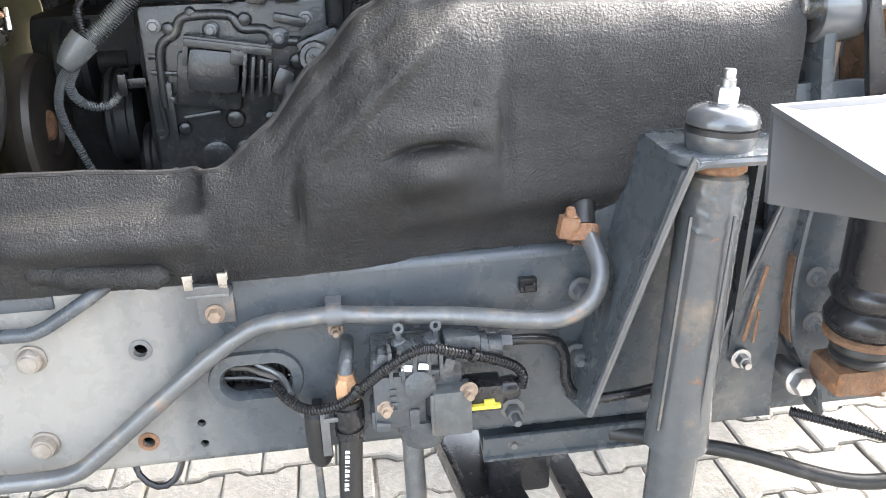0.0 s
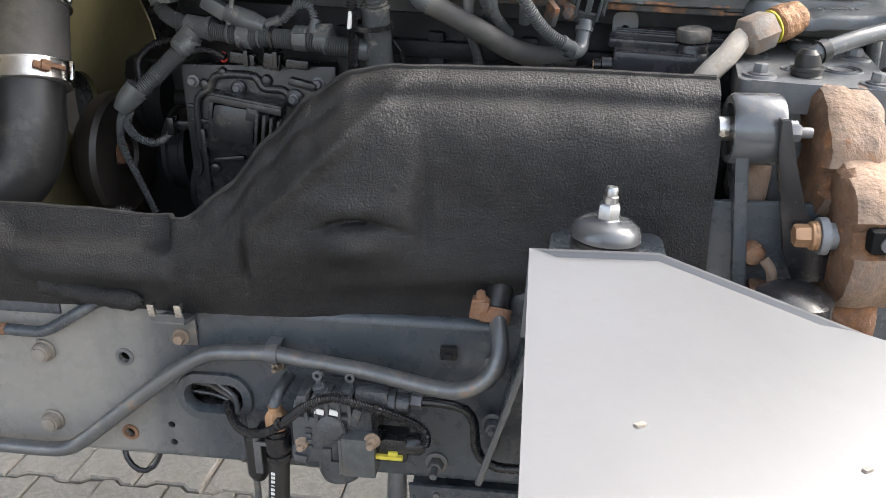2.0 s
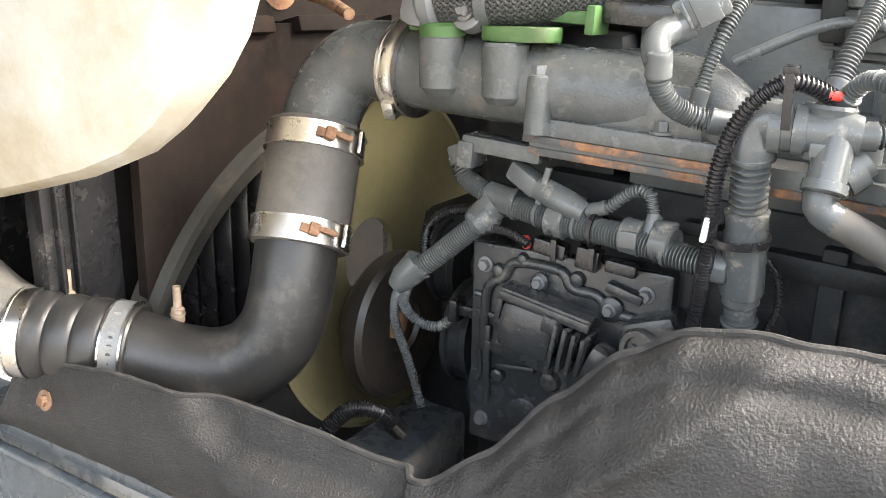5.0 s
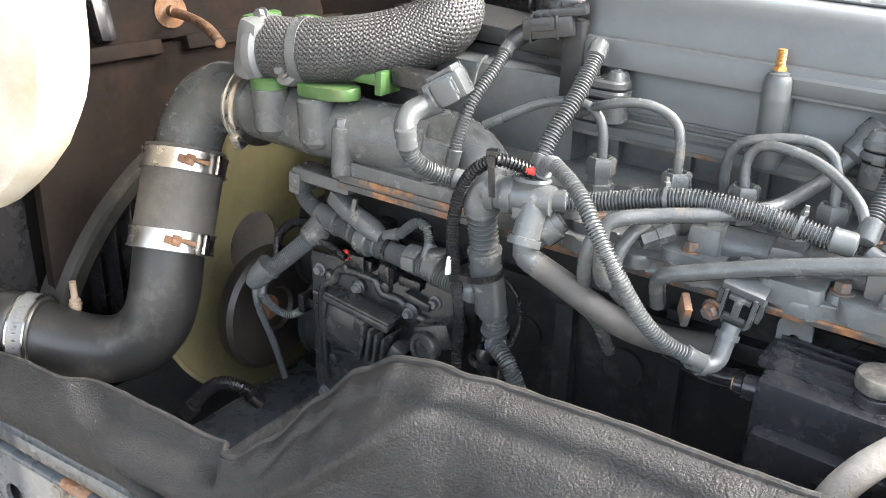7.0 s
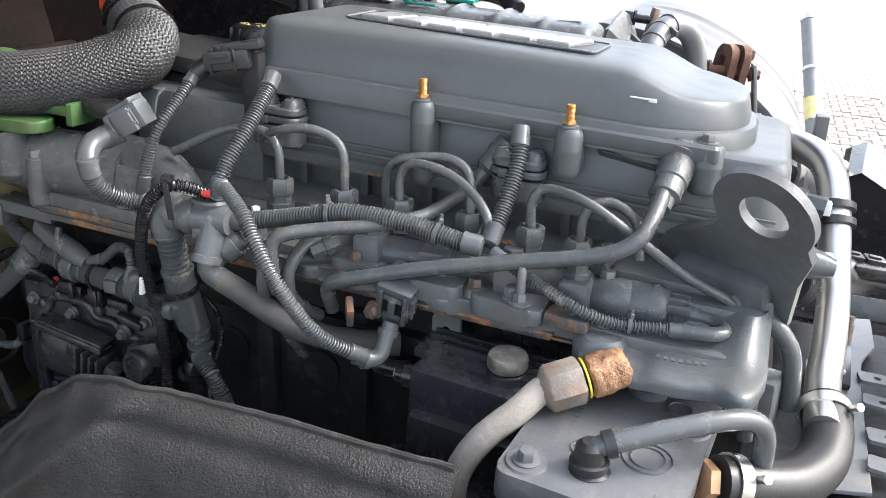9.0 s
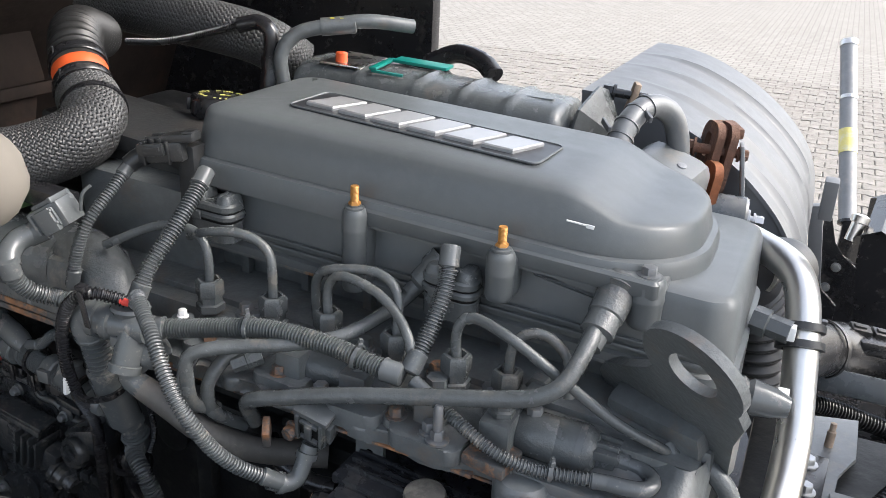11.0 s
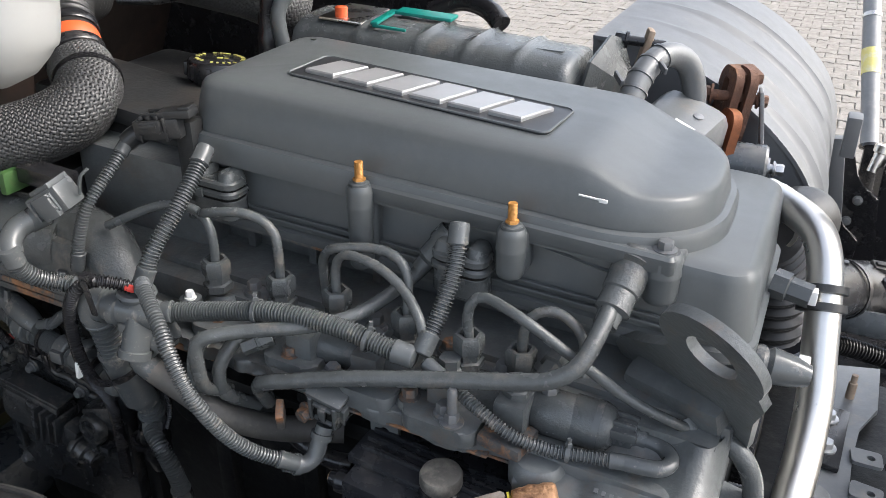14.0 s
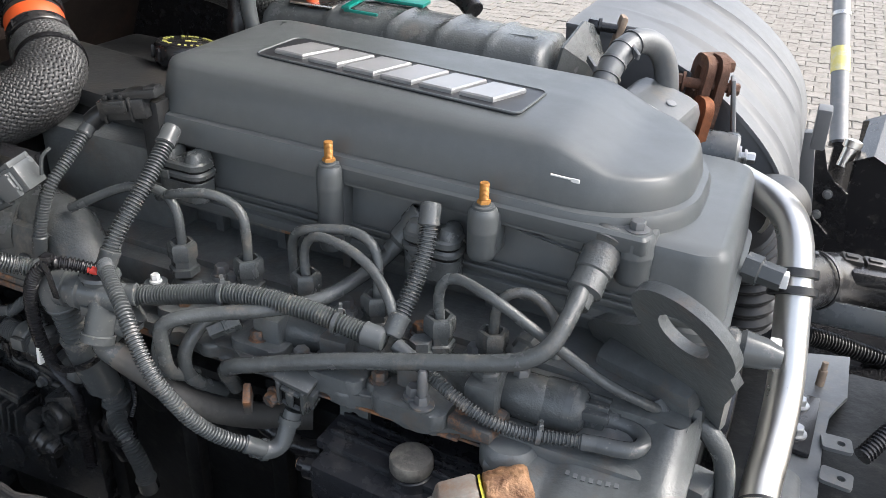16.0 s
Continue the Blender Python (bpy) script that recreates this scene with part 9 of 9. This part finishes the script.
# ---- oil filler and wiring at the front of the engine ----
oil = thing("oil_filler_cap", (0.17, 0.67, 1.64), "black oil filler cap with a yellow ring of marks", "cap")
OM = pose(0.167, 0.668, 1.650, -6, 3, 0)
bm = B()
lathe(bm, (0, 0, 0), (0, 0, 1), [(0.030, -0.05), (0.036, -0.01), (0.050, -0.006), (0.053, 0.0), (0.053, 0.024), (0.050, 0.029), (0.044, 0.031)], 28)
for k in range(10):
    a = 2 * math.pi * k / 10
    box(bm, (0.053 * math.cos(a), 0.053 * math.sin(a), 0.012), (0.010, 0.010, 0.022), (0, 0, math.degrees(a)), bevel=0.003)
bmesh.ops.transform(bm, matrix=OM, verts=bm.verts)
part("cap", bm, M_BLACK, oil)
for k, ch in enumerate("DIESEL ENGINE OIL"):
    if ch == " ":
        continue
    a = radians(140 - 7.6 * k)
    cu = bpy.data.curves.new("letter", "FONT")
    cu.body, cu.size, cu.align_x, cu.align_y, cu.extrude, cu.offset = ch, 0.0092, "CENTER", "CENTER", 0.0003, 0.0001
    cu.materials.append(M_INK)
    ob = new("letter", cu)
    ob.parent = oil
    ob.matrix_parent_inverse = Matrix.Translation(-Vector(oil.location))
    ob.matrix_basis = OM @ pose(0.0375 * math.cos(a), 0.0375 * math.sin(a), 0.0318, 0, 0, math.degrees(a) - 90)
for k in range(13):
    if k in (5, 9):
        continue
    a = radians(-15 - 14.5 * k)
    bm = B()
    box(bm, (0.0375 * math.cos(a), 0.0375 * math.sin(a), 0.0315), (0.0062, 0.0034, 0.0010), (0, 0, math.degrees(a)), bevel=0)
    bmesh.ops.transform(bm, matrix=OM, verts=bm.verts)
    part("yellow_bar", bm, M_INK, oil)
bm = B()
box(bm, (0.0, 0.0, 0.0315), (0.009, 0.006, 0.0010), (0, 0, 30), bevel=0)
box(bm, (0.008, 0.006, 0.0315), (0.008, 0.002, 0.0010), (0, 0, 40), bevel=0)
bmesh.ops.transform(bm, matrix=OM, verts=bm.verts)
part("yellow_symbol", bm, M_INK, oil)
bm = B()
box(bm, (0.08, 0.66, 1.52), (0.36, 0.36, 0.21), (0, 3, 0), bevel=0.02)
lathe(bm, (0.10, 0.56, 1.62), (0, 0, 1), [(0.022, 0), (0.020, 0.014), (0.010, 0.016)], 18)
for c_, r_ in (((0.145, 0.555), 0.024), ((0.05, 0.60), 0.022), ((0.20, 0.545), 0.020)):
    lathe(bm, (c_[0], c_[1], 1.612), (0, 0, 1), [(r_ * 1.3, 0), (r_ * 1.1, 0.010), (r_, 0.016), (r_ * 0.8, 0.019)], 22)
box(bm, (0.11, 0.50, 1.618), (0.26, 0.012, 0.014), (0, 3, -6), bevel=0.005)
solo("timing_cover", bm, M_DARKCAST, "dark grey timing case cover", "engine cover")
for p in ((0.145, 0.555, 1.632), (0.05, 0.60, 1.635), (0.20, 0.545, 1.628)):
    bm = B()
    hexhead(bm, p, (0, 0, 1), 0.009, 0.011, 1.5)
    solo("case_bolt", bm, M_GREYBOLT, "grey bolt on the timing case", "bolt", "case bolts")
ob = thing("sleeved_pipe", (0.0, 0.86, 1.70), "dark hose in woven black sleeve across the engine front", "hose")
P2 = [(-0.30, 0.86, 1.78), (-0.12, 0.84, 1.775), (0.04, 0.83, 1.765), (0.13, 0.85, 1.745), (0.17, 0.90, 1.70)]
part("core", tube(P2, 0.044, 20), M_DARKCORE, ob)
tagged(part("woven_sleeve", braid(P2, 0.046, 32, 1.6, 0.0034), M_BRAID, ob), "", kind="stuff")
loom([(-0.12, 0.76, 1.73), (-0.02, 0.75, 1.742), (0.07, 0.76, 1.765), (0.135, 0.775, 1.785)], 0.008, "black corrugated wiring conduit across the engine front", M_BLACK, False)
bm = tube([(0.13, 0.775, 1.783), (0.165, 0.785, 1.79), (0.19, 0.785, 1.775), (0.19, 0.785, 1.73)], 0.014, 14, 0.006)
lathe(bm, (0.19, 0.785, 1.735), (0, 0, -1), [(0.018, 0), (0.018, 0.03), (0.022, 0.04), (0.022, 0.07)], 16)
solo("wiring_elbow", bm, M_BLACK, "black angled wiring boot", "connector")
bm = tube([(0.22, 0.78, 1.68), (0.215, 0.78, 1.74), (0.235, 0.80, 1.775), (0.28, 0.83, 1.79), (0.34, 0.87, 1.80), (0.40, 0.93, 1.79)], 0.013, 12)
lathe(bm, (0.27, 0.825, 1.788), (0.8, 0.5, 0.1), [(0.016, 0), (0.016, 0.06), (0.013, 0.062)], 14)
solo("vacuum_pipe", bm, M_ENGD, "dark pipe with a printed sleeve", "pipe")
for k in range(3):
    bm = B()
    box(bm, (0.290 + 0.014 * k, 0.830 + 0.009 * k, 1.805), (0.007, 0.006, 0.002), (0, 0, 30), bevel=0)
    solo("print_mark", bm, M_YELLOW, "pale print mark on the pipe sleeve", "mark", "print marks")

# ---- cooling pack at the front ----
fan = thing("cooling_fan", (-0.30, 0.45, 1.15), "yellowed plastic cooling fan behind the charge air hose", "fan")
FA = V(1, 0, 0)
FCN = V(-0.42, 0.52, 1.15)
bm = B()
ring_lathe(bm, FCN, FA, [(0.07, -0.020), (0.20, -0.014), (0.27, 0.0), (0.296, 0.016), (0.302, 0.034), (0.294, 0.034), (0.268, 0.010), (0.20, -0.004), (0.07, -0.008)], 64)
part("fan_ring", bm, M_FAN, fan)
HUB = V(-0.315, 0.43, 1.075)
M_HUB = mat("grimy_hub", (0.020, 0.017, 0.014), 0.45, 0.0, 0.3, (0.045, 0.035, 0.026), 0.3, 9.0, 0.2, 90.0)
bm = B()
lathe(bm, HUB - V(0.06, 0, 0), FA, [(0.06, 0), (0.09, 0.02), (0.118, 0.045), (0.124, 0.055), (0.124, 0.075), (0.116, 0.084), (0.070, 0.080), (0.060, 0.086), (0.045, 0.086), (0.040, 0.078), (0.02, 0.078)], 56)
part("hub", bm, M_HUB, fan, "grimy round hub disc")
pul = thing("belt_pulley", (-0.19, 0.42, 1.0), "dark drive belt pulley behind the fan", "pulley")
for c, r in (((-0.205, 0.47, 1.08), 0.085), ((-0.155, 0.45, 1.01), 0.06)):
    bm = B()
    lathe(bm, c, FA, [(r * 0.8, 0), (r, 0.01), (r, 0.018), (r * 0.94, 0.022), (r * 0.94, 0.04), (r, 0.044), (r, 0.055), (r * 0.3, 0.06)], 30)
    part("wheel", bm, M_BLOCK, pul)
bm = B()
lathe(bm, HUB + V(0.016, -0.02, 0.01), FA, [(0.026, 0), (0.024, 0.012), (0.012, 0.016)], 18)
part("rusty_hub", bm, M_RUST, pul)
rad = thing("radiator", (-0.62, 0.45, 0.85), "black finned radiator with curved fan shroud", "radiator")
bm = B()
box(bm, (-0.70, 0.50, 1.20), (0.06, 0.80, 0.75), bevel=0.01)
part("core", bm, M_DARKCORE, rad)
for k in range(6):
    y = 0.27 + 0.042 * k
    zt = 0.83 + math.sqrt(0.535 ** 2 - (y - 0.666) ** 2)
    bm = B()
    box(bm, (-0.620, y, (zt + 0.90) / 2), (0.030, 0.005, zt - 0.90), (0, 0, 25), bevel=0.0015)
    part("slat", bm, M_BLACK, rad)
for k in range(5):
    z = 0.95 + 0.10 * k
    bm = B()
    box(bm, (-0.650, 0.45, z), (0.012, 0.42, 0.005), bevel=0.001)
    part("fin", bm, M_BLACK, rad)
bm = B()
rings_ = []
for i in range(49):
    a = math.radians(200 - 170 * i / 48)
    e = V(0, math.cos(a), math.sin(a))
    rings_.append([V(dx - 0.60, 0.666, 0.83) + e * r for dx, r in ((-0.03, 0.590), (0.0, 0.588), (0.022, 0.578), (0.024, 0.566), (0.012, 0.556), (0.010, 0.532), (-0.03, 0.526))])
loft(bm, rings_)
part("shroud", bm, M_SHROUD, rad, "dull curved fan shroud")
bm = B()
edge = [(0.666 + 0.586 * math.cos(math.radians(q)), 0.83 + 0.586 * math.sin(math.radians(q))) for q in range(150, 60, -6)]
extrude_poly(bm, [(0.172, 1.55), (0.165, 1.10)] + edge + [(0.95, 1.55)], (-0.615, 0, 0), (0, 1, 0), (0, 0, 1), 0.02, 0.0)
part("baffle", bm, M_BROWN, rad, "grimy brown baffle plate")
bm = B()
box(bm, (-0.665, 0.10, 1.20), (0.04, 0.13, 0.55), bevel=0.006)
part("air_guide", bm, M_BLACK, rad)
for y in (0.055, 0.080):
    bm = B()
    box(bm, (-0.640, y, 1.24), (0.014, 0.007, 0.40), bevel=0.002)
    part("guide_rib", bm, M_BLACK, rad)
for p in ((-0.50, 0.141, 1.150), (-0.64, 0.06, 1.17)):
    bm = B()
    lathe(bm, V(*p) - V(0, 0, 0.02), (0.02, 0, 1), [(0.010, 0), (0.010, 0.020), (0.006, 0.022), (0.006, 0.055)], 10)
    hexhead(bm, V(*p) - V(0, 0, 0.01), (0.02, 0, 1), 0.009, 0.010, 1.3)
    solo("rusty_stud", bm, M_RUSTBOLT, "rusty threaded stud by the radiator", "stud", "radiator studs")

# ---- tilted cab over the front ----
cab = thing("tilted_cab", (-1.2, 0.45, 1.2), "white truck cab tilted forward showing its grimy underside", "cab")
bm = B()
# floor's upper run bends over the engine, unseen, to shade its front
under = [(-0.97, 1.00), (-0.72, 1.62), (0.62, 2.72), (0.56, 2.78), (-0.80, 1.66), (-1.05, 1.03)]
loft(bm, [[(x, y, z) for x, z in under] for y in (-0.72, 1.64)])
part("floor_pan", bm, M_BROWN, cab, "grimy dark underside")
for y in (0.10, 0.80):
    bm = B()
    beam = [(-0.955, 1.04), (-0.725, 1.60), (-0.765, 1.62), (-0.995, 1.055)]
    loft(bm, [[(x + 0.02, yy, z) for x, z in beam] for yy in (y, y + 0.10)])
    part("floor_beam", bm, M_BLACK, cab, "dark pressed floor beam")
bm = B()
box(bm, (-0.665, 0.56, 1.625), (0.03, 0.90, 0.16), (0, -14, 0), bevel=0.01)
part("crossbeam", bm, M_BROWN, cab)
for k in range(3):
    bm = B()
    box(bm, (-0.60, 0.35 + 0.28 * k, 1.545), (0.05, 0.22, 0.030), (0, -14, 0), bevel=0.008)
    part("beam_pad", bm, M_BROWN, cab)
bm = B()
box(bm, (-0.63, 0.36, 1.61), (0.04, 0.04, 0.10), (0, -14, 0), bevel=0.015)
part("stop_buffer", bm, M_BLACK, cab)
bm = B()
lathe(bm, (-0.640, 0.535, 1.605), (1, -0.3, 0.1), [(0.034, 0), (0.034, 0.008), (0.012, 0.010), (0.012, 0.03)], 20)
part("rusty_cap", bm, M_RUST, cab, "rusty cable anchor")
bm = tube([(-0.63, 0.53, 1.605), (-0.58, 0.52, 1.602), (-0.50, 0.50, 1.590), (-0.42, 0.46, 1.57)], 0.010, 10)
part("cable", bm, M_RUST, cab, "rusty stranded cable")
bm = B()
# upper points extend the panel out of view to block sky light
corner = [(-1.6, 1.26), (-0.62, 1.335), (-0.47, 1.372), (-0.365, 1.400), (-0.285, 1.430), (-0.235, 1.462), (-0.187, 1.505), (-0.153, 1.550), (-0.134, 1.595), (-0.124, 1.650), (-0.115, 1.85), (-0.02, 2.08), (0.56, 2.66), (0.30, 3.0), (-1.6, 2.9)]
pl = [(x, z) for x, z in corner]
loft(bm, [[(x, 0.01, z) for x, z in outline_in(pl, 0.05)], [(x, -0.02, z) for x, z in outline_in(pl, 0.020)], [(x, -0.050, z) for x, z in outline_in(pl, 0.004)], [(x, -0.072, z) for x, z in pl],
          [(x, -0.092, z) for x, z in outline_in(pl, 0.010)], [(x, -0.103, z) for x, z in outline_in(pl, 0.035)], [(x, -0.108, z) for x, z in outline_in(pl, 0.09)]])
part("corner_panel", bm, M_CREAM, cab, "rounded white corner panel with brown stains")
bm = B()
# unseen body outline follows that overhang and its shading
back = [(-1.06, 1.03), (-0.81, 1.665), (0.55, 2.79), (-0.8, 4.1), (-2.5, 1.75)]
loft(bm, [[(x, y, z) for x, z in back] for y in (-0.70, 1.56)])
part("cab_body", bm, M_WHITE, cab)

mirror = thing("mirror_arm", (0.74, -0.25, 1.9), "white rounded mirror arm ends hanging from the tilted cab", "mirror arm")
for nm, pts, r in (("upper_arm", [(0.812, -0.238, 1.969), (0.812, -0.238, 1.984), (0.812, -0.234, 2.00), (0.808, -0.222, 2.06), (0.72, -0.19, 2.26), (0.40, -0.12, 2.48), (-0.15, -0.07, 2.40)], 0.0225),
                   ("lower_arm", [(0.7505, -0.2150, 1.8705), (0.735, -0.2365, 1.8755), (0.721, -0.258, 1.880), (0.68, -0.31, 1.90), (0.62, -0.34, 2.02), (0.45, -0.20, 2.46)], 0.0275)):
    path = spline(pts, 0.004)
    s_ = arc_len(path)
    bm = B()
    sweep(bm, path, [r * math.sqrt(max(0.02, 1 - max(0.0, 1 - d / r) ** 2)) for d in s_], 24)
    part(nm, bm, M_PANEL if nm == "upper_arm" else M_BEIGE, mirror, "" if nm == "upper_arm" else "beige rounded arm end")

# ---- white body behind the cab ----
body = thing("truck_body", (2.8, 0.5, 0.9), "white box body of the truck with a front side fairing", "truck body")
bm = B()
a = [(1.345, 1.0, 1.22), (1.300, 1.0, 1.35), (1.240, 1.0, 1.62), (1.210, 1.0, 1.80), (1.195, 1.0, 2.4), (1.9, 1.0, 2.4), (1.9, 1.0, 1.22)]
loft(bm, [a, [(x + 0.02, 0.96, z) for x, y, z in a], [(x + 0.06, 0.94, z) for x, y, z in a]])
part("fairing", bm, M_WHITE, body)

# dark panels behind the engine front on the far side
# backdrop added to stop daylight showing through the engine bay
bm = B()
box(bm, (-0.50, 1.36, 0.98), (1.50, 0.04, 0.80), bevel=0.01)
solo("far_dark_backdrop", bm, M_BLACK, "dark backdrop added beyond the engine to block daylight", "panel")
bm = B()
box(bm, (-0.76, 1.64, 1.75), (1.76, 0.05, 1.10), bevel=0.01)
solo("far_cab_step", bm, M_BLACK, "dark cab step panel on the far side", "panel")


# ---- paving blocks ----
def paver_mesh():
    me = bpy.data.meshes.new("paver")
    bm = B()
    loft(bm, paver_rings(), True, True)
    bmesh.ops.recalc_face_normals(bm, faces=bm.faces[:])
    bm.to_mesh(me)
    bm.free()
    me.materials.append(M_PAVER)
    return me


def paver_spots():
    for j in range(-14, 70):
        for i in range(-26, 32):
            yield i * 0.2 + (0.1 if j % 2 else 0.0), j * 0.165


near_me = paver_mesh()
rest_v, rest_f = [], []
rings = paver_rings()
rng = random.Random(4)
for x, y in paver_spots():
    dz, ra = rng.uniform(-0.005, 0.005), rng.uniform(-0.025, 0.025)
    if -1.75 < x < 1.0 and 0.25 < y < 1.75:
        ob = new("paver", near_me)
        ob.location, ob.rotation_euler = (x, y, dz), (rng.uniform(-0.01, 0.01), rng.uniform(-0.01, 0.01), ra)
        ob.parent = ground
        continue
    if -1.9 > x and y > 3 and x < -0.35 * y - 1.5:
        continue
    c, s, b0 = math.cos(ra), math.sin(ra), len(rest_v)
    tx, ty = rng.uniform(-0.012, 0.012), rng.uniform(-0.012, 0.012)
    for ring in rings:
        rest_v += [(x + c * px - s * py, y + s * px + c * py, pz + dz + tx * px + ty * py) for px, py, pz in ring]
    for k in range(2):
        rest_f += [(b0 + k * 12 + i, b0 + k * 12 + (i + 1) % 12, b0 + k * 12 + 12 + (i + 1) % 12, b0 + k * 12 + 12 + i) for i in range(12)]
    rest_f.append(tuple(b0 + 24 + i for i in range(12)))
me = bpy.data.meshes.new("block_paving")
me.from_pydata(rest_v, [], rest_f)
me.materials.append(M_PAVER)
rest = tagged(new("block_paving", me), "sandy grey interlocking concrete paving blocks of the yard", "paving", kind="stuff")
